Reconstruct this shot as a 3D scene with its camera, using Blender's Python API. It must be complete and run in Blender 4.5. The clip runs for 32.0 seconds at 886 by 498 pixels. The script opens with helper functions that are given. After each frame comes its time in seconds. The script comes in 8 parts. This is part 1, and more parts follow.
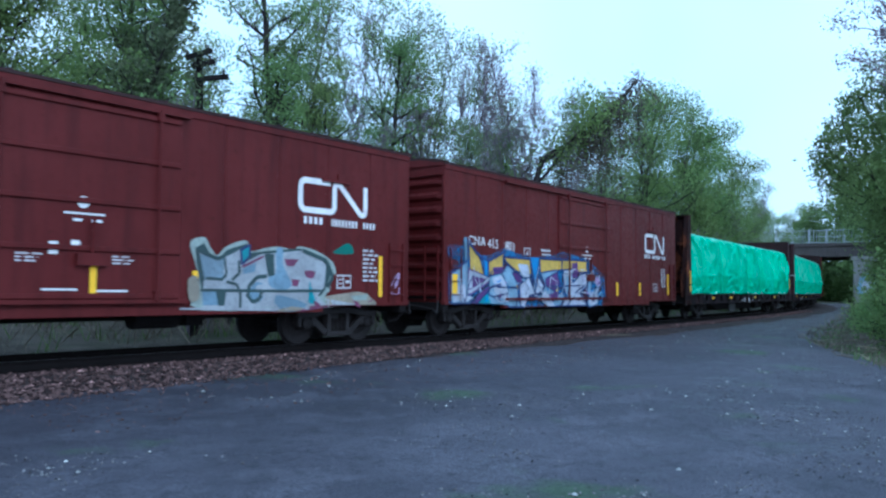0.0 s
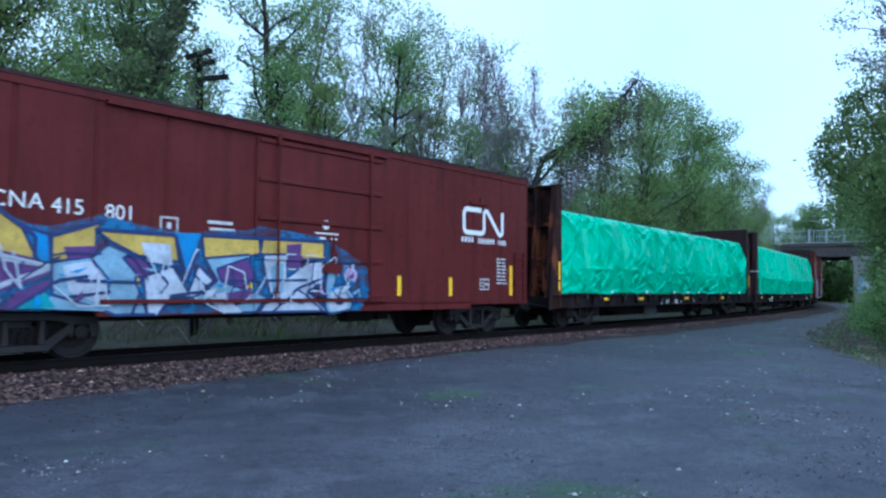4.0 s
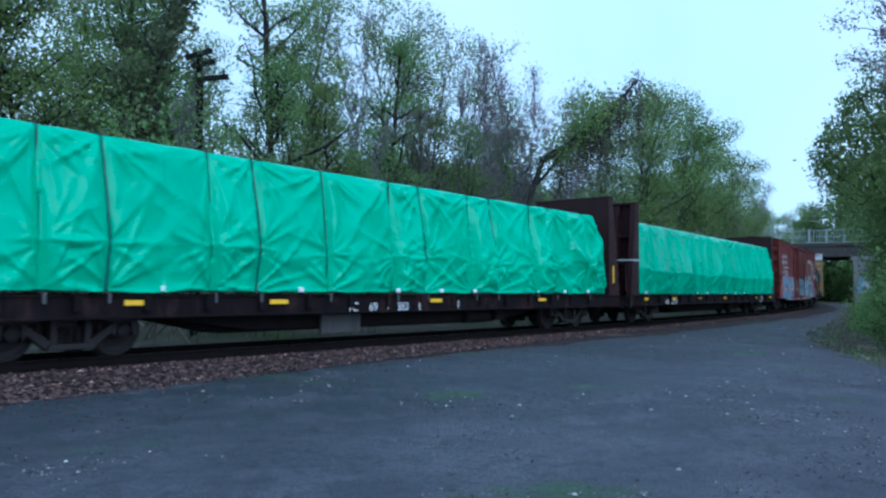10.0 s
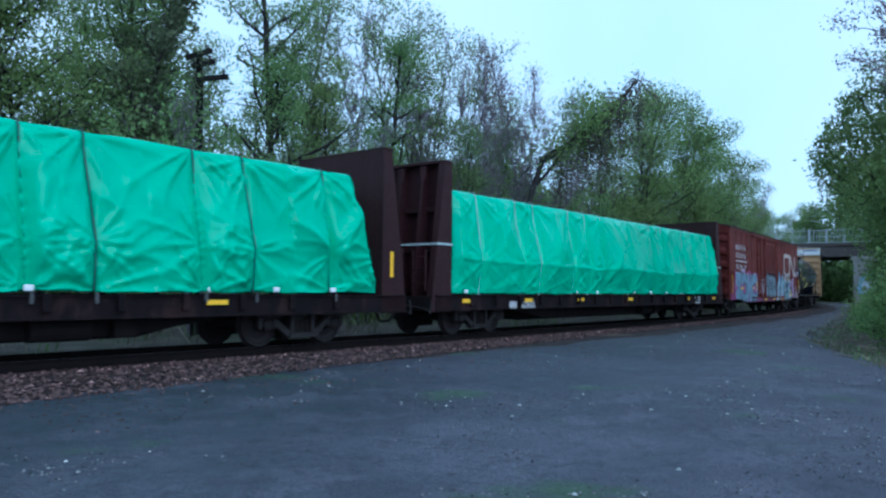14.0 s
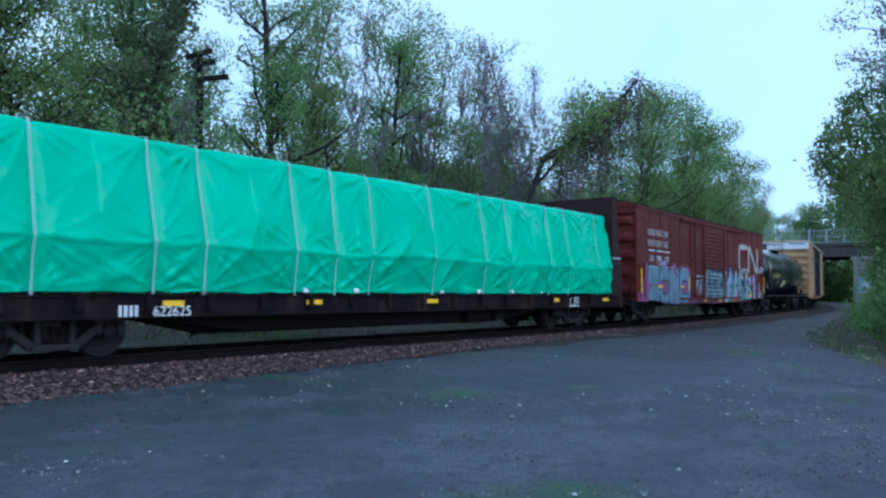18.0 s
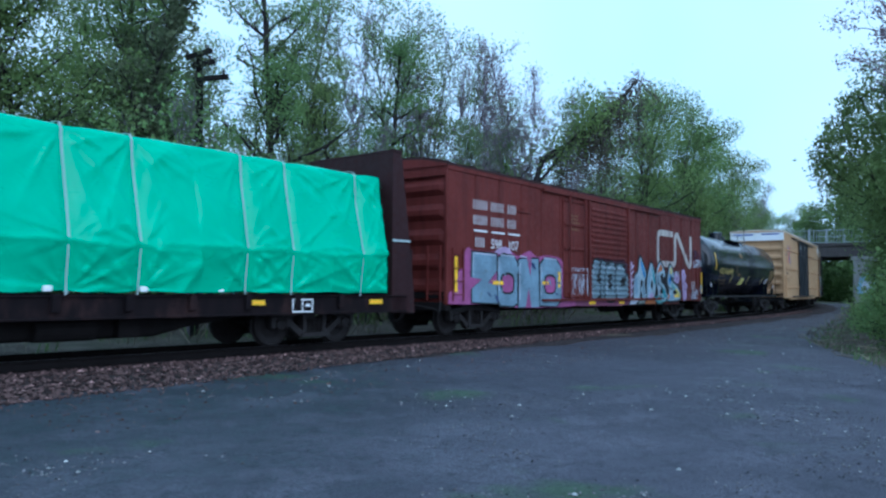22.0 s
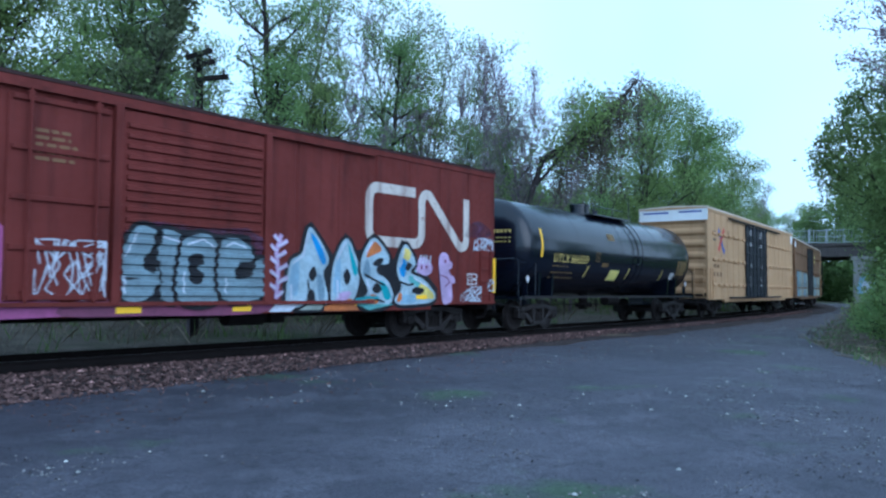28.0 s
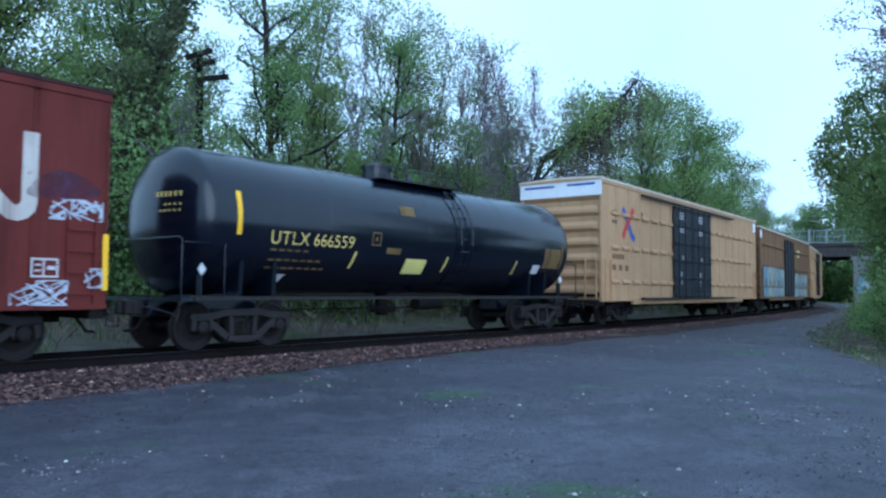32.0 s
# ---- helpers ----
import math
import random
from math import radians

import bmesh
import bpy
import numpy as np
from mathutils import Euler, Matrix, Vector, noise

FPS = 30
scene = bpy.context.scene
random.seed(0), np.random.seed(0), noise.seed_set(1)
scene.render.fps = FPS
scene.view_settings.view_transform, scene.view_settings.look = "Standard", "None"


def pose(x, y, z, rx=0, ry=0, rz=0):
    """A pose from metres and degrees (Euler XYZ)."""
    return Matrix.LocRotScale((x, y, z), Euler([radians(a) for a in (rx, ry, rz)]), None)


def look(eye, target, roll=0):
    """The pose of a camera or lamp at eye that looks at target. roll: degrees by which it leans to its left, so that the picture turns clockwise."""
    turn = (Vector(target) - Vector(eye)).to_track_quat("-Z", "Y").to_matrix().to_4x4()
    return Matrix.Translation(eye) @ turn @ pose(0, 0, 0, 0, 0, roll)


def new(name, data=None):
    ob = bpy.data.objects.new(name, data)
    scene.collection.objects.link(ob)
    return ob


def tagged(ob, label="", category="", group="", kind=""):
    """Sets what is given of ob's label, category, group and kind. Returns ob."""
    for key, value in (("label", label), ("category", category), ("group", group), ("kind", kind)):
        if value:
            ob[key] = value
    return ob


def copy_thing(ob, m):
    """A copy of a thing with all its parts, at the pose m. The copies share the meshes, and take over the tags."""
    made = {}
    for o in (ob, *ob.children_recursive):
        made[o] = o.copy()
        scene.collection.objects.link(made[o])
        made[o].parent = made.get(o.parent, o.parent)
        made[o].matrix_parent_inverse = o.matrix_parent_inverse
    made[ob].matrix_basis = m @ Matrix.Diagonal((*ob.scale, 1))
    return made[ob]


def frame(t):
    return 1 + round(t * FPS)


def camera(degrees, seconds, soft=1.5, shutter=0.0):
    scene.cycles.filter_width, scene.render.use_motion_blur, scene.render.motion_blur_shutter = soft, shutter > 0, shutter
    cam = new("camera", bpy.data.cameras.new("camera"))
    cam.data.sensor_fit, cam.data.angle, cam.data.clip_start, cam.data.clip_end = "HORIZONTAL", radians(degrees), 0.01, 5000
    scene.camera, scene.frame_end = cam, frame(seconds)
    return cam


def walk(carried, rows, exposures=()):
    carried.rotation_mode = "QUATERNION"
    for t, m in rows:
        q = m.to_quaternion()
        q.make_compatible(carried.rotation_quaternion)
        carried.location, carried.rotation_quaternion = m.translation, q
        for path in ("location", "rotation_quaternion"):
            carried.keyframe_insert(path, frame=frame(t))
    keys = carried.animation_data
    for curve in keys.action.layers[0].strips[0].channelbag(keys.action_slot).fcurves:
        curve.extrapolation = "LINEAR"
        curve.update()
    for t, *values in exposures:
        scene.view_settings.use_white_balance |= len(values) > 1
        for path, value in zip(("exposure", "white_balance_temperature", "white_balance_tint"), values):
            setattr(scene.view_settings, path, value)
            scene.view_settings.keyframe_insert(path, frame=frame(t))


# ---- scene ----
EXPOSURE, KELVIN, TINT, SKY = -0.2, 4850, 10, 1.75
# camera: on a stand at eye height beside the line, it does not move
cam = camera(59.8, 32.0, soft=2.45, shutter=0.5)
EYE = (0.0, 0.0, 1.375)
YAW, TILT = radians(43.0), radians(2.593)
VIEW = look(EYE, (math.cos(YAW) * math.cos(TILT), math.sin(YAW) * math.cos(TILT), 1.375 + math.sin(TILT)), 1.05)
walk(cam, [(0.0, VIEW), (32.0, VIEW)], [(t, EXPOSURE + d, KELVIN, TINT) for t, d in ((0.0, 0.0), (6.0, -0.02), (9.0, -0.22), (12.0, -0.28), (20.0, -0.28), (22.5, -0.18), (25.5, 0.0), (32.0, 0.0))])

# world: overcast evening sky, a wide weak sun behind the clouds
SUN_EL, SUN_ROT = radians(25), radians(200)
world = bpy.data.worlds.new("overcast_sky")
scene.world = world
world.use_nodes = True
wn, wl = world.node_tree.nodes, world.node_tree.links
wn.clear()
w_out = wn.new("ShaderNodeOutputWorld")
w_bg = wn.new("ShaderNodeBackground")
w_sky = wn.new("ShaderNodeTexSky")
w_sky.sky_type = "NISHITA"
w_sky.sun_disc = False
w_sky.sun_elevation, w_sky.sun_rotation = SUN_EL, SUN_ROT
w_sky.air_density, w_sky.dust_density = 1.0, 3.0
w_mul = wn.new("ShaderNodeMixRGB")
w_mul.blend_type = "MULTIPLY"
w_mul.inputs[0].default_value = 1.0
w_mul.inputs[2].default_value = (0.055, 0.055, 0.055, 1)
w_mix = wn.new("ShaderNodeMixRGB")
w_mix.inputs[0].default_value = 0.82
w_cloud = wn.new("ShaderNodeTexNoise")
w_cloud.inputs["Scale"].default_value = 1.6
w_cloud.inputs["Detail"].default_value = 3.0
w_ramp = wn.new("ShaderNodeValToRGB")
w_ramp.color_ramp.elements[0].position, w_ramp.color_ramp.elements[0].color = 0.3, (0.62, 0.86, 1.0, 1)
w_ramp.color_ramp.elements[1].position, w_ramp.color_ramp.elements[1].color = 0.75, (0.84, 0.98, 1.02, 1)
w_tc = wn.new("ShaderNodeTexCoord")
wl.new(w_tc.outputs["Generated"], w_cloud.inputs["Vector"])
wl.new(w_cloud.outputs["Fac"], w_ramp.inputs[0])
wl.new(w_sky.outputs[0], w_mul.inputs[1])
wl.new(w_mul.outputs[0], w_mix.inputs[1])
wl.new(w_ramp.outputs[0], w_mix.inputs[2])
wl.new(w_mix.outputs[0], w_bg.inputs[0])
w_bg.inputs[1].default_value = SKY
wl.new(w_bg.outputs[0], w_out.inputs[0])

sun_data = bpy.data.lights.new("sun", "SUN")
sun_data.energy, sun_data.angle, sun_data.color = 1.35, radians(60), (0.98, 0.97, 0.95)
sun = new("sun", sun_data)
sun.matrix_world = look((0, 0, 60), (math.sin(SUN_ROT) * -40, math.cos(SUN_ROT) * -40, 60 - 40 * math.tan(SUN_EL)))

# ---- materials ----
def material(name, base, rough=0.8, metal=0.0, spec=0.5):
    m = bpy.data.materials.new(name)
    m.use_nodes = True
    b = m.node_tree.nodes["Principled BSDF"]
    b.inputs["Base Color"].default_value = (*base, 1)
    b.inputs["Roughness"].default_value = rough
    b.inputs["Metallic"].default_value = metal
    b.inputs["Specular IOR Level"].default_value = spec
    return m


def noise_node(m, scale, detail=4.0, stretch=(1, 1, 1), rough=0.6):
    n, l = m.node_tree.nodes, m.node_tree.links
    tc = n.new("ShaderNodeTexCoord")
    mp = n.new("ShaderNodeMapping")
    mp.inputs["Scale"].default_value = stretch
    t = n.new("ShaderNodeTexNoise")
    t.inputs["Scale"].default_value = scale
    t.inputs["Detail"].default_value = detail
    t.inputs["Roughness"].default_value = rough
    l.new(tc.outputs["Object"], mp.inputs[0])
    l.new(mp.outputs[0], t.inputs["Vector"])
    return t


def ramp(m, source, stops):
    n, l = m.node_tree.nodes, m.node_tree.links
    r = n.new("ShaderNodeValToRGB")
    e = r.color_ramp.elements
    while len(e) < len(stops):
        e.new(0.5)
    for el, (p, c) in zip(e, stops):
        el.position = p
        el.color = (*c, 1) if len(c) == 3 else c
    l.new(source, r.inputs[0])
    return r.outputs[0]


def mix(m, fac, a, b, mode="MIX"):
    n, l = m.node_tree.nodes, m.node_tree.links
    x = n.new("ShaderNodeMixRGB")
    x.blend_type = mode
    for sock, v in ((x.inputs[0], fac), (x.inputs[1], a), (x.inputs[2], b)):
        if isinstance(v, (int, float)):
            sock.default_value = v
        elif isinstance(v, tuple):
            sock.default_value = (*v, 1) if len(v) == 3 else v
        else:
            l.new(v, sock)
    return x.outputs[0]


def finish(m, colour=None, rough=None, height=None, bump=0.3, dist=0.02):
    n, l = m.node_tree.nodes, m.node_tree.links
    b = n["Principled BSDF"]
    if colour is not None:
        l.new(colour, b.inputs["Base Color"])
    if rough is not None:
        l.new(rough, b.inputs["Roughness"])
    if height is not None:
        k = n.new("ShaderNodeBump")
        k.inputs["Strength"].default_value = bump
        k.inputs["Distance"].default_value = dist
        l.new(height, k.inputs["Height"])
        l.new(k.outputs[0], b.inputs["Normal"])
    return m


def grey(v):
    return (v, v, v)


def weathered(name, base, dirt=(0.05, 0.035, 0.028), rust=(0.16, 0.055, 0.025), amount=0.5, rough=0.55, streak=(1.2, 1.2, 0.12), vary=0.25, spec=0.2):
    """Old paint on steel: faded patches, vertical streaks, rust spots."""
    m = material(name, base, rough, 0.0, spec)
    big = noise_node(m, 0.55, 4)
    fine = noise_node(m, 9.0, 6)
    run = noise_node(m, 2.6, 5, streak)
    c = mix(m, ramp(m, big.outputs["Fac"], [(0.3, grey(0.0)), (0.75, grey(vary * 2))]), base, tuple(min(1, v * 1.35 + 0.004) for v in base))
    c = mix(m, ramp(m, run.outputs["Fac"], [(0.48, grey(0.0)), (0.72, grey(amount))]), c, dirt)
    c = mix(m, ramp(m, fine.outputs["Fac"], [(0.6, grey(0.0)), (0.74, grey(amount))]), c, rust)
    r = ramp(m, fine.outputs["Fac"], [(0.3, grey(rough - 0.12)), (0.7, grey(min(1, rough + 0.2)))])
    return finish(m, c, r, fine.outputs["Fac"], 0.12, 0.01)


M_BROWN = weathered("brown_boxcar_paint", (0.086, 0.0115, 0.011), (0.05, 0.008, 0.008), (0.06, 0.014, 0.011), 0.7, 0.46, vary=0.45, spec=0.14)
M_BROWN_OLD = weathered("faded_brown_paint", (0.106, 0.0205, 0.0165), (0.04, 0.010, 0.009), (0.12, 0.031, 0.018), 0.6, 0.55, vary=0.6, spec=0.14)
M_MAROON = weathered("dark_maroon_steel", (0.030, 0.0105, 0.0115), (0.013, 0.006, 0.007), (0.07, 0.022, 0.013), 0.6, 0.6)
def rusted(name, base, dark, rust, amount, cut):
    """Bare, blackened steel with orange rust running down it in patches."""
    m = material(name, base, 0.8, 0.0, 0.12)
    patch, run, fine = noise_node(m, 1.5, 5, (1.3, 1.3, 0.55)), noise_node(m, 3.0, 4, (1.5, 1.5, 0.2)), noise_node(m, 12.0, 5)
    c = mix(m, ramp(m, run.outputs["Fac"], [(0.42, grey(0.0)), (0.6, grey(0.9))]), base, dark)
    c = mix(m, ramp(m, patch.outputs["Fac"], [(cut, grey(0.0)), (cut + 0.12, grey(amount))]), c, rust)
    c = mix(m, ramp(m, fine.outputs["Fac"], [(0.5, grey(0.0)), (0.68, grey(0.6))]), c, dark)
    return finish(m, c, None, fine.outputs["Fac"], 0.3, 0.012)


M_RUSTY = rusted("rusty_steel", (0.035, 0.014, 0.012), (0.009, 0.006, 0.006), (0.21, 0.062, 0.026), 0.8, 0.50)
M_SILL = rusted("stained_sill_steel", (0.012, 0.0075, 0.0085), (0.007, 0.005, 0.006), (0.055, 0.027, 0.024), 0.5, 0.52)
M_TAN = weathered("tan_boxcar_paint", (0.45, 0.28, 0.145), (0.26, 0.14, 0.065), (0.30, 0.13, 0.055), 0.35, 0.55)
M_TAN_OLD = weathered("brown_tan_paint", (0.175, 0.098, 0.05), (0.10, 0.05, 0.028), (0.15, 0.06, 0.03), 0.55, 0.65)
M_ROOF = weathered("galvanised_roof", (0.035, 0.016, 0.015), (0.018, 0.010, 0.010), (0.06, 0.026, 0.02), 0.5, 0.6)
M_ROOF_TAN = weathered("pale_roof", (0.62, 0.55, 0.46), (0.30, 0.22, 0.16), (0.3, 0.16, 0.09), 0.3, 0.5)
def gloss_black(name):
    """Oily black tank paint with faint grime runs."""
    m = material(name, (0.006, 0.007, 0.011), 0.3, 0.0, 0.5)
    big, run = noise_node(m, 0.7, 4), noise_node(m, 2.2, 4, (1.0, 0.2, 0.2))
    c = mix(m, ramp(m, run.outputs["Fac"], [(0.5, grey(0.0)), (0.75, grey(0.6))]), (0.004, 0.006, 0.013), (0.011, 0.013, 0.019))
    return finish(m, c, ramp(m, big.outputs["Fac"], [(0.3, grey(0.13)), (0.7, grey(0.24))]))


M_BLACK = gloss_black("black_tank_paint")
M_BLACKDOOR = weathered("black_door_paint", (0.018, 0.02, 0.026), (0.035, 0.03, 0.03), (0.06, 0.035, 0.025), 0.35, 0.5)
M_UNDER = weathered("underframe_grime", (0.011, 0.009, 0.009), (0.006, 0.005, 0.005), (0.022, 0.015, 0.012), 0.5, 0.9, spec=0.1)
M_TRUCK = weathered("truck_iron", (0.022, 0.018, 0.018), (0.012, 0.010, 0.010), (0.055, 0.04, 0.034), 0.5, 0.6, spec=0.3)
M_WHEEL = weathered("wheel_steel", (0.017, 0.014, 0.014), (0.009, 0.008, 0.008), (0.04, 0.028, 0.023), 0.4, 0.65, spec=0.2)
M_WHITE = weathered("worn_white_paint", (0.78, 0.78, 0.78), (0.5, 0.42, 0.40), (0.5, 0.36, 0.32), 0.4, 0.6)
M_WORN = weathered("flaking_white_paint", (0.50, 0.46, 0.42), (0.16, 0.08, 0.07), (0.22, 0.12, 0.10), 0.85, 0.7, vary=0.4)
M_PALE = weathered("dull_white_stencil", (0.55, 0.54, 0.55), (0.34, 0.26, 0.25), (0.3, 0.2, 0.2), 0.5, 0.7)
M_ROOFWHITE = weathered("white_band_paint", (0.80, 0.82, 0.84), (0.6, 0.58, 0.55), (0.55, 0.45, 0.36), 0.25, 0.5)
M_YELLOW = weathered("yellow_reflective_strip", (0.95, 0.52, 0.02), (0.7, 0.36, 0.03), (0.5, 0.25, 0.05), 0.25, 0.35)
M_YTEXT = weathered("yellow_stencil_paint", (0.60, 0.47, 0.14), (0.5, 0.36, 0.08), (0.4, 0.26, 0.06), 0.3, 0.6)
M_DULL = weathered("worn_amber_stencil", (0.16, 0.105, 0.04), (0.05, 0.035, 0.02), (0.03, 0.02, 0.015), 0.7, 0.6)
M_YLABEL = weathered("pale_yellow_label", (0.72, 0.66, 0.20), (0.5, 0.42, 0.14), (0.4, 0.3, 0.1), 0.25, 0.6)
M_BOX = weathered("grey_box_paint", (0.085, 0.085, 0.085), (0.03, 0.03, 0.03), (0.16, 0.15, 0.14), 0.6, 0.8)
M_STRAPW = weathered("white_webbing", (0.42, 0.50, 0.50), (0.3, 0.36, 0.36), (0.3, 0.34, 0.32), 0.3, 0.8)
M_STRAPD = weathered("dark_webbing", (0.05, 0.075, 0.07), (0.03, 0.04, 0.04), (0.07, 0.07, 0.06), 0.3, 0.8)

GRAFFITI = {}


def spray(key, base):
    if key not in GRAFFITI:
        m = material("spray_" + key, base, 0.6, 0.0, 0.2)
        a, b = noise_node(m, 1.7, 3), noise_node(m, 14.0, 4)
        c = mix(m, ramp(m, a.outputs["Fac"], [(0.4, grey(0.0)), (0.62, grey(0.6))]), base, tuple(v * 0.5 + 0.02 for v in base))
        c = mix(m, ramp(m, b.outputs["Fac"], [(0.48, grey(0.0)), (0.68, grey(0.55))]), c, tuple(v * 0.5 + 0.012 for v in base))
        finish(m, c)
        GRAFFITI[key] = m
    return GRAFFITI[key]


for key, base in dict(white=(0.58, 0.62, 0.72), iceblue=(0.28, 0.44, 0.58), sky=(0.05, 0.28, 0.64), navy=(0.03, 0.05, 0.16), purple=(0.13, 0.05, 0.20),
                      gold=(0.66, 0.45, 0.09), black=(0.012, 0.012, 0.016), pink=(0.38, 0.10, 0.26), lilac=(0.52, 0.38, 0.60), teal=(0.05, 0.33, 0.38),
                      sage=(0.34, 0.40, 0.36), slate=(0.20, 0.30, 0.38), steel=(0.22, 0.33, 0.42), orange=(0.52, 0.17, 0.05), cream=(0.34, 0.30, 0.23),
                      green=(0.02, 0.17, 0.13), red=(0.55, 0.07, 0.06), blue=(0.08, 0.13, 0.45), yellow=(0.72, 0.60, 0.16), mauve=(0.20, 0.06, 0.12),
                      greenblue=(0.16, 0.42, 0.42), moss=(0.05, 0.085, 0.085), frost=(0.21, 0.29, 0.335), pale=(0.40, 0.52, 0.60), chalk=(0.40, 0.42, 0.44), haze=(0.24, 0.32, 0.38)).items():
    spray(key, base)


def overspray(key, base, lo, hi):
    """Thin spray dust: the paint below shows through in flecks."""
    m = spray(key, base)
    n, l = m.node_tree.nodes, m.node_tree.links
    a, b = noise_node(m, 2.2, 4), noise_node(m, 55.0, 3)
    f = mix(m, 0.35, a.outputs["Fac"], b.outputs["Fac"])
    t, x = n.new("ShaderNodeBsdfTransparent"), n.new("ShaderNodeMixShader")
    l.new(ramp(m, f, [(lo, grey(0.0)), (hi, grey(0.85))]), x.inputs[0])
    l.new(t.outputs[0], x.inputs[1])
    l.new(n["Principled BSDF"].outputs[0], x.inputs[2])
    l.new(x.outputs[0], n["Material Output"].inputs[0])


overspray("halo", (0.045, 0.21, 0.46), 0.42, 0.60)
overspray("mist", (0.10, 0.035, 0.07), 0.36, 0.56)


def tarp_material():
    m = material("green_tarpaulin", (0.002, 0.5, 0.26), 0.3, 0.0, 0.52)
    big, crease, fine = noise_node(m, 0.8, 3), noise_node(m, 3.2, 5, (0.6, 1, 1.3)), noise_node(m, 60.0, 2)
    c = mix(m, ramp(m, big.outputs["Fac"], [(0.3, grey(0.0)), (0.75, grey(0.7))]), (0.003, 0.46, 0.235), (0.005, 0.57, 0.305))
    r = ramp(m, crease.outputs["Fac"], [(0.3, grey(0.25)), (0.7, grey(0.35))])
    h = mix(m, 0.12, crease.outputs["Fac"], fine.outputs["Fac"])
    h = mix(m, 1.0, h, grey(0.35), "MULTIPLY")
    # taut thin wrinkles that run slantwise and fade in and out
    for turn, scale, level in ((38, 1.3, 0.5), (-42, 1.4, 0.46)):
        n = noise_node(m, scale, 2.5, (0.30, 1.0, 1.25), 0.45)
        n.inputs["Distortion"].default_value = 0.5
        mp = n.inputs["Vector"].links[0].from_node
        spin = m.node_tree.nodes.new("ShaderNodeMapping")
        spin.inputs["Rotation"].default_value = (0, math.radians(turn), 0)
        m.node_tree.links.new(mp.inputs[0].links[0].from_socket, spin.inputs[0])
        m.node_tree.links.new(spin.outputs[0], mp.inputs[0])
        ridge = ramp(m, n.outputs["Fac"], [(level - 0.035, grey(0.0)), (level, grey(1.0)), (level + 0.02, grey(0.0))])
        where = noise_node(m, 0.95 + scale * 0.1, 2)
        ridge = mix(m, 1.0, ridge, ramp(m, where.outputs["Fac"], [(0.46, grey(0.0)), (0.66, grey(1.0))]), "MULTIPLY")
        h = mix(m, 1.0, h, ridge, "ADD")
    return finish(m, c, r, h, 0.2, 0.035)


M_TARP = tarp_material()


def asphalt_material():
    m = material("worn_asphalt", (0.07, 0.07, 0.075), 0.85, 0.0, 0.3)
    big, mid, small, grain = noise_node(m, 0.16, 5), noise_node(m, 1.1, 6, (1, 1, 1), 0.7), noise_node(m, 5.5, 6, (1, 1, 1), 0.75), noise_node(m, 45.0, 4)
    n, l = m.node_tree.nodes, m.node_tree.links
    c = mix(m, ramp(m, big.outputs["Fac"], [(0.38, grey(0.0)), (0.62, grey(1.0))]), (0.045, 0.0425, 0.0575), (0.078, 0.0735, 0.0945))
    c = mix(m, ramp(m, mid.outputs["Fac"], [(0.46, grey(0.0)), (0.62, grey(0.75))]), c, (0.114, 0.109, 0.132))
    c = mix(m, ramp(m, small.outputs["Fac"], [(0.30, grey(0.8)), (0.50, grey(0.0))]), c, (0.022, 0.0225, 0.029))
    # darker tarmac in a ragged strip along the track
    tc, dot, wob = n.new("ShaderNodeTexCoord"), n.new("ShaderNodeVectorMath"), noise_node(m, 0.5, 5)
    dot.operation = "DOT_PRODUCT"
    dot.inputs[1].default_value = (0.007, -0.1, 0.0)
    l.new(tc.outputs["Object"], dot.inputs[0])
    add = n.new("ShaderNodeMath")
    add.operation = "MULTIPLY_ADD"
    add.inputs[1].default_value = 0.34
    l.new(wob.outputs["Fac"], add.inputs[0])
    l.new(dot.outputs["Value"], add.inputs[2])
    lift = n.new("ShaderNodeMath")
    lift.operation = "ADD"
    lift.inputs[1].default_value = 1.0
    l.new(add.outputs[0], lift.inputs[0])
    c = mix(m, ramp(m, lift.outputs[0], [(0.46, grey(1.0)), (0.70, grey(0.0))]), c, mix(m, 1.0, c, (0.74, 0.74, 0.76), "MULTIPLY"))
    # trampled dirt towards the lot's far end
    far, soil = n.new("ShaderNodeVectorMath"), noise_node(m, 0.9, 5)
    far.operation = "DOT_PRODUCT"
    far.inputs[1].default_value = (0.02, 0.0, 0.0)
    l.new(tc.outputs["Object"], far.inputs[0])
    amount = mix(m, 1.0, ramp(m, far.outputs["Value"], [(0.3, grey(0.0)), (0.75, grey(1.0))]), ramp(m, soil.outputs["Fac"], [(0.35, grey(0.35)), (0.6, grey(0.9))]), "MULTIPLY")
    c = mix(m, amount, c, (0.062, 0.051, 0.056))
    moss = noise_node(m, 0.42, 6)
    c = mix(m, ramp(m, moss.outputs["Fac"], [(0.60, grey(0.0)), (0.69, grey(0.75))]), c, (0.045, 0.085, 0.034))
    c = mix(m, ramp(m, grain.outputs["Fac"], [(0.35, grey(0.0)), (0.62, grey(1.0))]), mix(m, 1.0, c, grey(0.5), "MULTIPLY"), mix(m, 1.0, c, grey(1.35), "MULTIPLY"))
    r = ramp(m, mid.outputs["Fac"], [(0.3, grey(0.55)), (0.7, grey(0.92))])
    h = mix(m, 0.4, grain.outputs["Fac"], small.outputs["Fac"])
    return finish(m, c, r, h, 0.7, 0.04)


M_ASPHALT = asphalt_material()


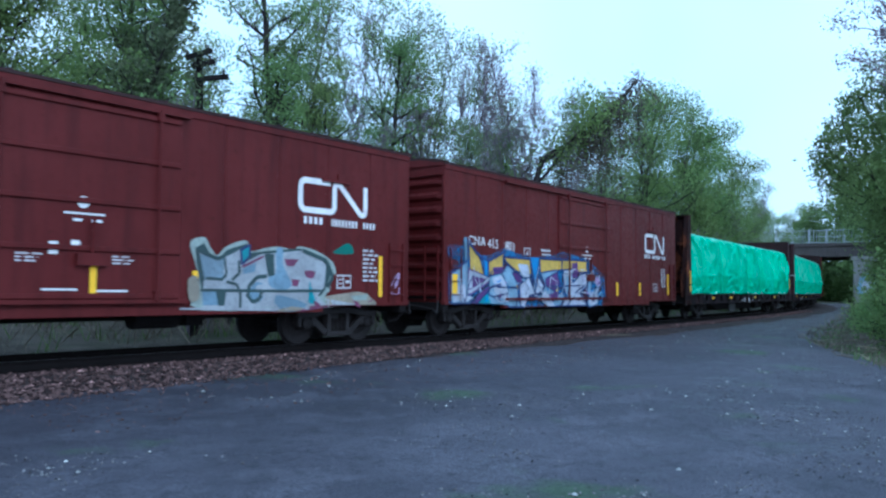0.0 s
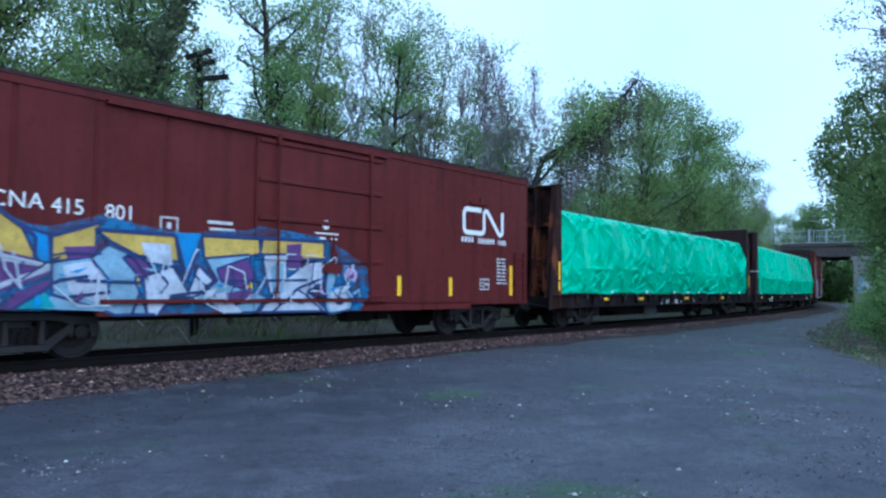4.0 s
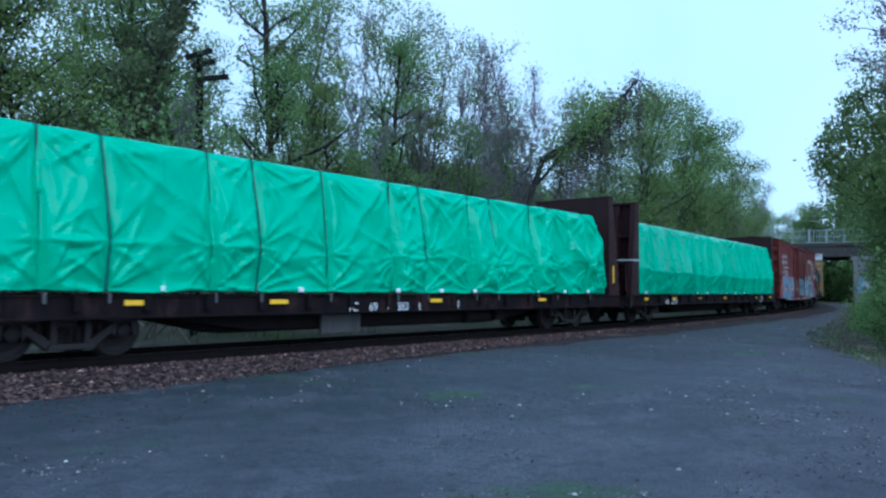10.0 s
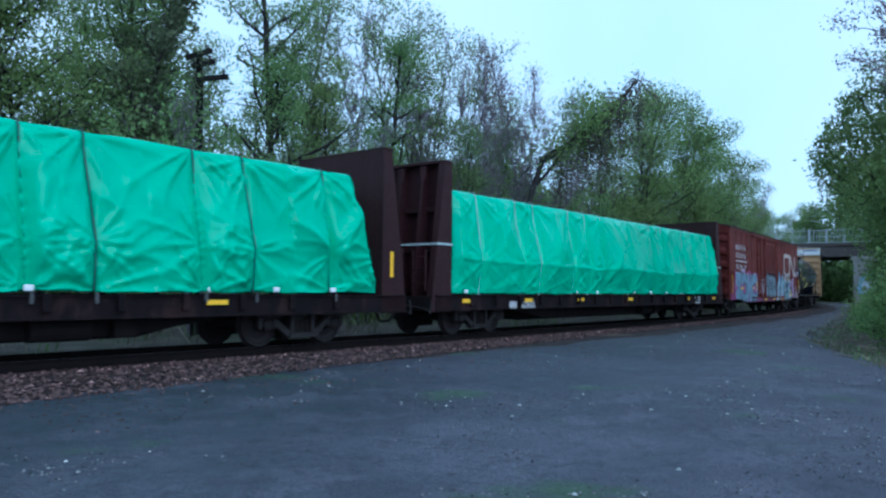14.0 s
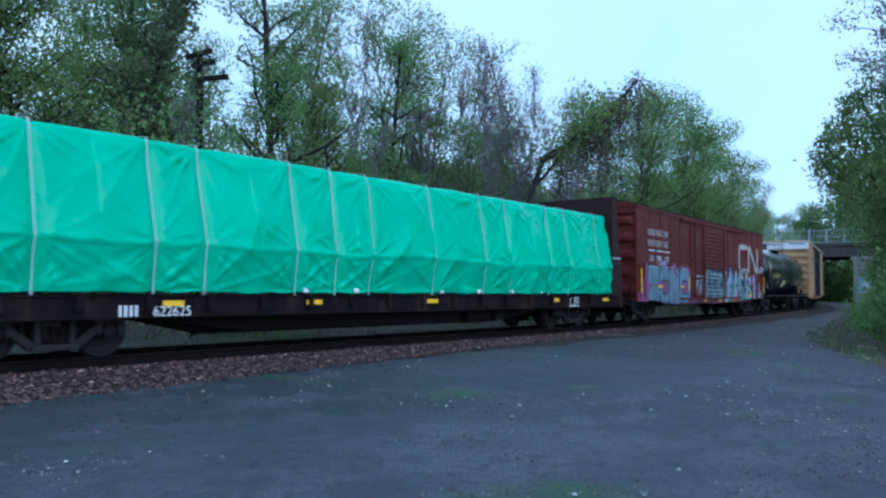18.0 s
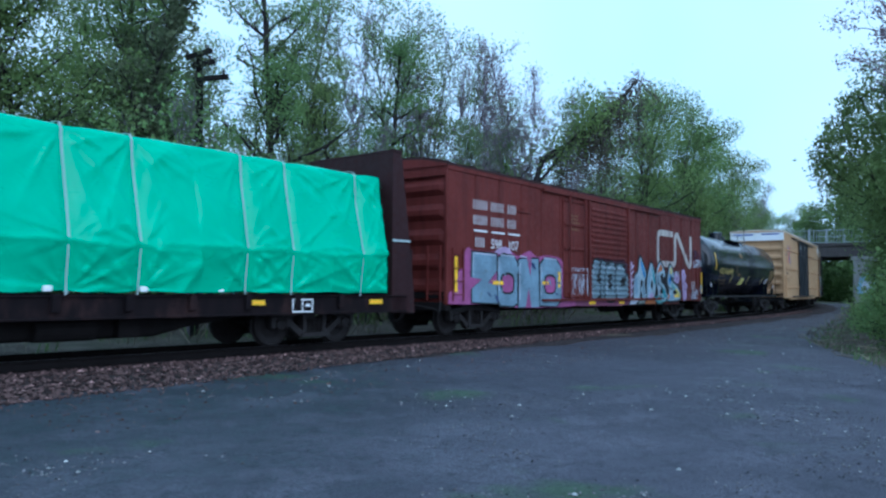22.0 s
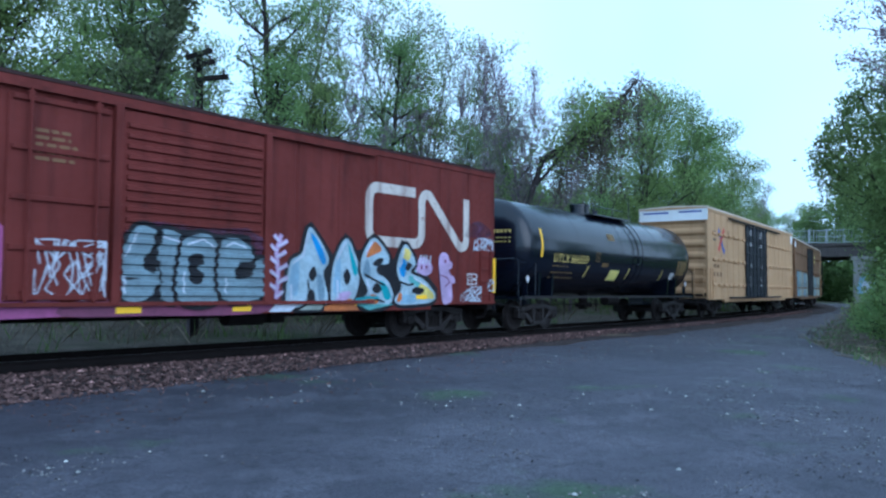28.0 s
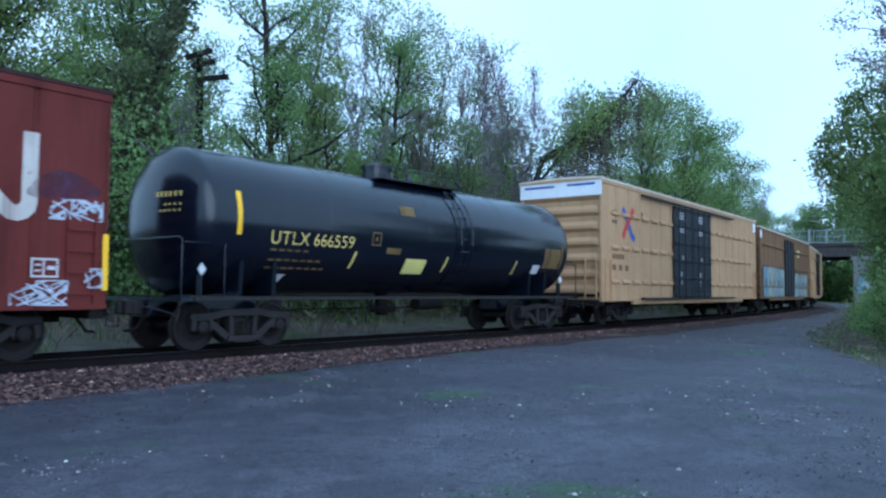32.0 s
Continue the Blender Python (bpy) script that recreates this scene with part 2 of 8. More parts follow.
def soil_material(name, a, b, green, amount):
    m = material(name, a, 0.95, 0.0, 0.08)
    big, mid, grain = noise_node(m, 0.25, 4), noise_node(m, 1.8, 6), noise_node(m, 24.0, 5)
    c = mix(m, ramp(m, mid.outputs["Fac"], [(0.35, grey(0.0)), (0.65, grey(1.0))]), a, b)
    c = mix(m, ramp(m, big.outputs["Fac"], [(0.62 - amount * 0.35, grey(0.0)), (0.72 - amount * 0.25, grey(0.9))]), c, green)
    c = mix(m, ramp(m, grain.outputs["Fac"], [(0.35, grey(0.0)), (0.6, grey(1.0))]), mix(m, 1.0, c, grey(0.5), "MULTIPLY"), c)
    return finish(m, c, None, grain.outputs["Fac"], 0.6, 0.05)


M_SOIL = soil_material("leaf_litter_soil", (0.08, 0.064, 0.048), (0.15, 0.125, 0.095), (0.065, 0.10, 0.035), 0.5)
M_VERGE = soil_material("trackside_dirt", (0.085, 0.07, 0.058), (0.16, 0.135, 0.11), (0.085, 0.10, 0.055), 0.25)
M_BED = soil_material("ballast_fines", (0.05, 0.038, 0.036), (0.09, 0.068, 0.063), (0.05, 0.04, 0.034), 0.05)


def island_material(name, dark, light, rough=0.9, translucent=0.0, peak=1.5):
    """Stones or leaves: colour varies from piece to piece."""
    m = material(name, dark, rough, 0.0, 0.15)
    n, l = m.node_tree.nodes, m.node_tree.links
    g = n.new("ShaderNodeNewGeometry")
    r = ramp(m, g.outputs["Random Per Island"], [(0.0, dark), (0.85, light), (0.95, tuple(v * 1.2 for v in light)), (1.0, tuple(min(1, v * peak) for v in light))])
    nz = noise_node(m, 0.5, 2)
    c = mix(m, ramp(m, nz.outputs["Fac"], [(0.35, grey(0.0)), (0.7, grey(0.6))]), r, mix(m, 1.0, r, grey(0.65), "MULTIPLY"))
    # whole plants differ in hue and depth
    info = n.new("ShaderNodeObjectInfo")
    c = mix(m, 0.8, c, ramp(m, info.outputs["Random"], [(0.0, (0.85, 0.88, 0.88)), (0.35, (1.0, 0.97, 0.85)), (0.7, (0.9, 1.08, 1.0)), (1.0, (1.2, 1.18, 1.05))]), "MULTIPLY") if translucent else c
    finish(m, c)
    if translucent:
        t = n.new("ShaderNodeBsdfTranslucent")
        l.new(c, t.inputs[0])
        x = n.new("ShaderNodeMixShader")
        x.inputs[0].default_value = translucent
        l.new(n["Principled BSDF"].outputs[0], x.inputs[1])
        l.new(t.outputs[0], x.inputs[2])
        l.new(x.outputs[0], n["Material Output"].inputs[0])
    return m


M_STONE = island_material("ballast_stone", (0.03, 0.018, 0.017), (0.155, 0.092, 0.082), 0.9, 0.0, 3.0)
M_GRIT = island_material("pale_grit", (0.022, 0.020, 0.024), (0.20, 0.19, 0.195), 0.9)
M_PEBBLE = island_material("white_pebble", (0.20, 0.20, 0.20), (0.50, 0.50, 0.48), 0.9)
M_LEAF = island_material("spring_leaf", (0.18, 0.245, 0.09), (0.27, 0.365, 0.14), 0.6, 0.5, 1.1)
M_LEAFD = island_material("dark_leaf", (0.15, 0.205, 0.08), (0.23, 0.31, 0.12), 0.6, 0.5, 1.1)
M_LEAFB = island_material("olive_leaf", (0.12, 0.145, 0.085), (0.21, 0.25, 0.14), 0.65, 0.5)
M_VINE = island_material("dry_vine_leaf", (0.11, 0.092, 0.085), (0.20, 0.17, 0.15), 0.75, 0.4)
M_LEAFP = island_material("budding_leaf", (0.22, 0.165, 0.20), (0.36, 0.28, 0.33), 0.7, 0.5, 1.15)
M_GRASS = island_material("grass_blade", (0.07, 0.11, 0.04), (0.16, 0.23, 0.085), 0.7, 0.3)
M_DEAD = island_material("dead_stalk", (0.09, 0.075, 0.055), (0.24, 0.20, 0.15), 0.9)


def bark_material(name, a, b):
    m = material(name, a, 0.95, 0.0, 0.06)
    run, fine = noise_node(m, 5.0, 5, (1, 1, 0.15)), noise_node(m, 1.1, 3)
    c = mix(m, ramp(m, run.outputs["Fac"], [(0.35, grey(0.0)), (0.65, grey(1.0))]), a, b)
    c = mix(m, ramp(m, fine.outputs["Fac"], [(0.55, grey(0.0)), (0.75, grey(0.4))]), c, (0.06, 0.075, 0.045))
    return finish(m, c, None, run.outputs["Fac"], 0.6, 0.04)


M_BARK = bark_material("dark_bark", (0.02, 0.018, 0.020), (0.055, 0.048, 0.048))
M_BARKG = bark_material("grey_bark", (0.045, 0.04, 0.038), (0.11, 0.10, 0.095))
M_TWIG = bark_material("pale_twig_bark", (0.13, 0.112, 0.13), (0.25, 0.215, 0.24))
M_POLE = bark_material("weathered_pole_wood", (0.008, 0.007, 0.008), (0.02, 0.017, 0.017))
M_TIE = bark_material("creosoted_tie", (0.010, 0.008, 0.008), (0.024, 0.02, 0.018))
M_RAIL = weathered("rail_steel", (0.010, 0.008, 0.008), (0.006, 0.005, 0.005), (0.022, 0.013, 0.010), 0.5, 0.8, spec=0.06)
M_RAILTOP = weathered("polished_rail_head", (0.24, 0.24, 0.25), (0.12, 0.11, 0.11), (0.12, 0.09, 0.08), 0.2, 0.4)
M_RAILTOP.node_tree.nodes["Principled BSDF"].inputs["Metallic"].default_value = 0.9
M_CONC = weathered("stained_concrete", (0.26, 0.25, 0.235), (0.12, 0.11, 0.10), (0.18, 0.14, 0.11), 0.5, 0.85)
M_GIRDER = weathered("bridge_girder_paint", (0.085, 0.072, 0.068), (0.06, 0.05, 0.05), (0.15, 0.075, 0.05), 0.5, 0.7)
M_FENCE = weathered("galvanised_fence", (0.42, 0.45, 0.47), (0.25, 0.25, 0.26), (0.25, 0.2, 0.17), 0.3, 0.5)

# ---- mesh helpers ----
def link_mesh(name, bm, mats, parent=None, label="", smooth=False):
    me = bpy.data.meshes.new(name)
    bm.normal_update()
    bm.to_mesh(me)
    bm.free()
    for m in (mats if isinstance(mats, (list, tuple)) else [mats]):
        me.materials.append(m)
    if smooth:
        me.polygons.foreach_set("use_smooth", [True] * len(me.polygons))
    ob = new(name, me)
    ob.parent = parent
    if label:
        ob["label"] = label
    return ob


def part(name, bm, mats, parent, label="", smooth=False):
    return link_mesh(name, bm, mats, parent, label, smooth)


def raw(name, verts, faces, mats, parent=None, label=""):
    me = bpy.data.meshes.new(name)
    me.from_pydata(verts, [], faces)
    for m in (mats if isinstance(mats, (list, tuple)) else [mats]):
        me.materials.append(m)
    ob = new(name, me)
    ob.parent = parent
    if label:
        ob["label"] = label
    return ob


def quads(name, co, mats, parent=None, label=""):
    """Loose four-cornered pieces from an array (n, 4, 3)."""
    co = np.asarray(co, dtype=np.float32)
    k = len(co)
    me = bpy.data.meshes.new(name)
    me.vertices.add(k * 4)
    me.vertices.foreach_set("co", co.reshape(-1))
    me.loops.add(k * 4)
    me.loops.foreach_set("vertex_index", np.arange(k * 4, dtype=np.int32))
    me.polygons.add(k)
    me.polygons.foreach_set("loop_start", np.arange(0, k * 4, 4, dtype=np.int32))
    me.update(calc_edges=True)
    for m in (mats if isinstance(mats, (list, tuple)) else [mats]):
        me.materials.append(m)
    ob = new(name, me)
    ob.parent = parent
    if label:
        ob["label"] = label
    return ob


def empty(name, m=None):
    ob = new(name)
    ob.empty_display_size = 0.3
    if m is not None:
        ob.matrix_basis = m
    return ob


def box(bm, x0, x1, y0, y1, z0, z1, mat=0, bevel=0.0):
    v = [bm.verts.new((x, y, z)) for x in (x0, x1) for y in (y0, y1) for z in (z0, z1)]
    fs = [bm.faces.new([v[i] for i in f]) for f in ((0, 1, 3, 2), (4, 6, 7, 5), (0, 4, 5, 1), (2, 3, 7, 6), (0, 2, 6, 4), (1, 5, 7, 3))]
    for f in fs:
        f.material_index = mat
    if bevel:
        es = list({e for f in fs for e in f.edges})
        bmesh.ops.bevel(bm, geom=es, offset=bevel, segments=1, affect="EDGES", profile=0.5)
    return v


def prism(bm, outline, y0, y1, mat=0):
    """Extrude an outline of (x, z) points from y0 to y1."""
    a = [bm.verts.new((x, y0, z)) for x, z in outline]
    b = [bm.verts.new((x, y1, z)) for x, z in outline]
    n = len(outline)
    fs = [bm.faces.new(a), bm.faces.new(b[::-1])]
    fs += [bm.faces.new((a[(i + 1) % n], a[i], b[i], b[(i + 1) % n])) for i in range(n)]
    for f in fs:
        f.material_index = mat
    bmesh.ops.recalc_face_normals(bm, faces=fs)


def prism_x(bm, outline, x0, x1, mat=0):
    """Extrude an outline of (y, z) points from x0 to x1."""
    a = [bm.verts.new((x0, y, z)) for y, z in outline]
    b = [bm.verts.new((x1, y, z)) for y, z in outline]
    n = len(outline)
    fs = [bm.faces.new(a), bm.faces.new(b[::-1])]
    fs += [bm.faces.new((a[(i + 1) % n], a[i], b[i], b[(i + 1) % n])) for i in range(n)]
    for f in fs:
        f.material_index = mat
    bmesh.ops.recalc_face_normals(bm, faces=fs)


def tube(bm, pts, radius, sides=6, mat=0):
    """A round bar along points; radius may be one number or one per point."""
    pts = [Vector(p) for p in pts]
    rs = radius if isinstance(radius, (list, tuple)) else [radius] * len(pts)
    rings = []
    for i, p in enumerate(pts):
        d = (pts[min(i + 1, len(pts) - 1)] - pts[max(i - 1, 0)])
        d = d.normalized() if d.length > 1e-9 else Vector((0, 0, 1))
        u = d.cross(Vector((0.31, 0.17, 0.93)))
        u = (u if u.length > 0.05 else d.cross(Vector((1, 0, 0)))).normalized()
        w = d.cross(u)
        rings.append([bm.verts.new(p + rs[i] * (math.cos(2 * math.pi * k / sides) * u + math.sin(2 * math.pi * k / sides) * w)) for k in range(sides)])
    for a, b in zip(rings, rings[1:]):
        for k in range(sides):
            bm.faces.new((a[k], a[(k + 1) % sides], b[(k + 1) % sides], b[k])).material_index = mat
    bm.faces.new(rings[0][::-1]).material_index = mat
    bm.faces.new(rings[-1]).material_index = mat


def lathe_y(bm, profile, sides=24, mat=0):
    """Turn a profile of (radius, y) round the y axis."""
    rings = [[bm.verts.new((r * math.cos(2 * math.pi * k / sides), y, r * math.sin(2 * math.pi * k / sides))) for k in range(sides)] for r, y in profile]
    for a, b in zip(rings, rings[1:]):
        for k in range(sides):
            bm.faces.new((a[k], b[k], b[(k + 1) % sides], a[(k + 1) % sides])).material_index = mat
    bm.faces.new(rings[0]).material_index = mat
    bm.faces.new(rings[-1][::-1]).material_index = mat


def rounded(pts, steps=5):
    """A smooth closed outline through points."""
    out, n = [], len(pts)
    for i in range(n):
        p0, p1, p2, p3 = (np.array(pts[(i + k) % n], float) for k in (-1, 0, 1, 2))
        for t in np.arange(steps) / steps:
            out.append(tuple(0.5 * (2 * p1 + (p2 - p0) * t + (2 * p0 - 5 * p1 + 4 * p2 - p3) * t * t + (3 * p1 - p0 - 3 * p2 + p3) * t ** 3)))
    return out


# ---- the line of the track: along s, curving away to the left ----
S_STEP = 0.25
S_GRID = np.arange(-130.0, 260.01, S_STEP)
_kap = np.interp(S_GRID, [-25, -15, 15, 45, 75, 105, 125, 140], [0.0, -0.0078, 0.00258, 0.00282, 0.0046, 0.0050, 0.0050, 0.0])
_th = np.cumsum(_kap) * S_STEP
_i0 = int(np.argmin(abs(S_GRID)))
S_HEAD = _th - _th[_i0] + 0.0680
S_X = np.cumsum(np.cos(S_HEAD)) * S_STEP
S_Y = np.cumsum(np.sin(S_HEAD)) * S_STEP
S_X, S_Y = S_X - S_X[_i0], S_Y - S_Y[_i0] + 13.973
CANT = 0.0144


def on_track(s, off=0.0):
    """A point of the line at arc length s; off: metres towards the camera's side."""
    x, y, h = np.interp(s, S_GRID, S_X), np.interp(s, S_GRID, S_Y), np.interp(s, S_GRID, S_HEAD)
    return x + off * np.sin(h), y - off * np.cos(h), h


def sweep(name, profile, s0, s1, step, mats, cant=True, parent=None, wobble=0.0, seams=None):
    """A strip along the track with a profile of (offset towards the camera, z)."""
    ss = np.arange(s0, s1 + step / 2, step)
    verts, faces = [], []
    n = len(profile)
    for s in ss:
        for o, z in profile:
            x, y, _ = on_track(s, o)
            dz = wobble * noise.noise((x * 0.9, y * 0.9, 3.1)) if wobble else 0
            verts.append((x, y, z + (CANT * (o - 0.75) if cant and abs(o) < 2 else 0) + dz))
    for i in range(len(ss) - 1):
        for k in range(n - 1):
            a = i * n + k
            faces.append((a, a + n, a + n + 1, a + 1))
    ob = raw(name, verts, faces, mats, parent)
    return ob


# ---- ground ----
GROUND_Z = -0.30
bm = bmesh.new()
bmesh.ops.create_grid(bm, x_segments=60, y_segments=60, size=900)
for v in bm.verts:
    far = max(0.0, v.co.length - 160) / 700
    v.co.z = GROUND_Z + far * 8 * (0.5 + 0.5 * noise.noise(v.co * 0.004))
ground = link_mesh("ground", bm, M_SOIL, smooth=True)
tagged(ground, "brown leaf-littered soil under the woods", "ground", kind="structure")

# asphalt lot, uneven, up to the toe of the ballast
_edge_s = [-130, -10, 3.4, 4.9, 8.4, 13.4, 19.5, 30.0, 45.0, 80.0, 130.0]
_edge_o = [3.6, 3.5, 3.25, 3.2, 2.85, 2.45, 2.1, 1.75, 1.7, 1.75, 1.8]
verts, faces = [], []
s_line = np.concatenate([np.arange(-120, -6, 3.0), np.arange(-6, 40, 0.35), np.arange(40, 112, 1.5)])
n_across = 46
for s in s_line:
    e = float(np.interp(s, _edge_s, _edge_o)) + 0.22 * noise.noise((s * 0.55, 0, 0)) + 0.08 * noise.noise((s * 2.3, 4, 0))
    for k in range(n_across):
        f = k / (n_across - 1)
        off = e - 0.25 + f ** 1.5 * (30.0 if s < 25 else 16.0)
        x, y, _ = on_track(s, off)
        z = -0.25 + 0.03 * noise.noise((x * 0.22, y * 0.22, 0)) + 0.008 * noise.noise((x * 1.1, y * 1.1, 5)) - (0.03 if k == 0 else 0)
        verts.append((x, y, z))
for i in range(len(s_line) - 1):
    for k in range(n_across - 1):
        a = i * n_across + k
        faces.append((a, a + 1, a + n_across + 1, a + n_across))
lot = raw("pavement", verts, faces, M_ASPHALT)
lot.data.polygons.foreach_set("use_smooth", [True] * len(lot.data.polygons))
tagged(lot, "worn dark grey asphalt lot with grit and moss", "pavement", kind="structure")

# dirt strip behind the track
verge = sweep("verge", [(-1.9, -0.24), (-2.6, -0.2), (-4.0, -0.16), (-6.5, -0.12), (-9.0, 0.02), (-12.0, 0.15), (-15.0, -0.35)], -120, 200, 0.8, M_VERGE, False, wobble=0.16)
tagged(verge, "bare dirt strip with weeds beside the railway", "verge", kind="structure")

# ballast bed and track
bed = sweep("ballast_bed", [(-2.6, -0.33), (-1.9, -0.2), (-0.9, -0.175), (0.0, -0.165), (0.9, -0.172), (1.3, -0.165), (1.75, -0.165), (2.5, -0.22), (3.45, -0.30)], -125, 250, 0.5, M_BED, wobble=0.03)
tagged(bed, "pinkish brown crushed stone ballast under the track", "ballast", kind="structure")

track = empty("railway_track")
tagged(track, "single railway track with rusty rails on wooden ties", "railway track", kind="structure")
RAILP = [(-0.07, -0.178), (-0.07, -0.165), (-0.012, -0.145), (-0.009, -0.045), (-0.036, -0.034), (-0.037, -0.006), (-0.028, 0.0), (0.028, 0.0), (0.037, -0.006), (0.036, -0.034), (0.009, -0.045), (0.012, -0.145), (0.07, -0.165), (0.07, -0.178)]
for side in (0.755, -0.755):
    rail = sweep("rail", [(side + o, z) for o, z in RAILP[::-1]], -125, 250, 1.0, [M_RAIL, M_RAILTOP], parent=track)
    n_p = len(RAILP) - 1
    idx = np.zeros(len(rail.data.polygons), dtype=np.int32)
    idx[6::n_p] = 1
    rail.data.polygons.foreach_set("material_index", idx)

tie_mesh = None
rest = bmesh.new()
for i in range(int((245 + 120) / 0.53)):
    s = -120 + i * 0.53
    x, y, h = on_track(s)
    m = pose(x, y, -0.178 - 0.011, 0, 0, math.degrees(h) + 90 + random.uniform(-0.8, 0.8))
    if -12 < s < 90:
        if tie_mesh is None:
            bm = bmesh.new()
            box(bm, -1.3, 1.3, -0.115, 0.115, -0.16, 0.012, 0, 0.012)
            tie = link_mesh("tie", bm, M_TIE, track)
            tie_mesh = tie.data
            tie.matrix_basis = m
        else:
            tie = new("tie", tie_mesh)
            tie.parent, tie.matrix_basis = track, m
    else:
        for v in box(rest, -1.3, 1.3, -0.115, 0.115, -0.16, 0.012):
            v.co = m @ v.co
far_ties = link_mesh("far_ties", rest, M_TIE, track)
far_ties["kind"] = "stuff"


# loose ballast stones, and grit on the lot
def stones(name, n, place, lo, hi, mat, label, category):
    rng = np.random.default_rng(7)
    ico = np.array([(0, 0, 1), (0.9, 0, 0.25), (0.25, 0.85, 0.3), (-0.75, 0.5, 0.2), (-0.7, -0.55, 0.3), (0.3, -0.85, 0.2), (0.1, 0.05, -0.6)])
    tri = [(0, 1, 2), (0, 2, 3), (0, 3, 4), (0, 4, 5), (0, 5, 1), (6, 2, 1), (6, 3, 2), (6, 4, 3), (6, 5, 4), (6, 1, 5)]
    verts, faces = [], []
    for _ in range(n):
        p, r = place(rng), lo + (hi - lo) * rng.random() ** 2
        q = ico * (1 + 0.35 * rng.standard_normal((7, 3)) * 0.6) * r * np.array([1, rng.uniform(0.7, 1.2), rng.uniform(0.5, 0.9)])
        a = rng.uniform(0, 6.28)
        c, s = math.cos(a), math.sin(a)
        b = len(verts)
        verts += [(p[0] + v[0] * c - v[1] * s, p[1] + v[0] * s + v[1] * c, p[2] + v[2]) for v in q]
        faces += [tuple(b + i for i in f) for f in tri]
    return tagged(raw(name, verts, faces, mat), label, category, kind="stuff")


def ballast_place(rng):
    s = 1.5 + 60 * rng.random() ** 1.7
    e = float(np.interp(s, _edge_s, _edge_o)) + 0.15
    o = rng.uniform(1.12, e + 0.15) if rng.random() < 0.93 else rng.uniform(-0.7, 0.7)
    x, y, _ = on_track(s, o)
    z = float(np.interp(o, [0, 0.9, 1.75, 2.5, 3.45], [-0.16, -0.172, -0.165, -0.22, -0.285])) + CANT * (o - 0.75)
    return x, y, z + 0.012


stones("ballast_stones", 21000, ballast_place, 0.013, 0.056, M_STONE, "loose pinkish brown crushed stones beside the rail", "ballast")


def grit_place(rng):
    while True:
        d, a = 4.5 + 34 * rng.random() ** 1.5, YAW + rng.uniform(-0.56, 0.56)
        x, y = d * math.cos(a), d * math.sin(a)
        s = x * 0.998
        if y < on_track(s)[1] - float(np.interp(s, _edge_s, _edge_o)) and noise.noise((x * 0.35, y * 0.35, 9)) + 0.5 * noise.noise((x * 1.1, y * 1.1, 4)) > -0.05 + rng.random() * 0.5 + 0.28 * (a - YAW) / 0.56:
            return x, y, -0.25 + 0.03 * noise.noise((x * 0.22, y * 0.22, 0))


stones("grit", 17000, grit_place, 0.004, 0.020, M_GRIT, "scattered pale grit on the asphalt", "grit")


# dry stick lying at the lot's edge
bm = bmesh.new()
tube(bm, [(0, 0, 0.0), (0.4, 0.02, 0.02), (0.9, -0.03, 0.03), (1.3, 0.02, 0.01)], [0.02, 0.022, 0.018, 0.008], 6)
stick = tagged(link_mesh("dry_stick", bm, M_DEAD), "pale dry stick lying at the edge of the lot", "stick")
stick.matrix_basis = pose(21.6, 13.25, -0.2, 0, 0, -25)

# ---- road bridge in the distance ----
bridge = empty("road_bridge", pose(122.7, 32.7, GROUND_Z, 0, 0, 89.0))
tagged(bridge, "small road bridge of steel girders on concrete abutments", "bridge")
# local x runs along the road, towards the left; local y towards the camera is +
BR_L = 19.0
bm = bmesh.new()
box(bm, -7.0, BR_L + 6, 0.0, 0.35, 6.85, 8.35)
for k in range(14):
    box(bm, -6.5 + k * 2.2, -6.38 + k * 2.2, 0.35, 0.47, 6.85, 8.3)
box(bm, -7.0, BR_L + 6, -0.05, 0.52, 6.75, 6.88)
part("girder", bm, M_GIRDER, bridge, "dark painted plate girder")
bm = bmesh.new()
box(bm, -7.0, BR_L + 6, -17.5, -17.15, 6.85, 8.35)
part("girder", bm, M_GIRDER, bridge)
# the unseen depth of the deck is set to shade the opening below
bm = bmesh.new()
box(bm, -8.0, BR_L + 7, -17.5, 0.6, 8.36, 8.75)
part("deck", bm, M_GIRDER, bridge, "dark stained deck slab")
for k in range(5):
    bm = bmesh.new()
    box(bm, -7.0, BR_L + 6, -15.9 + k * 3.2, -15.6 + k * 3.2, 6.9, 8.3)
    part("floor_beam", bm, M_GIRDER, bridge)
for x0, x1 in ((-3.2, -0.2), (BR_L, BR_L + 3)):
    bm = bmesh.new()
    box(bm, x0, x1, -17.9, 0.9, 0.0, 6.74, 0, 0.05)
    box(bm, x0 - 0.3, x1 + 0.25, -18.1, 1.1, 6.2, 6.7)
    part("abutment", bm, M_CONC, bridge, "stained concrete abutment")
bm = bmesh.new()
prism(bm, [(-3.0, 0.0), (-0.5, 0.0), (-0.5, 5.6), (-3.0, 5.0), (-9.0, 2.0), (-9.0, 0.0)], 0.9, 1.5)
wing = part("wing_wall", bm, M_CONC, bridge, "concrete wing wall with pale blue spray paint")
bm = bmesh.new()
for blob, z in (([(-4.6, 1.1), (-2.6, 0.9), (-1.0, 1.3), (-1.2, 3.4), (-2.4, 4.4), (-4.4, 3.6)], 0), ([(-2.6, 1.5), (-1.5, 1.8), (-1.7, 3.0), (-2.8, 3.2)], 1)):
    f = bm.faces.new([bm.verts.new((x, 1.51 + 0.004 * z, zz)) for x, zz in rounded(blob)])
    f.material_index = z
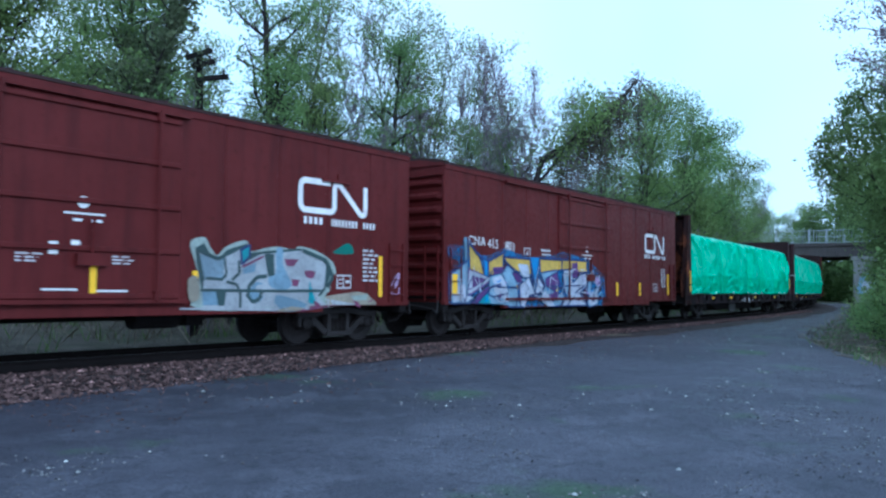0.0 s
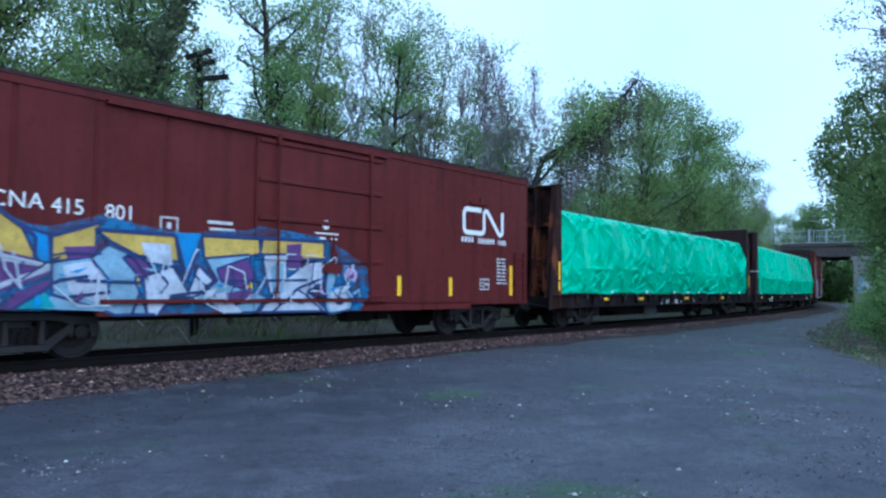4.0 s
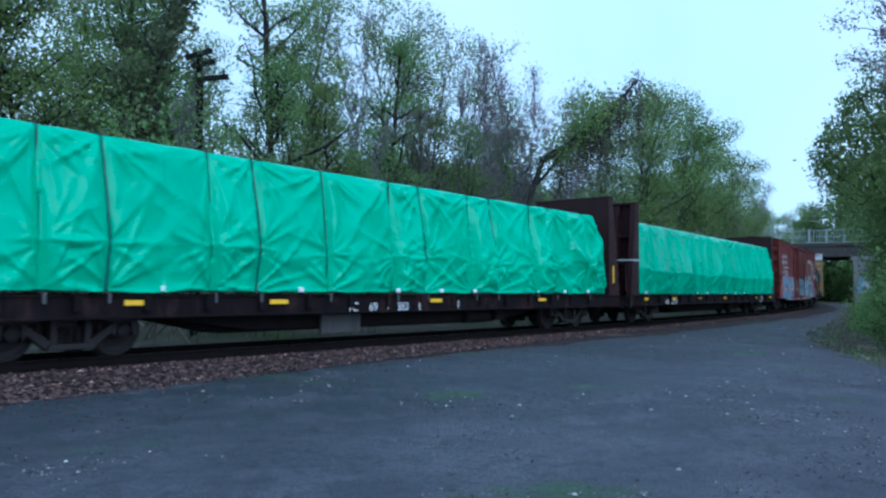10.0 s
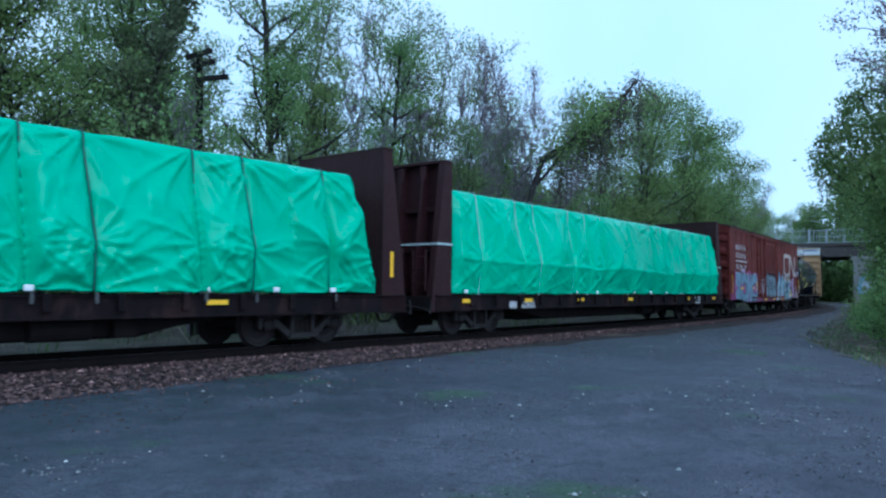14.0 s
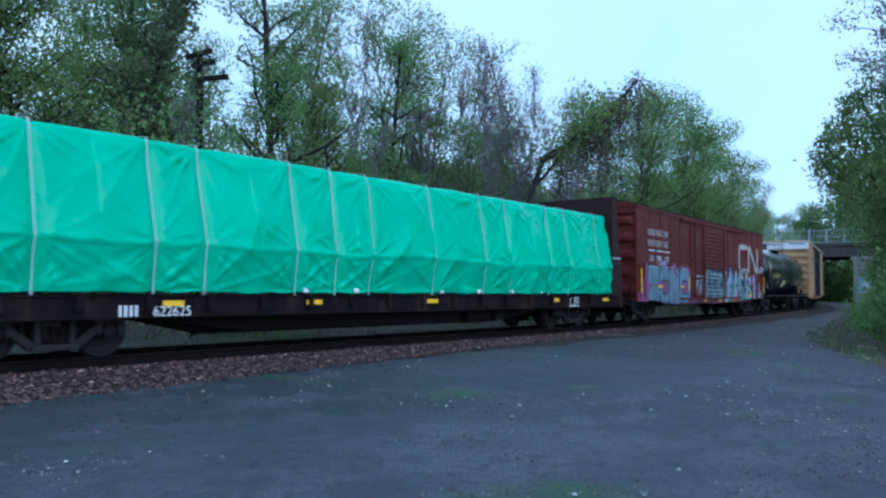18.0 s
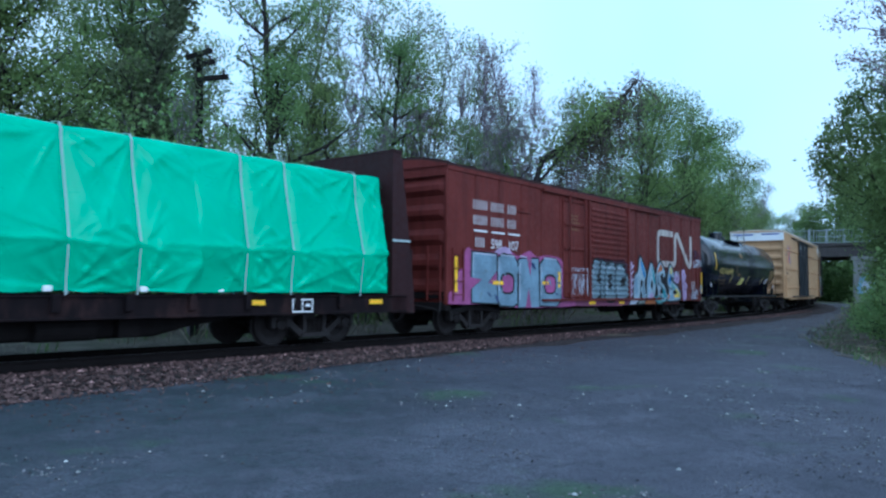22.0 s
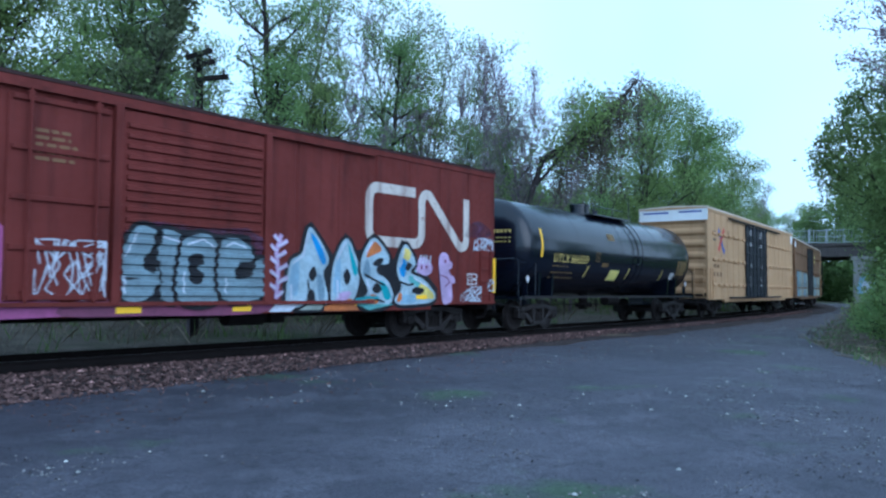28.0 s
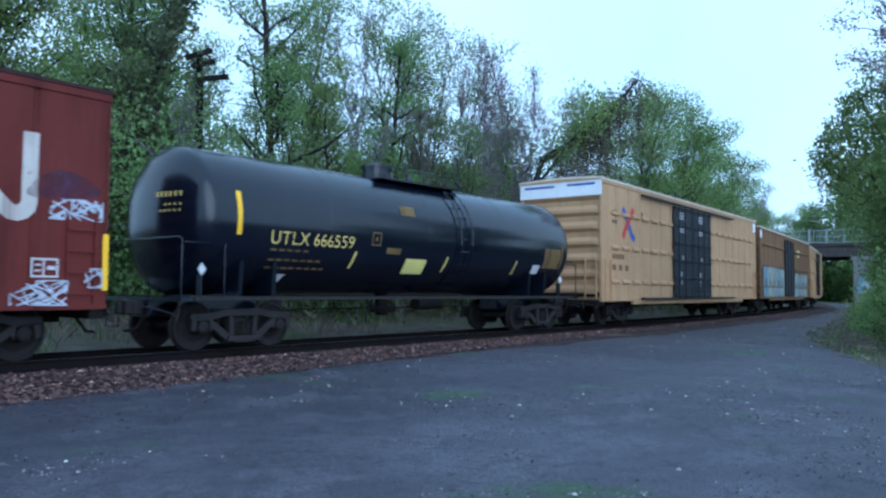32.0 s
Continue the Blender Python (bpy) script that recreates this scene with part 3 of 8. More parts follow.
part("graffiti", bm, [GRAFFITI["iceblue"], GRAFFITI["white"]], wing, "pale blue and white sprayed patch")
for k in range(12):
    bm = bmesh.new()
    x = -6.2 + k * 2.45
    box(bm, x - 0.07, x + 0.07, 0.2, 0.34, 8.76, 10.9)
    part("fence_post", bm, M_FENCE, bridge)
    bm = bmesh.new()
    for j in range(6):
        xx = x + 0.2 + j * 0.4
        box(bm, xx - 0.02, xx + 0.02, 0.25, 0.29, 8.8, 10.75)
    for zz in (8.9, 9.75, 10.7):
        box(bm, x + 0.07, x + 2.38, 0.23, 0.31, zz - 0.035, zz + 0.035)
    part("fence_panel", bm, M_FENCE, bridge)
# earth ramps that carry the road up to the bridge
for x0, x1, nm in ((-60.0, -2.0, "road_embankment"), (BR_L + 1.0, BR_L + 60.0, "road_embankment")):
    bm = bmesh.new()
    prism_x(bm, [(1.2, -0.1), (-1.6, 7.8), (-16.8, 7.8), (-24.5, -0.1)], x0, x1)
    emb = link_mesh(nm, bm, M_SOIL)
    emb.matrix_basis = bridge.matrix_basis @ pose(0, -0.9, 0)
    tagged(emb, "grown-over earth embankment beside the bridge", "embankment", kind="structure")


def pebble_place(rng):
    x, y, z = grit_place(rng)
    return x, y, z + 0.004


stones("pebbles", 420, pebble_place, 0.012, 0.034, M_PEBBLE, "loose white pebbles on the asphalt", "pebbles")
stones("clods", 240, grit_place, 0.012, 0.035, M_TIE, "dark clods of dirt on the asphalt", "clods")


def spill_place(rng):
    s = 3 + 70 * rng.random() ** 1.3
    o = float(np.interp(s, _edge_s, _edge_o)) + (2.6 + 0.05 * s) * rng.random() ** 2.0
    x, y, _ = on_track(s, o)
    return x, y, -0.25 + 0.03 * noise.noise((x * 0.22, y * 0.22, 0))


stones("spilled_ballast", 5200, spill_place, 0.008, 0.03, M_STONE, "brown ballast stones spilled onto the asphalt", "ballast")

# ---- railway cars: local x along the train, -y faces the camera, z = 0 on the rail head ----
WHEEL_R = 0.46
WHEELSETS = []


def wheelset_mesh():
    bm = bmesh.new()
    for sgn in (1, -1):
        prof = [(0.10, 0.86), (0.13, 0.83), (0.15, 0.80), (0.30, 0.765), (0.385, 0.79), (0.40, 0.815), (0.452, 0.815), (0.46, 0.745), (0.463, 0.715), (0.489, 0.705), (0.485, 0.685), (0.40, 0.68), (0.385, 0.70), (0.30, 0.725), (0.15, 0.69), (0.12, 0.66), (0.085, 0.64)]
        lathe_y(bm, [(r, sgn * y) for r, y in prof], 28)
    lathe_y(bm, [(0.085, -0.64), (0.08, 0.0), (0.085, 0.64)], 10)
    for sgn in (1, -1):
        lathe_y(bm, [(0.08, sgn * 0.86), (0.085, sgn * 0.95), (0.12, sgn * 0.96), (0.12, sgn * 1.12), (0.07, sgn * 1.14)], 12)
        for k in range(3):
            a = 2.09 * k
            box(bm, 0.06 * math.cos(a) - 0.015, 0.06 * math.cos(a) + 0.015, sgn * 1.14 - 0.012, sgn * 1.14 + 0.012, 0.06 * math.sin(a) - 0.015, 0.06 * math.sin(a) + 0.015)
    bmesh.ops.recalc_face_normals(bm, faces=bm.faces[:])
    me = bpy.data.meshes.new("wheelset")
    bm.to_mesh(me)
    bm.free()
    me.materials.append(M_WHEEL)
    return me


def side_frame_mesh():
    bm = bmesh.new()
    y0, y1 = -0.09, 0.09
    # arched top member, pedestals over the bearings, sloping lower members
    prism(bm, [(-1.2, 0.62), (-1.18, 0.72), (-0.72, 0.74), (-0.45, 0.80), (0.45, 0.80), (0.72, 0.74), (1.18, 0.72), (1.2, 0.62), (0.70, 0.60), (0.42, 0.66), (-0.42, 0.66), (-0.70, 0.60)], y0, y1)
    for s in (1, -1):
        prism(bm, [(s * 1.17, 0.62), (s * 0.72, 0.61), (s * 0.70, 0.44), (s * 0.76, 0.34), (s * 0.79, 0.58), (s * 1.05, 0.58), (s * 1.08, 0.36), (s * 1.17, 0.40)], y0, y1)
        prism(bm, [(s * 0.72, 0.60), (s * 0.72, 0.44), (s * 0.38, 0.17), (s * 0.30, 0.30)], y0 + 0.015, y1 - 0.015)
        prism(bm, [(s * 0.33, 0.66), (s * 0.24, 0.66), (s * 0.22, 0.28), (s * 0.33, 0.28)], y0, y1)
    prism(bm, [(-0.40, 0.17), (0.40, 0.17), (0.36, 0.28), (-0.36, 0.28)], y0 - 0.05, y1 + 0.05)
    bmesh.ops.bevel(bm, geom=bm.edges[:], offset=0.012, segments=1, affect="EDGES")
    me = bpy.data.meshes.new("side_frame")
    bm.to_mesh(me)
    bm.free()
    me.materials.append(M_TRUCK)
    return me


def spring_mesh():
    bm = bmesh.new()
    n = 40
    tube(bm, [(0.06 * math.cos(a), 0.06 * math.sin(a), 0.29 + 0.27 * a / 37.0) for a in np.linspace(0, 37.0, n)], 0.013, 4)
    me = bpy.data.meshes.new("spring")
    bm.to_mesh(me)
    bm.free()
    me.materials.append(M_TRUCK)
    return me


ME_WHEELSET, ME_FRAME, ME_SPRING = wheelset_mesh(), side_frame_mesh(), spring_mesh()


def child(name, me, parent, m=None):
    ob = new(name, me)
    ob.parent = parent
    if m is not None:
        ob.matrix_basis = m
    return ob


def add_truck(car, x):
    bm = bmesh.new()
    box(bm, -0.2, 0.2, -0.93, 0.93, 0.46, 0.68, 0, 0.02)
    box(bm, -0.28, 0.28, -0.25, 0.25, 0.68, 0.78)
    for s in (1, -1):
        tube(bm, [(s * 0.40, -0.85, 0.42), (s * 0.40, 0.85, 0.42)], 0.05, 6)
        for y in (0.74, -0.74):
            box(bm, s * 0.40 - 0.02, s * 0.40 + 0.06, y - 0.05, y + 0.05, 0.28, 0.60)
    truck = part("truck", bm, M_TRUCK, car, "four-wheel iron truck")
    truck.matrix_basis = pose(x, 0, 0)
    for y in (-1.03, 1.03):
        child("side_frame", ME_FRAME, truck, pose(0, y, 0))
        for sx in (-0.14, 0.0, 0.14):
            child("spring", ME_SPRING, truck, pose(sx, y, 0))
    for a in (-0.915, 0.915):
        w = child("wheelset", ME_WHEELSET, truck, pose(a, 0, WHEEL_R))
        WHEELSETS.append((w, a))
    return truck


def add_coupler(car, x, out):
    """Draft gear, knuckle coupler and the air hose; out: +1 or -1."""
    bm = bmesh.new()
    box(bm, min(x - out * 0.5, x + out * 0.25), max(x - out * 0.5, x + out * 0.25), -0.13, 0.13, 0.70, 0.94, 0, 0.015)
    box(bm, min(x + out * 0.2, x + out * 0.44), max(x + out * 0.2, x + out * 0.44), -0.10, 0.16, 0.69, 0.98, 0, 0.03)
    box(bm, min(x + out * 0.38, x + out * 0.56), max(x + out * 0.38, x + out * 0.56), 0.02, 0.15, 0.70, 0.97, 0, 0.03)
    part("coupler", bm, M_TRUCK, car, "rusty knuckle coupler")
    bm = bmesh.new()
    tube(bm, [(x, -0.35, 0.80), (x + out * 0.15, -0.35, 0.62), (x + out * 0.32, -0.3, 0.42), (x + out * 0.52, -0.16, 0.40)], 0.03, 6)
    part("air_hose", bm, M_UNDER, car)
    bm = bmesh.new()
    tube(bm, [(x + out * 0.05, -0.2, 0.85), (x + out * 0.08, -0.8, 0.80), (x + out * 0.1, -1.35, 0.72), (x + out * 0.16, -1.5, 0.62), (x + out * 0.1, -1.5, 0.95)], 0.018, 5)
    part("uncoupling_lever", bm, M_TRUCK, car)


def ladder(car, x, y, z0, z1, width, rungs, out, mat, along="x", name="ladder"):
    """Ladder on a side (along x) or an end (along y)."""
    bm = bmesh.new()
    for k in range(rungs):
        z = z0 + (z1 - z0) * (k + 0.5) / rungs
        if along == "x":
            tube(bm, [(x - width / 2, y, z), (x - width / 2, y + out * 0.07, z), (x + width / 2, y + out * 0.07, z), (x + width / 2, y, z)], 0.014, 5)
        else:
            tube(bm, [(x, y - width / 2, z), (x + out * 0.07, y - width / 2, z), (x + out * 0.07, y + width / 2, z), (x, y + width / 2, z)], 0.014, 5)
    for s in (-1, 1):
        if along == "x":
            box(bm, x + s * width / 2 - 0.02, x + s * width / 2 + 0.02, min(y, y + out * 0.05), max(y, y + out * 0.05), z0, z1)
        else:
            box(bm, min(x, x + out * 0.05), max(x, x + out * 0.05), y + s * width / 2 - 0.02, y + s * width / 2 + 0.02, z0, z1)
    return part(name, bm, mat, car)


def flat(name, car, y, shapes, mats, label="", side=-1, reach=9.22):
    """Paint on a car's side: outlines of (x, z) at depth y, one layer proud of the other."""
    bm = bmesh.new()
    layer = 0
    for outline, mi, *same in shapes:
        layer += 0 if same else 1
        yy = y + side * (0.003 + 0.0006 * layer + (0.00012 * same[0] if same else 0.0))
        vs = [bm.verts.new((max(-reach, min(reach, x)), yy, z)) for x, z in outline]
        if len(vs) > 2:
            f = bm.faces.new(vs)
            f.material_index = mi
    for f in bm.faces:
        f.normal_update()
        if f.normal.y * side < 0:
            f.normal_flip()
    ob = part(name, bm, mats, car, label)
    if name in ("stencil", "lettering") and len(shapes) > 1:
        ob["kind"] = "stuff"
    return ob


def rect(x0, x1, z0, z1):
    return [(x0, z0), (x1, z0), (x1, z1), (x0, z1)]


def band(pts, w):
    """An outline of even width round a path of (x, z) points."""
    p = [np.array(q, float) for q in pts]
    left, right = [], []
    for i, q in enumerate(p):
        d = p[min(i + 1, len(p) - 1)] - p[max(i - 1, 0)]
        d = d / max(1e-9, np.linalg.norm(d))
        nrm = np.array([-d[1], d[0]])
        if 0 < i < len(p) - 1:
            d0 = (p[i] - p[i - 1]) / max(1e-9, np.linalg.norm(p[i] - p[i - 1]))
            n0 = np.array([-d0[1], d0[0]])
            nrm = nrm / max(0.5, float(nrm @ n0))
        left.append(tuple(q + nrm * w / 2))
        right.append(tuple(q - nrm * w / 2))
    return left + right[::-1]


def arc(cx, cz, r, a0, a1, n=6):
    return [(cx + r * math.cos(radians(a)), cz + r * math.sin(radians(a))) for a in np.linspace(a0, a1, n)]


def noodle(car, x, z, w, h, t, y, mat, label):
    """The railway's white bent-band mark as a plain band shape."""
    r = 0.22 * h
    m = 0.43 * w
    path = [(x + m, z + h)]
    path += arc(x + r, z + h - r, r, 90, 180) + arc(x + r, z + r, r, 180, 270)
    path += arc(x + m, z + r, r, 270, 360)
    q = x + m + r
    path += arc(q + 0.72 * r, z + h - 0.72 * r, 0.72 * r, 180, 40)
    e = x + w
    path += arc(e - 0.72 * r, z + 0.72 * r, 0.72 * r, 220, 360)
    path += [(e, z + h)]
    shapes = []
    for a, b in zip(path, path[1:]):
        d = math.hypot(b[0] - a[0], b[1] - a[1])
        if d < 1e-6:
            continue
        ux, uz = (b[0] - a[0]) / d, (b[1] - a[1]) / d
        ext = t * 0.12
        aa, bb = (a[0] - ux * ext, a[1] - uz * ext), (b[0] + ux * ext, b[1] + uz * ext)
        shapes.append(([(aa[0] - uz * t / 2, aa[1] + ux * t / 2), (aa[0] + uz * t / 2, aa[1] - ux * t / 2), (bb[0] + uz * t / 2, bb[1] - ux * t / 2), (bb[0] - uz * t / 2, bb[1] + ux * t / 2)], 0))
    bm = bmesh.new()
    for k, (o, _) in enumerate(shapes):
        bm.faces.new([bm.verts.new((px, y - 0.003 - 0.0004 * (k % 3), pz)) for px, pz in o])
    return part("logo", bm, mat, car, label)


def bars(name, car, x, z, w, h, y, mat, n=1, gap=0.25, label=""):
    """Unreadable writing or a word as a row of plain bars."""
    k = w / (n + (n - 1) * gap)
    return flat(name, car, y, [(rect(x + i * k * (1 + gap), x + i * k * (1 + gap) + k, z, z + h), 0) for i in range(n)], [mat], label)


def lines(name, car, x, z, w, rows, pitch, y, mat, rng, label=""):
    """A block of small unreadable stencil lines."""
    shapes = []
    for i in range(rows):
        zz, xx, end = z - i * pitch, x, x + w * rng.uniform(0.7, 1.0)
        while xx < end:
            d = rng.uniform(0.08, 0.22)
            shapes.append((rect(xx, min(xx + d, end), zz, zz + pitch * 0.5), 0))
            xx += d + 0.05
    ob = flat(name, car, y, shapes, [mat], label)
    ob["kind"] = "stuff"
    return ob


def digits(name, car, text, x, z, height, y, mat, label="", spread=1.0):
    """Readable numbers, in the built-in font, turned into a mesh."""
    cu = bpy.data.curves.new(name, "FONT")
    cu.body, cu.size, cu.extrude = text, height * 1.42, 0.0
    cu.space_character = spread
    ob = new(name, cu)
    me = bpy.data.meshes.new_from_object(ob.evaluated_get(bpy.context.evaluated_depsgraph_get()))
    bpy.data.objects.remove(ob)
    me.materials.clear()
    me.materials.append(mat)
    ob = new(name, me)
    ob.parent = car
    ob.matrix_basis = pose(x, y - 0.004, z, 90, 0, 0)
    if label:
        ob["label"] = label
    return ob


def reflector(car, x, z, w, h, y):
    bm = bmesh.new()
    box(bm, x - w / 2, x + w / 2, y - 0.008, y + 0.002, z, z + h)
    return part("reflector", bm, M_YELLOW, car, "yellow reflective strip")


def route_box(car, x, z, y):
    """Small stencilled box with bars."""
    t = 0.03
    sh = [(rect(x, x + 0.42, z, z + t), 0), (rect(x, x + 0.42, z + 0.3 - t, z + 0.3), 0), (rect(x, x + t, z, z + 0.3), 0), (rect(x + 0.42 - t, x + 0.42, z, z + 0.3), 0),
          (rect(x + 0.18, x + 0.21, z, z + 0.3), 0), (rect(x + 0.06, x + 0.15, z + 0.09, z + 0.12), 0), (rect(x + 0.06, x + 0.15, z + 0.18, z + 0.21), 0), (rect(x + 0.25, x + 0.37, z + 0.12, z + 0.18), 0)]
    return flat("stencil", car, y, sh, [M_PALE], "white stencilled box")


def boxcar(name, length, width, eave, sill, mat, roof_mat, tc, label, ends=9, seams=14, skirt=True, peak=0.22):
    """A steel boxcar shell with corrugated ends, ribbed roof, underframe and trucks."""
    car = empty(name)
    hl, hw = length / 2, width / 2
    bm = bmesh.new()
    # side panels with shallow pressed seams
    box(bm, -hl + 0.05, hl - 0.05, -hw + 0.09, hw - 0.09, sill + 0.15, sill + 0.32)
    part("floor", bm, M_UNDER, car)
    for s in (-1, 1):
        bm = bmesh.new()
        prof = []
        xs = np.linspace(-hl + 0.06, hl - 0.06, seams + 1)
        for i, x in enumerate(xs):
            if 0 < i < seams:
                prof += [(x - 0.05, hw), (x - 0.022, hw - 0.03), (x + 0.022, hw - 0.03), (x + 0.05, hw)]
            else:
                prof.append((x, hw))
        cols = [(bm.verts.new((x, s * y, sill)), bm.verts.new((x, s * y, eave - 0.02))) for x, y in prof]
        for a, b in zip(cols, cols[1:]):
            bm.faces.new((a[0], b[0], b[1], a[1]) if s < 0 else (a[0], a[1], b[1], b[0]))
        inner = [(bm.verts.new((x, s * (hw - 0.07), sill)), bm.verts.new((x, s * (hw - 0.07), eave - 0.02))) for x in (prof[0][0], prof[-1][0])]
        bm.faces.new((inner[0][0], inner[0][1], inner[1][1], inner[1][0]))
        bm.faces.new([c[0] for c in cols] + [inner[1][0], inner[0][0]])
        bm.faces.new([c[1] for c in cols] + [inner[1][1], inner[0][1]])
        part("side_wall", bm, mat, car)
    for s in (-1, 1):
        bm = bmesh.new()
        box(bm, -hl, hl, min(s * (hw - 0.05), s * (hw + 0.025)), max(s * (hw - 0.05), s * (hw + 0.025)), eave - 0.13, eave, 0, 0.01)
        part("top_chord", bm, mat, car)
        bm = bmesh.new()
        box(bm, -hl + 2.7, hl - 2.7, min(s * (hw - 0.1), s * (hw + 0.012)), max(s * (hw - 0.1), s * (hw + 0.012)), sill - 0.12, sill + 0.09, 0, 0.01)
        box(bm, -hl, hl, min(s * (hw - 0.1), s * (hw + 0.012)), max(s * (hw - 0.1), s * (hw + 0.012)), sill + 0.02, sill + 0.09)
        part("side_sill", bm, mat, car)
        # corner posts
        for e in (-1, 1):
            bm = bmesh.new()
            box(bm, min(e * (hl - 0.1), e * hl), max(e * (hl - 0.1), e * hl), min(s * (hw - 0.1), s * hw), max(s * (hw - 0.1), s * hw), sill, eave - 0.02, 0, 0.015)
            part("corner_post", bm, mat, car)
    # ends: stacked horizontal corrugations
    for e in (-1, 1):
        bm = bmesh.new()
        x_in, x_out = e * (hl - 0.12), e * (hl - 0.01)
        z0, z1 = sill + 0.05, eave - 0.30
        pitch = (z1 - z0) / ends
        prof = []
        for k in range(ends):
            z = z0 + k * pitch
            prof += [(0.0, z), (0.0, z + pitch * 0.28), (1.0, z + pitch * 0.5), (1.0, z + pitch * 0.7), (0.0, z + pitch * 0.95)]
        prof += [(0.0, z1 + 0.02), (0.55, z1 + 0.04), (0.55, eave)]
        vs = [[bm.verts.new((x_in + (x_out - x_in) * f * taper, yy, z)) for f, z in prof] for yy, taper in ((-hw + 0.1, 0.25), (-hw + 0.28, 1.0), (hw - 0.28, 1.0), (hw - 0.1, 0.25))]
        for a, b in zip(vs, vs[1:]):
            for i in range(len(prof) - 1):
                bm.faces.new((a[i], b[i], b[i + 1], a[i + 1]))
        # gable under the roof's slope
        g = [bm.verts.new((e * (hl + 0.036), yy, z)) for yy, z in ((-hw, eave - 0.02), (hw, eave - 0.02), (hw, eave + 0.02), (hw * 0.5, eave + peak * 0.8 - 0.02), (0, eave + peak - 0.02), (-hw * 0.5, eave + peak * 0.8 - 0.02), (-hw, eave + 0.02))]
        bm.faces.new(g)
        box(bm, min(x_in, x_out), max(x_in, x_out) , -hw + 0.02, hw - 0.02, eave - 0.26, eave - 0.02)
        bmesh.ops.recalc_face_normals(bm, faces=bm.faces[:])
        part("end_wall", bm, mat, car, "corrugated steel end")
        bm = bmesh.new()
        box(bm, min(e * (hl - 0.25), e * (hl - 0.02)), max(e * (hl - 0.25), e * (hl - 0.02)), -hw + 0.05, hw - 0.05, sill - 0.15, sill + 0.06)
        part("end_sill", bm, M_UNDER, car)
        ladder(car, e * (hl - 0.02), -e * 0 - hw + 0.42, sill + 0.1, sill + 1.5, 0.42, 4, e, mat, "y", "end_ladder")
        # brake step and side grabs
        ladder(car, e * (hl - 0.45), -hw, sill + 0.08, sill + 1.45, 0.45, 4, -1, mat, "x", "side_ladder")
    # roof: peaked sheet with standing seams
    bm = bmesh.new()
    prof = [(-hw - 0.035, eave + 0.002), (-hw - 0.035, eave + 0.06), (-hw * 0.5, eave + peak * 0.8 + 0.02), (0, eave + peak + 0.03), (hw * 0.5, eave + peak * 0.8 + 0.02), (hw + 0.035, eave + 0.06), (hw + 0.035, eave + 0.002)]
    prism_x(bm, prof, -hl - 0.03, hl + 0.03)
    for k in range(seams + 1):
        x = -hl + 0.05 + k * (length - 0.1) / seams
        prism_x(bm, [(a, b + 0.03) for a, b in prof[1:6]] + [(a, b - 0.005) for a, b in prof[1:6][::-1]], x - 0.025, x + 0.025)
    part("roof", bm, roof_mat, car)
    # underframe: centre sill, cross bearers, brake gear
    bm = bmesh.new()
    box(bm, -hl + 0.1, hl - 0.1, -0.22, 0.22, sill - 0.25, sill + 0.14)
    n = int(length / 1.9)
    for k in range(n):
        x = -hl + 1.2 + k * (length - 2.4) / (n - 1)
        prism_x(bm, [(-hw + 0.12, sill + 0.14), (hw - 0.12, sill + 0.14), (hw - 0.12, sill + 0.0), (0.3, sill - 0.22), (-0.3, sill - 0.22), (-hw + 0.12, sill)], x - 0.06, x + 0.06)
    part("underframe", bm, M_UNDER, car)
    bm = bmesh.new()
    tube(bm, [(1.2, -0.75, sill - 0.18), (2.1, -0.75, sill - 0.18)], 0.21, 12)
    box(bm, 2.25, 2.6, -0.9, -0.55, sill - 0.35, sill + 0.02)
    tube(bm, [(-3.8, -0.5, sill - 0.22), (1.2, -0.7, sill - 0.2)], 0.02, 5)
    part("brake_gear", bm, M_UNDER, car)
    for e in (-1, 1):
        add_truck(car, e * tc / 2)
        add_coupler(car, e * (hl + 0.02), e)
    tagged(car, label, "boxcar", "freight train cars")
    return car


def plug_door(car, x0, x1, z0, z1, y, mat, bars_n=4, name="door", label="", rods=3):
    bm = bmesh.new()
    box(bm, x0, x1, y - 0.05, y, z0, z1, 0, 0.012)
    door = part(name, bm, mat, car, label)
    for k in range(bars_n + 1):
        bm = bmesh.new()
        z = z0 + 0.06 + (z1 - z0 - 0.12) * k / bars_n
        box(bm, x0 + 0.05, x1 - 0.05, y - 0.095, y - 0.05, z - 0.045, z + 0.045, 0, 0.012)
        part("door_bar", bm, mat, door)
    for k in range(rods):
        bm = bmesh.new()
        x = x0 + (x1 - x0) * (k + 0.5) / rods
        tube(bm, [(x, y - 0.12, z0 - 0.05), (x, y - 0.12, z1 + 0.05)], 0.022, 6)
        part("locking_rod", bm, mat, door)
    return door


def door_tracks(car, x0, x1, z0, z1, y, mat):
    for z in (z0, z1):
        bm = bmesh.new()
        box(bm, x0, x1, y - 0.11, y - 0.002, z - 0.035, z + 0.035)
        part("door_track", bm, mat, car)


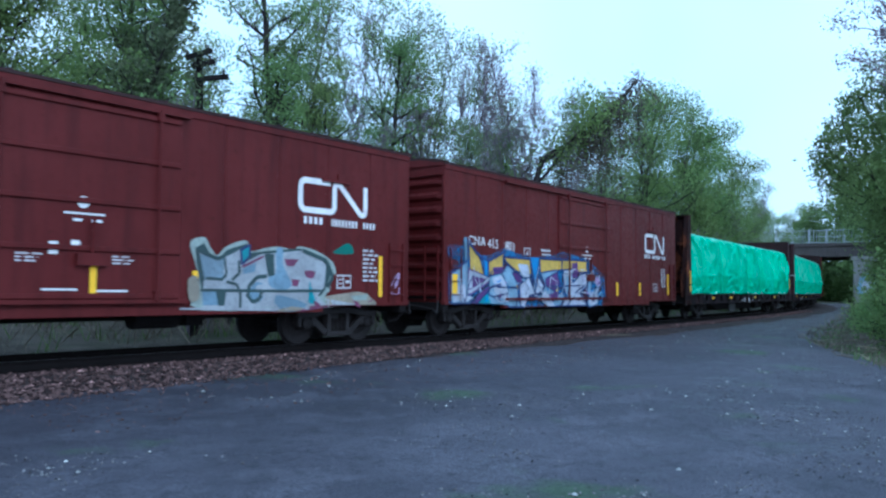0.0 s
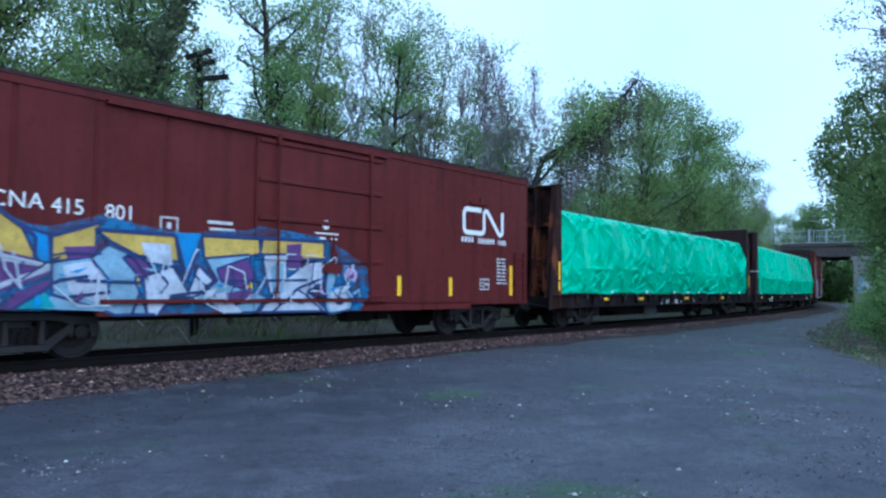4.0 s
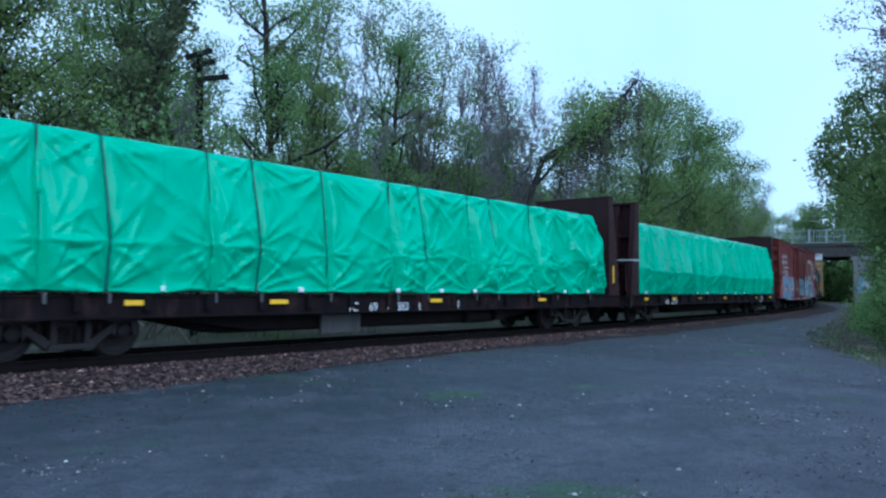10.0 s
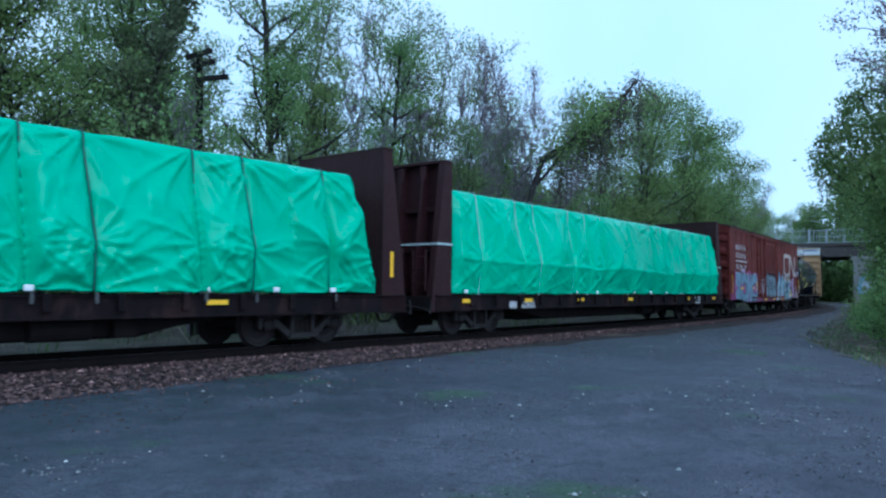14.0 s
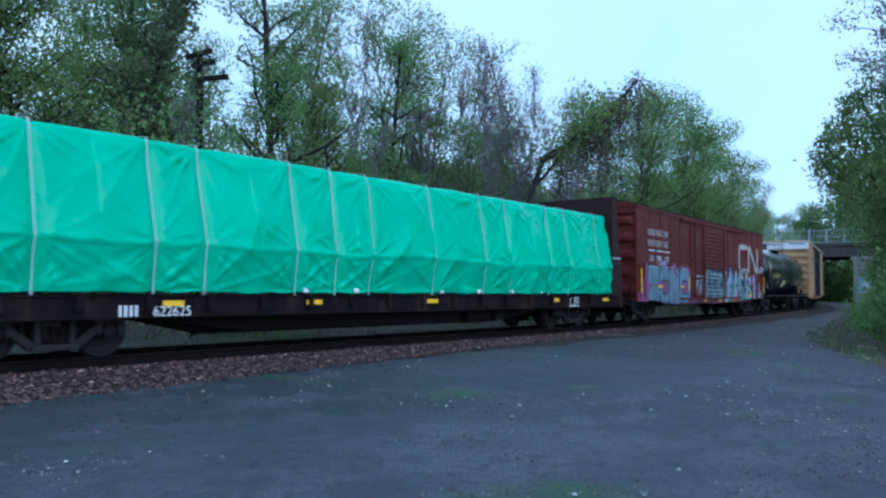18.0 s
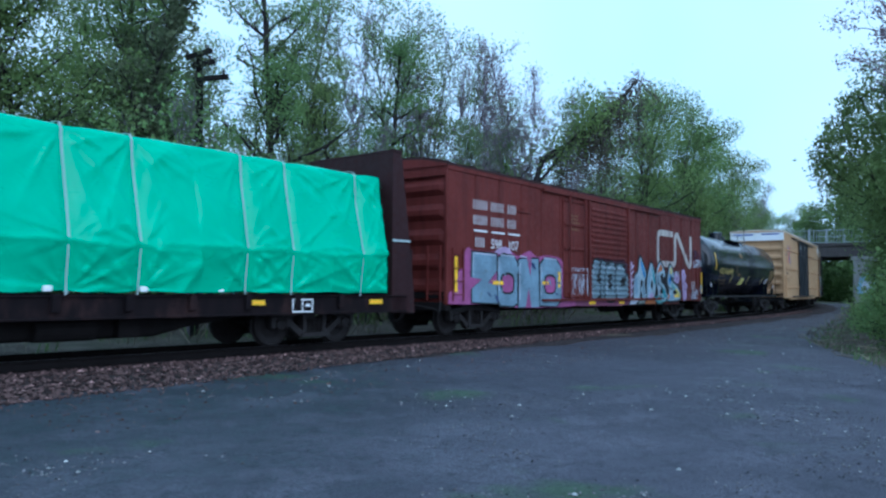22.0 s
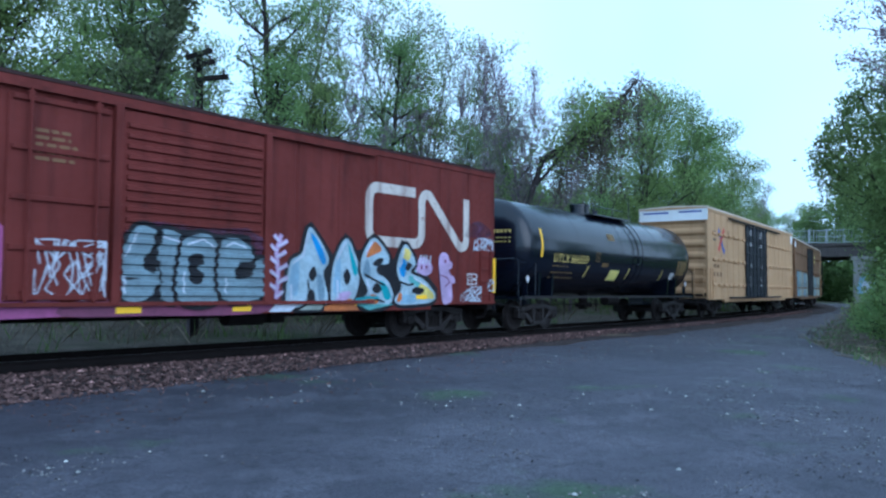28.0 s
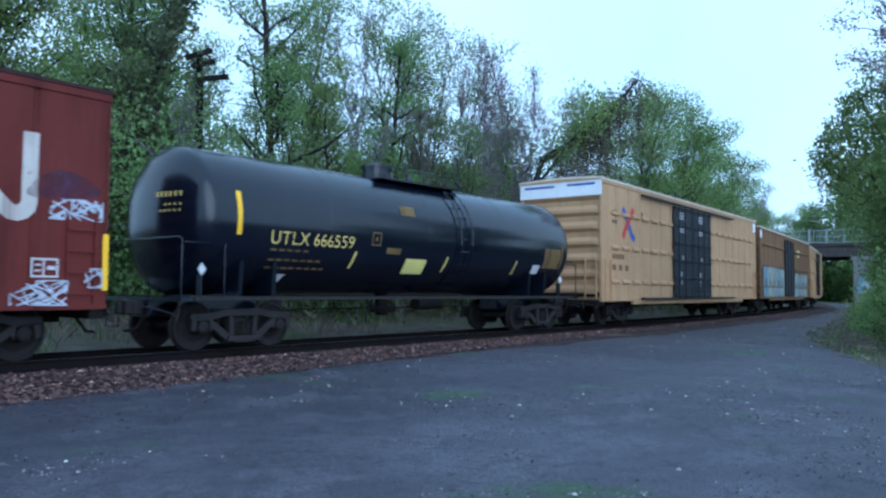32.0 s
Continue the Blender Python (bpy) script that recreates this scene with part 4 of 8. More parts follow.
def letters(rng, x0, x1, z0, z1, n, fills, hole, outline, halo=None, lean=0.1):
    """Fat made-up spray shapes in a row, with outline, fill and counters."""
    shapes = []
    w = (x1 - x0) / n
    for pass_i in range(2 if outline is not None else 1):
        for k in range(n):
            r = np.random.default_rng(int(rng * 97 + k))
            a, b = x0 + k * w, x0 + (k + 1) * w
            j = lambda s: float(r.uniform(-s, s))
            pts = [(a + j(0.05), z0 + j(0.06)), ((a + b) / 2, z0 + 0.04 + j(0.06)), (b + j(0.05), z0 + j(0.06)), (b + lean * 0.4 + j(0.05), (z0 + z1) / 2 + j(0.1)),
                   (b + lean + j(0.06), z1 + j(0.12)), ((a + b) / 2 + lean + j(0.08), z1 - 0.05 + abs(j(0.25))), (a + lean + j(0.05), z1 + j(0.1)), (a + lean * 0.5 + j(0.07), (z0 + z1) / 2 + j(0.1))]
            if pass_i == 0 and outline is not None:
                c = ((a + b) / 2 + lean / 2, (z0 + z1) / 2)
                g = 0.07
                pts = [(c[0] + (p[0] - c[0]) * (1 + 2.4 * g / w), c[1] + (p[1] - c[1]) * (1 + 2 * g / (z1 - z0))) for p in pts]
                shapes.append((rounded(pts, 4), outline))
            else:
                shapes.append((rounded(pts, 4), fills[k % len(fills)]))
    for k in range(n):
        r = np.random.default_rng(int(rng * 131 + k))
        cx, cz = x0 + (k + 0.5) * w + lean * 0.5, (z0 + z1) / 2
        hw2, hh = w * r.uniform(0.08, 0.16), (z1 - z0) * r.uniform(0.08, 0.16)
        shapes.append((rounded([(cx - hw2, cz - hh), (cx + hw2, cz - hh * 0.9), (cx + hw2, cz + hh), (cx - hw2, cz + hh)], 4), hole))
        if r.random() < 0.8:
            shapes.append((rounded([(cx - w * 0.35, z0 + (z1 - z0) * 0.12), (cx - w * 0.28, z0 + (z1 - z0) * 0.12), (cx - w * 0.25, z1 - 0.12), (cx - w * 0.33, z1 - 0.12)], 3), fills[(k + 1) % len(fills)]))
    return shapes

# ---- the train, from the car that leaves first ----
GR = list(GRAFFITI)
GM = [GRAFFITI[k] for k in GR]


def gi(k):
    return GR.index(k)


def shards(seed, x0, x1, z0, z1, n, colours, lo=0.15, hi=0.5, edge=""):
    """Pointed spray strokes strewn over a field."""
    r = np.random.default_rng(seed)
    out = []
    for k in range(n):
        cx, cz = x0 + (x1 - x0) * (k + r.random()) / n, r.uniform(z0, z1)
        a, s = r.uniform(0, 6.28), r.uniform(lo, hi)
        pts = []
        for j in range(int(r.integers(3, 5))):
            aa = a + j * 6.28 / 4 + r.uniform(-0.4, 0.4)
            rr = s * (1.0 if j % 2 == 0 else r.uniform(0.25, 0.5))
            pts.append((float(np.clip(cx + rr * math.cos(aa), x0, x1)), float(np.clip(cz + rr * math.sin(aa), z0, z1))))
        if edge:
            mx, mz = np.mean([p[0] for p in pts]), np.mean([p[1] for p in pts])
            out.append(([(mx + (x - mx) * 1.28, mz + (z - mz) * 1.28) for x, z in pts], gi(edge)))
        out.append((pts, gi(colours[int(r.integers(len(colours)))])))
    return out


def strokes(seed, x0, x1, z0, z1, n, colour, w=0.05):
    r = np.random.default_rng(seed)
    out = []
    for k in range(n):
        x = x0 + (x1 - x0) * (k + r.random() * 0.6) / n
        p = [(x, r.uniform(z0, z1))]
        for j in range(3):
            p.append((float(np.clip(p[-1][0] + r.uniform(-0.25, 0.45), x0, x1)), float(np.clip(p[-1][1] + r.choice([-1, 1]) * r.uniform(0.1, (z1 - z0) * 0.6), z0, z1))))
        out += [(band([a, b], w), gi(colour)) for a, b in zip(p, p[1:])]
    return out


def swell(pts, d):
    """Push a closed outline outwards by d."""
    area = sum(a[0] * b[1] - b[0] * a[1] for a, b in zip(pts, pts[1:] + pts[:1]))
    out = []
    for a, p, b in zip(pts[-1:] + pts[:-1], pts, pts[1:] + pts[:1]):
        nx, nz = b[1] - a[1], a[0] - b[0]
        k = d / max(1e-6, math.hypot(nx, nz)) * (1 if area > 0 else -1)
        out.append((p[0] + nx * k, max(p[1] + nz * k, 0.745)))
    return out


def paint(tag, kind, fill, edge, *xz):
    """One spray shape: r rounded, p pointed, h soft halo, l a line (edge gives its width in cm)."""
    pts = [(x, max(z, 0.745 if abs(x) < 5.0 else 0.865)) for x, z in zip(xz[::2], xz[1::2])]
    if kind == "l":
        tag += [(band([p, q], float(edge) * 0.011), gi(fill)) for p, q in zip(pts, pts[1:])][:1]
        tag += [(band([p, q], float(edge) * 0.011), gi(fill), 1 + k % 2) for k, (p, q) in enumerate(zip(pts[1:], pts[2:]))]
        return
    if kind == "r":
        pts = rounded(pts, 4)
    if kind == "r" and edge == "black":
        pts = swell(pts, 0.05)
    tag.append((pts, gi("halo") if kind == "h" else gi(fill)))
    if edge:
        tag += [(band([p, q], 0.028 if edge == "white" else 0.085 if kind == "r" and edge == "black" else 0.05), gi(edge), 1 + k % 3) for k, (p, q) in enumerate(zip(pts, pts[1:] + pts[:1])) if p != q]


def side_rods(car, door, xs, z0, z1, y, mat):
    for x in xs:
        bm = bmesh.new()
        tube(bm, [(x, y - 0.13, z0), (x, y - 0.13, z1)], 0.026, 6)
        box(bm, x - 0.05, x + 0.05, y - 0.14, y - 0.05, z1 - 0.2, z1 - 0.05)
        box(bm, x - 0.05, x + 0.05, y - 0.14, y - 0.05, z0 + 0.05, z0 + 0.2)
        part("locking_rod", bm, mat, door)


YS = -1.6
rng_t = np.random.default_rng(5)


def modern_boxcar(label):
    car = boxcar("boxcar", 15.47, 3.2, 4.42, 0.84, M_BROWN, M_ROOF, 11.9, label, seams=12)
    d = plug_door(car, -1.95, 1.62, 1.0, 4.2, YS, M_BROWN, 4, "door", "wide plug door with pressed bars", 0)
    side_rods(car, d, (-1.45, 1.15), 0.95, 4.3, YS, M_BROWN)
    door_tracks(car, -5.0, 1.75, 0.97, 4.28, YS, M_BROWN)
    bm = bmesh.new()
    box(bm, -0.25, 0.25, YS - 0.16, YS - 0.05, 1.55, 1.75)
    tube(bm, [(0, YS - 0.12, 1.75), (0, YS - 0.16, 2.3)], 0.03, 6)
    part("door_gear", bm, M_BROWN, d)
    flat("stencil", car, YS - 0.052, [(rounded(arc(-0.14, 2.57, 0.10, 0, 330, 8), 2), 0), (rect(-0.45, 0.22, 2.37, 2.40), 0), (rect(-0.3, -0.15, 2.26, 2.30), 0), (rect(0.0, 0.18, 2.26, 2.30), 0)], [M_WHITE], "white round mark and lines")
    lines("stencil", car, -1.15, 1.70, 0.42, 3, 0.055, YS - 0.052, M_PALE, rng_t)
    lines("stencil", car, 0.36, 1.70, 0.38, 3, 0.055, YS - 0.052, M_PALE, rng_t)
    flat("stencil", car, YS - 0.052, [(rect(-0.66, -0.52, 1.72, 1.92), 0), (rect(-0.32, -0.18, 1.80, 1.95), 0), (rect(-0.75, -0.2, 1.15, 1.18), 0), (rect(0.02, 0.65, 1.13, 1.16), 0)], [M_WHITE])
    route_box(car, 5.42, 1.22, YS)
    lines("stencil", car, 6.2, 2.05, 0.5, 8, 0.095, YS, M_PALE, rng_t)
    bm = bmesh.new()
    box(bm, 4.95, 5.75, YS - 0.06, YS - 0.001, 3.50, 3.56)
    box(bm, 5.4, 5.6, YS - 0.04, YS - 0.001, 3.56, 3.7)
    part("bracket", bm, M_BROWN, car)
    return car


CAR_A = modern_boxcar("brown steel boxcar with a white band mark and grey-white graffiti")
noodle(CAR_A, 4.38, 2.86, 1.88, 0.62, 0.125, YS, M_WHITE, "white bent-band railway mark")
bars("lettering", CAR_A, 4.48, 2.57, 0.5, 0.15, YS, M_WHITE, 4, 0.8)
bars("lettering", CAR_A, 5.25, 2.56, 0.75, 0.15, YS, M_WHITE, 8, 0.8)
bars("lettering", CAR_A, 6.2, 2.56, 0.36, 0.14, YS, M_WHITE, 4, 0.8)
for x, z, h in ((0.05, 1.05, 0.6), (1.95, 1.12, 0.4), (6.76, 1.04, 0.93), (-7.2, 1.04, 0.9), (-4.4, 1.1, 0.45)):
    reflector(CAR_A, x, z, 0.11, h, YS - (0.06 if abs(x) < 1 else 0.012))
TAG_A = []
paint(TAG_A, "r", "sage", "", 1.83, 2.03, 2.12, 2.14, 2.26, 1.96, 2.41, 1.82, 2.61, 2, 3.04, 2.13, 3.16, 1.93, 3.51, 2.01, 3.83, 2.05, 4.21, 2.01, 4.38, 2.08, 4.84, 2, 5.25, 1.81, 5.39, 1.57, 5.22, 1.43, 5.22, 1.2, 5.08, 1.06, 5.13, 0.77, 2.09, 0.8, 2.03, 1.33, 1.94, 1.66)
paint(TAG_A, "p", "moss", "", 1.94, 1.94, 2.12, 2.03, 2.23, 1.86, 2.41, 1.76, 2.64, 1.94, 3.07, 2.07, 3.13, 1.89, 3.54, 1.95, 3.89, 1.99, 4.38, 2.04, 4.87, 1.93, 5.19, 1.74, 5.22, 1.49, 5.08, 1.2, 4.96, 1.06, 2.09, 1.18, 1.97, 1.66)
paint(TAG_A, "p", "chalk", "", 2.03, 1.85, 2.38, 1.76, 2.9, 1.96, 2.93, 1.66, 3.39, 1.88, 3.8, 1.92, 4.44, 2, 4.93, 1.87, 5.1, 1.69, 5.05, 1.24, 4.87, 1.06, 5.13, 0.77, 2.12, 0.82, 2.12, 1.33, 2.2, 1.39)
paint(TAG_A, "p", "haze", "", 2.03, 1.82, 2.55, 1.8, 2.55, 1.39, 2.15, 1.37)
paint(TAG_A, "p", "teal", "navy", 2.93, 1.94, 3.13, 2.05, 3.13, 1.83, 2.96, 1.66)
paint(TAG_A, "p", "moss", "", 3.48, 1.89, 3.71, 1.9, 3.74, 1.48, 3.6, 1.39, 3.54, 1.6)
paint(TAG_A, "r", "steel", "", 3.77, 1.99, 3.94, 1.99, 3.94, 1.7, 4.15, 1.36, 4.12, 1.22, 3.86, 1.18, 3.62, 1.27, 3.6, 1.44, 3.77, 1.52)
paint(TAG_A, "r", "slate", "", 3.77, 1.06, 4.09, 1.04, 4.58, 0.89, 4.44, 0.76, 3.83, 0.77)
paint(TAG_A, "p", "mauve", "", 3.97, 1.81, 4.35, 1.81, 4.21, 1.66, 4.03, 1.67)
paint(TAG_A, "r", "mauve", "", 4.52, 1.58, 4.79, 1.57, 4.73, 1.43, 4.55, 1.46)
paint(TAG_A, "p", "mauve", "", 4.18, 1.41, 4.38, 1.39, 4.32, 1.25, 4.18, 1.27)
paint(TAG_A, "p", "teal", "", 4.64, 1.37, 4.84, 0.91, 4.61, 0.89)
paint(TAG_A, "p", "slate", "", 2.09, 1.18, 2.49, 1.14, 2.49, 0.89, 2.12, 0.89)
paint(TAG_A, "p", "moss", "", 2.38, 1.15, 2.61, 1.15, 2.58, 0.88, 2.44, 0.88)
paint(TAG_A, "p", "slate", "", 2.96, 1.58, 3.28, 1.71, 3.25, 1.53, 2.99, 1.48)
paint(TAG_A, "r", "slate", "", 3.1, 1.06, 3.28, 1.33, 3.54, 1.23, 3.42, 0.98, 3.22, 0.93)
paint(TAG_A, "r", "chalk", "", 3.28, 1.23, 3.45, 1.29, 3.62, 1.19, 3.42, 1.06)
paint(TAG_A, "l", "moss", "5", 2.17, 1.39, 2.52, 1.37, 2.61, 1.47)
paint(TAG_A, "l", "moss", "5", 2.61, 1.33, 2.84, 1.28, 2.93, 1.1, 2.93, 0.8)
paint(TAG_A, "l", "moss", "7", 3.1, 1.06, 3.13, 1.26, 3.31, 1.43, 3.54, 1.45)
paint(TAG_A, "l", "moss", "7", 3.07, 1.1, 3.22, 0.94, 3.39, 1.02, 3.42, 1.19)
paint(TAG_A, "l", "moss", "5", 2.06, 1.17, 3.42, 1.16, 4.96, 1.17)
paint(TAG_A, "l", "moss", "5", 2.87, 1.74, 2.9, 1.5, 2.73, 1.36)
paint(TAG_A, "l", "moss", "8", 4.44, 2, 5.1, 1.81, 5.28, 1.47, 5.13, 1.24)
paint(TAG_A, "l", "moss", "6", 2.41, 1.75, 2.87, 1.97)
paint(TAG_A, "l", "moss", "6", 1.97, 1.9, 2.41, 1.75)
paint(TAG_A, "l", "mauve", "4", 2.96, 1.62, 3.45, 1.84)
paint(TAG_A, "l", "moss", "4", 2.55, 1.8, 2.61, 1.47)
paint(TAG_A, "p", "cream", "", 5.08, 1.06, 6.03, 1.16, 6.32, 1.11, 6.61, 0.92, 6.61, 0.7, 5.13, 0.7)
paint(TAG_A, "p", "sage", "", 5.8, 1.06, 6.32, 1.1, 6.32, 0.97, 5.92, 0.96)
paint(TAG_A, "p", "chalk", "", 3.83, 0.83, 1.65, 0.85, 1.65, 0.82, 3.83, 0.76)
paint(TAG_A, "p", "cream", "", 3.83, 0.79, 4.18, 0.85, 4.47, 0.82, 4.61, 0.76, 5.39, 0.78, 5.42, 0.7, 3.83, 0.73)
paint(TAG_A, "p", "chalk", "", 5.22, 0.99, 5.83, 0.9, 6.03, 0.77, 5.28, 0.81)
paint(TAG_A, "p", "mauve", "", 5.66, 0.84, 5.97, 0.85, 5.95, 0.81, 5.71, 0.8)
paint(TAG_A, "r", "mauve", "", 4.44, 0.78, 4.73, 0.86, 4.96, 0.84, 5.28, 0.87, 5.34, 0.72, 4.47, 0.71)
paint(TAG_A, "r", "cream", "", 1.8, 1.36, 1.97, 1.42, 2.03, 1.18, 2, 0.99, 1.83, 0.99)
TAG_A += shards(6, 3.6, 6.6, 0.78, 1.0, 8, ["chalk", "cream", "mauve", "chalk"], 0.08, 0.2)
flat("graffiti", CAR_A, YS - 0.012, TAG_A, GM, "grey-white and slate blue graffiti")
flat("graffiti", CAR_A, YS, [(rounded([(5.3, 1.98), (5.5, 2.12), (5.75, 2.22), (5.9, 2.1), (5.85, 1.98)], 3), gi("green"))], GM, "small dark green tag")
flat("graffiti", CAR_A, YS, strokes(9, 7.05, 7.4, 1.1, 1.6, 4, "lilac", 0.03), GM, "small pale scrawl")

def over_door(ob, edge, ribs, face):
    """Lay the painted layers beyond x = edge onto a door that stands proud, and over its bars."""
    bm = bmesh.new()
    bm.from_mesh(ob.data)
    base = max(v.co.y for v in bm.verts)
    for x in (edge - 0.012, edge):
        bmesh.ops.bisect_plane(bm, geom=bm.verts[:] + bm.edges[:] + bm.faces[:], plane_co=(x, 0, 0), plane_no=(1, 0, 0))
    for z in ribs:
        for d in (-0.062, -0.048, 0.048, 0.062):
            bmesh.ops.bisect_plane(bm, geom=bm.verts[:] + bm.edges[:] + bm.faces[:], plane_co=(0, 0, z + d), plane_no=(0, 0, 1))
    for v in bm.verts:
        if v.co.x > edge - 0.002:
            dz = min(abs(v.co.z - z) for z in ribs)
            v.co.y = face - 0.004 - 0.047 * min(1.0, max(0.0, (0.062 - dz) / 0.014)) + (v.co.y - base)
    bm.to_mesh(ob.data)
    bm.free()


def over_ribs(ob, ribs, face):
    """Bend painted layers over the pressed ribs that they cover."""
    bm = bmesh.new()
    bm.from_mesh(ob.data)
    base = max(v.co.y for v in bm.verts)
    for z in ribs:
        for d in (-0.055, -0.03, 0.03, 0.055):
            bmesh.ops.bisect_plane(bm, geom=bm.verts[:] + bm.edges[:] + bm.faces[:], plane_co=(0, 0, z + d), plane_no=(0, 0, 1))
    for v in bm.verts:
        dz = min(abs(v.co.z - z) for z in ribs)
        v.co.y = face - 0.004 - 0.045 * min(1.0, max(0.0, (0.055 - dz) / 0.025)) + (v.co.y - base)
    bm.to_mesh(ob.data)
    bm.free()


CAR_B = modern_boxcar("brown steel boxcar with large blue, gold and purple graffiti")
noodle(CAR_B, 4.72, 2.74, 1.74, 0.62, 0.125, YS, M_WHITE, "white bent-band railway mark")
bars("lettering", CAR_B, 4.62, 2.48, 0.5, 0.14, YS, M_WHITE, 4, 0.8)
bars("lettering", CAR_B, 5.35, 2.47, 0.72, 0.14, YS, M_WHITE, 8, 0.8)
bars("lettering", CAR_B, 6.27, 2.46, 0.36, 0.14, YS, M_WHITE, 4, 0.8)
digits("lettering", CAR_B, "CNA", -6.72, 2.41, 0.25, YS, M_WHITE, "white stencilled reporting mark", 1.08)
digits("number", CAR_B, "415", -5.82, 2.37, 0.25, YS, M_WHITE, "white stencilled number")
digits("number", CAR_B, "801", -4.95, 2.34, 0.25, YS, M_WHITE)
flat("stencil", CAR_B, YS, [(rect(-3.95, -3.6, 2.15, 2.18), 0), (rect(-3.95, -3.6, 2.43, 2.46), 0), (rect(-3.95, -3.92, 2.15, 2.46), 0), (rect(-3.63, -3.6, 2.15, 2.46), 0), (rect(-3.82, -3.74, 2.25, 2.36), 0),
                            (rect(-3.0, -2.45, 2.40, 2.46), 0), (rect(-2.95, -2.4, 2.28, 2.33), 0), (rect(-1.9, -1.7, 2.4, 2.46), 0)], [M_PALE])
for x, z, h in ((-7.31, 1.12, 0.5), (-4.38, 1.12, 0.5), (-2.05, 1.12, 0.5), (2.22, 1.06, 0.47), (4.15, 1.06, 0.47), (6.87, 1.07, 0.84)):
    reflector(CAR_B, x, z, 0.13 if x > -7 else 0.22, h, YS - 0.014)
TAG_B = []
paint(TAG_B, "h", "sky", "", -7.64, 2.29, -7.29, 2.41, -7.06, 2.3, -6.92, 2.57, -6.6, 2.53, -6.48, 2.33, -6.16, 2.17, -5.82, 2.15, -5.03, 2.4, -4.19, 2.26, -3.73, 2.24, -3.38, 2.15, -2.97, 2.27, -2.1, 2.33, -1.84, 2.43, -0.22, 2.3, 0.45, 2.03, 1.12, 1.68, 1.18, 1.14, 0.91, 0.59, -1.32, 0.64, -4.8, 0.68, -4.97, 0.82, -7.56, 0.84)
paint(TAG_B, "h", "sky", "", -7.61, 2.15, -7.06, 2.35, -6.83, 2.01, -6.08, 2.13, -5.9, 1.86, -5.03, 2.31, -3.7, 2.19, -3.38, 1.81, -3.15, 2.2, -0.16, 2.27, 0.31, 1.84, 0.83, 1.53, 0.91, 0.63, -7.47, 0.86)
paint(TAG_B, "p", "iceblue", "navy", -7.56, 1.58, -6.8, 1.96, -6.8, 1.06, -6.57, 0.87, -7.41, 0.86, -7.56, 1.09)
paint(TAG_B, "p", "white", "", -7.44, 1.29, -6.86, 1.36, -6.83, 1.03, -7.35, 0.88)
paint(TAG_B, "p", "gold", "navy", -6.71, 2.45, -6.08, 1.99, -6.02, 1.66, -5.9, 1.54, -5.79, 1.62, -5.79, 2, -4.97, 2.31, -5.09, 2.13, -5.09, 1.64, -5.7, 1.4, -6.66, 1.74)
paint(TAG_B, "p", "white", "purple", -6.71, 1.76, -5.58, 1.52, -6.6, 1.11, -6.77, 1.09)
paint(TAG_B, "p", "purple", "", -6.57, 1.6, -5.9, 1.51, -6.54, 1.25)
paint(TAG_B, "p", "sky", "navy", -6.25, 2.13, -5.84, 2.02, -5.79, 1.55, -5.99, 1.61)
paint(TAG_B, "p", "iceblue", "navy", -5.79, 1.59, -5.12, 1.71, -4.83, 1.96, -4.34, 1.72, -4.39, 1.32, -4.16, 0.68, -4.74, 0.69, -4.95, 0.83, -5.76, 1.08)
paint(TAG_B, "p", "white", "", -5.61, 1.55, -5.15, 1.63, -4.92, 1.32, -4.8, 0.87, -5.5, 1.13)
paint(TAG_B, "p", "purple", "", -5.61, 1.84, -5.09, 1.88, -5.12, 1.7, -5.55, 1.65)
paint(TAG_B, "p", "gold", "navy", -5.12, 2.16, -3.67, 2.13, -3.58, 1.67, -4.31, 1.73, -4.83, 1.96)
paint(TAG_B, "p", "white", "", -4.31, 1.98, -3.76, 1.97, -3.7, 1.59, -4.19, 1.66)
paint(TAG_B, "p", "purple", "navy", -4.63, 1.71, -4.34, 1.74, -3.87, 1.4, -3.76, 1.2, -4.13, 1.13, -4.34, 1.4)
paint(TAG_B, "p", "sky", "", -3.7, 2.19, -3.15, 2.2, -3.32, 1.33, -3.44, 1.33)
paint(TAG_B, "p", "white", "navy", -4.25, 1.39, -3.7, 1.59, -3.38, 1.13, -3.18, 1.62, -2.86, 1.34, -3.26, 1.03, -3.7, 1.05, -3.96, 0.68, -4.16, 0.68)
paint(TAG_B, "p", "gold", "navy", -3.12, 2.16, -1.87, 2.17, -1.84, 1.89, -2.1, 1.81, -3.06, 1.75)
paint(TAG_B, "p", "iceblue", "navy", -3.06, 1.75, -2.07, 1.86, -2.02, 1.58, -2.6, 1.34, -1.67, 1.03, -1.93, 0.67, -2.48, 0.67, -3.26, 1.03, -2.77, 1.34)
paint(TAG_B, "p", "purple", "navy", -2.8, 1.56, -2.1, 1.79, -1.93, 1.42, -2.22, 1.2, -2.71, 1.34)
paint(TAG_B, "p", "white", "", -3.06, 1.06, -2.6, 1.13, -2.22, 0.69, -2.6, 0.67)
paint(TAG_B, "p", "purple", "", -2.6, 1.1, -2.02, 1.22, -1.99, 1.03, -2.36, 0.86)
paint(TAG_B, "p", "gold", "navy", -1.78, 2.2, -0.19, 2.19, -0.19, 1.84, -0.8, 1.81, -1.84, 1.88)
paint(TAG_B, "p", "purple", "", -1.2, 2.09, -0.8, 2.14, -0.83, 1.64, -1.17, 1.64)
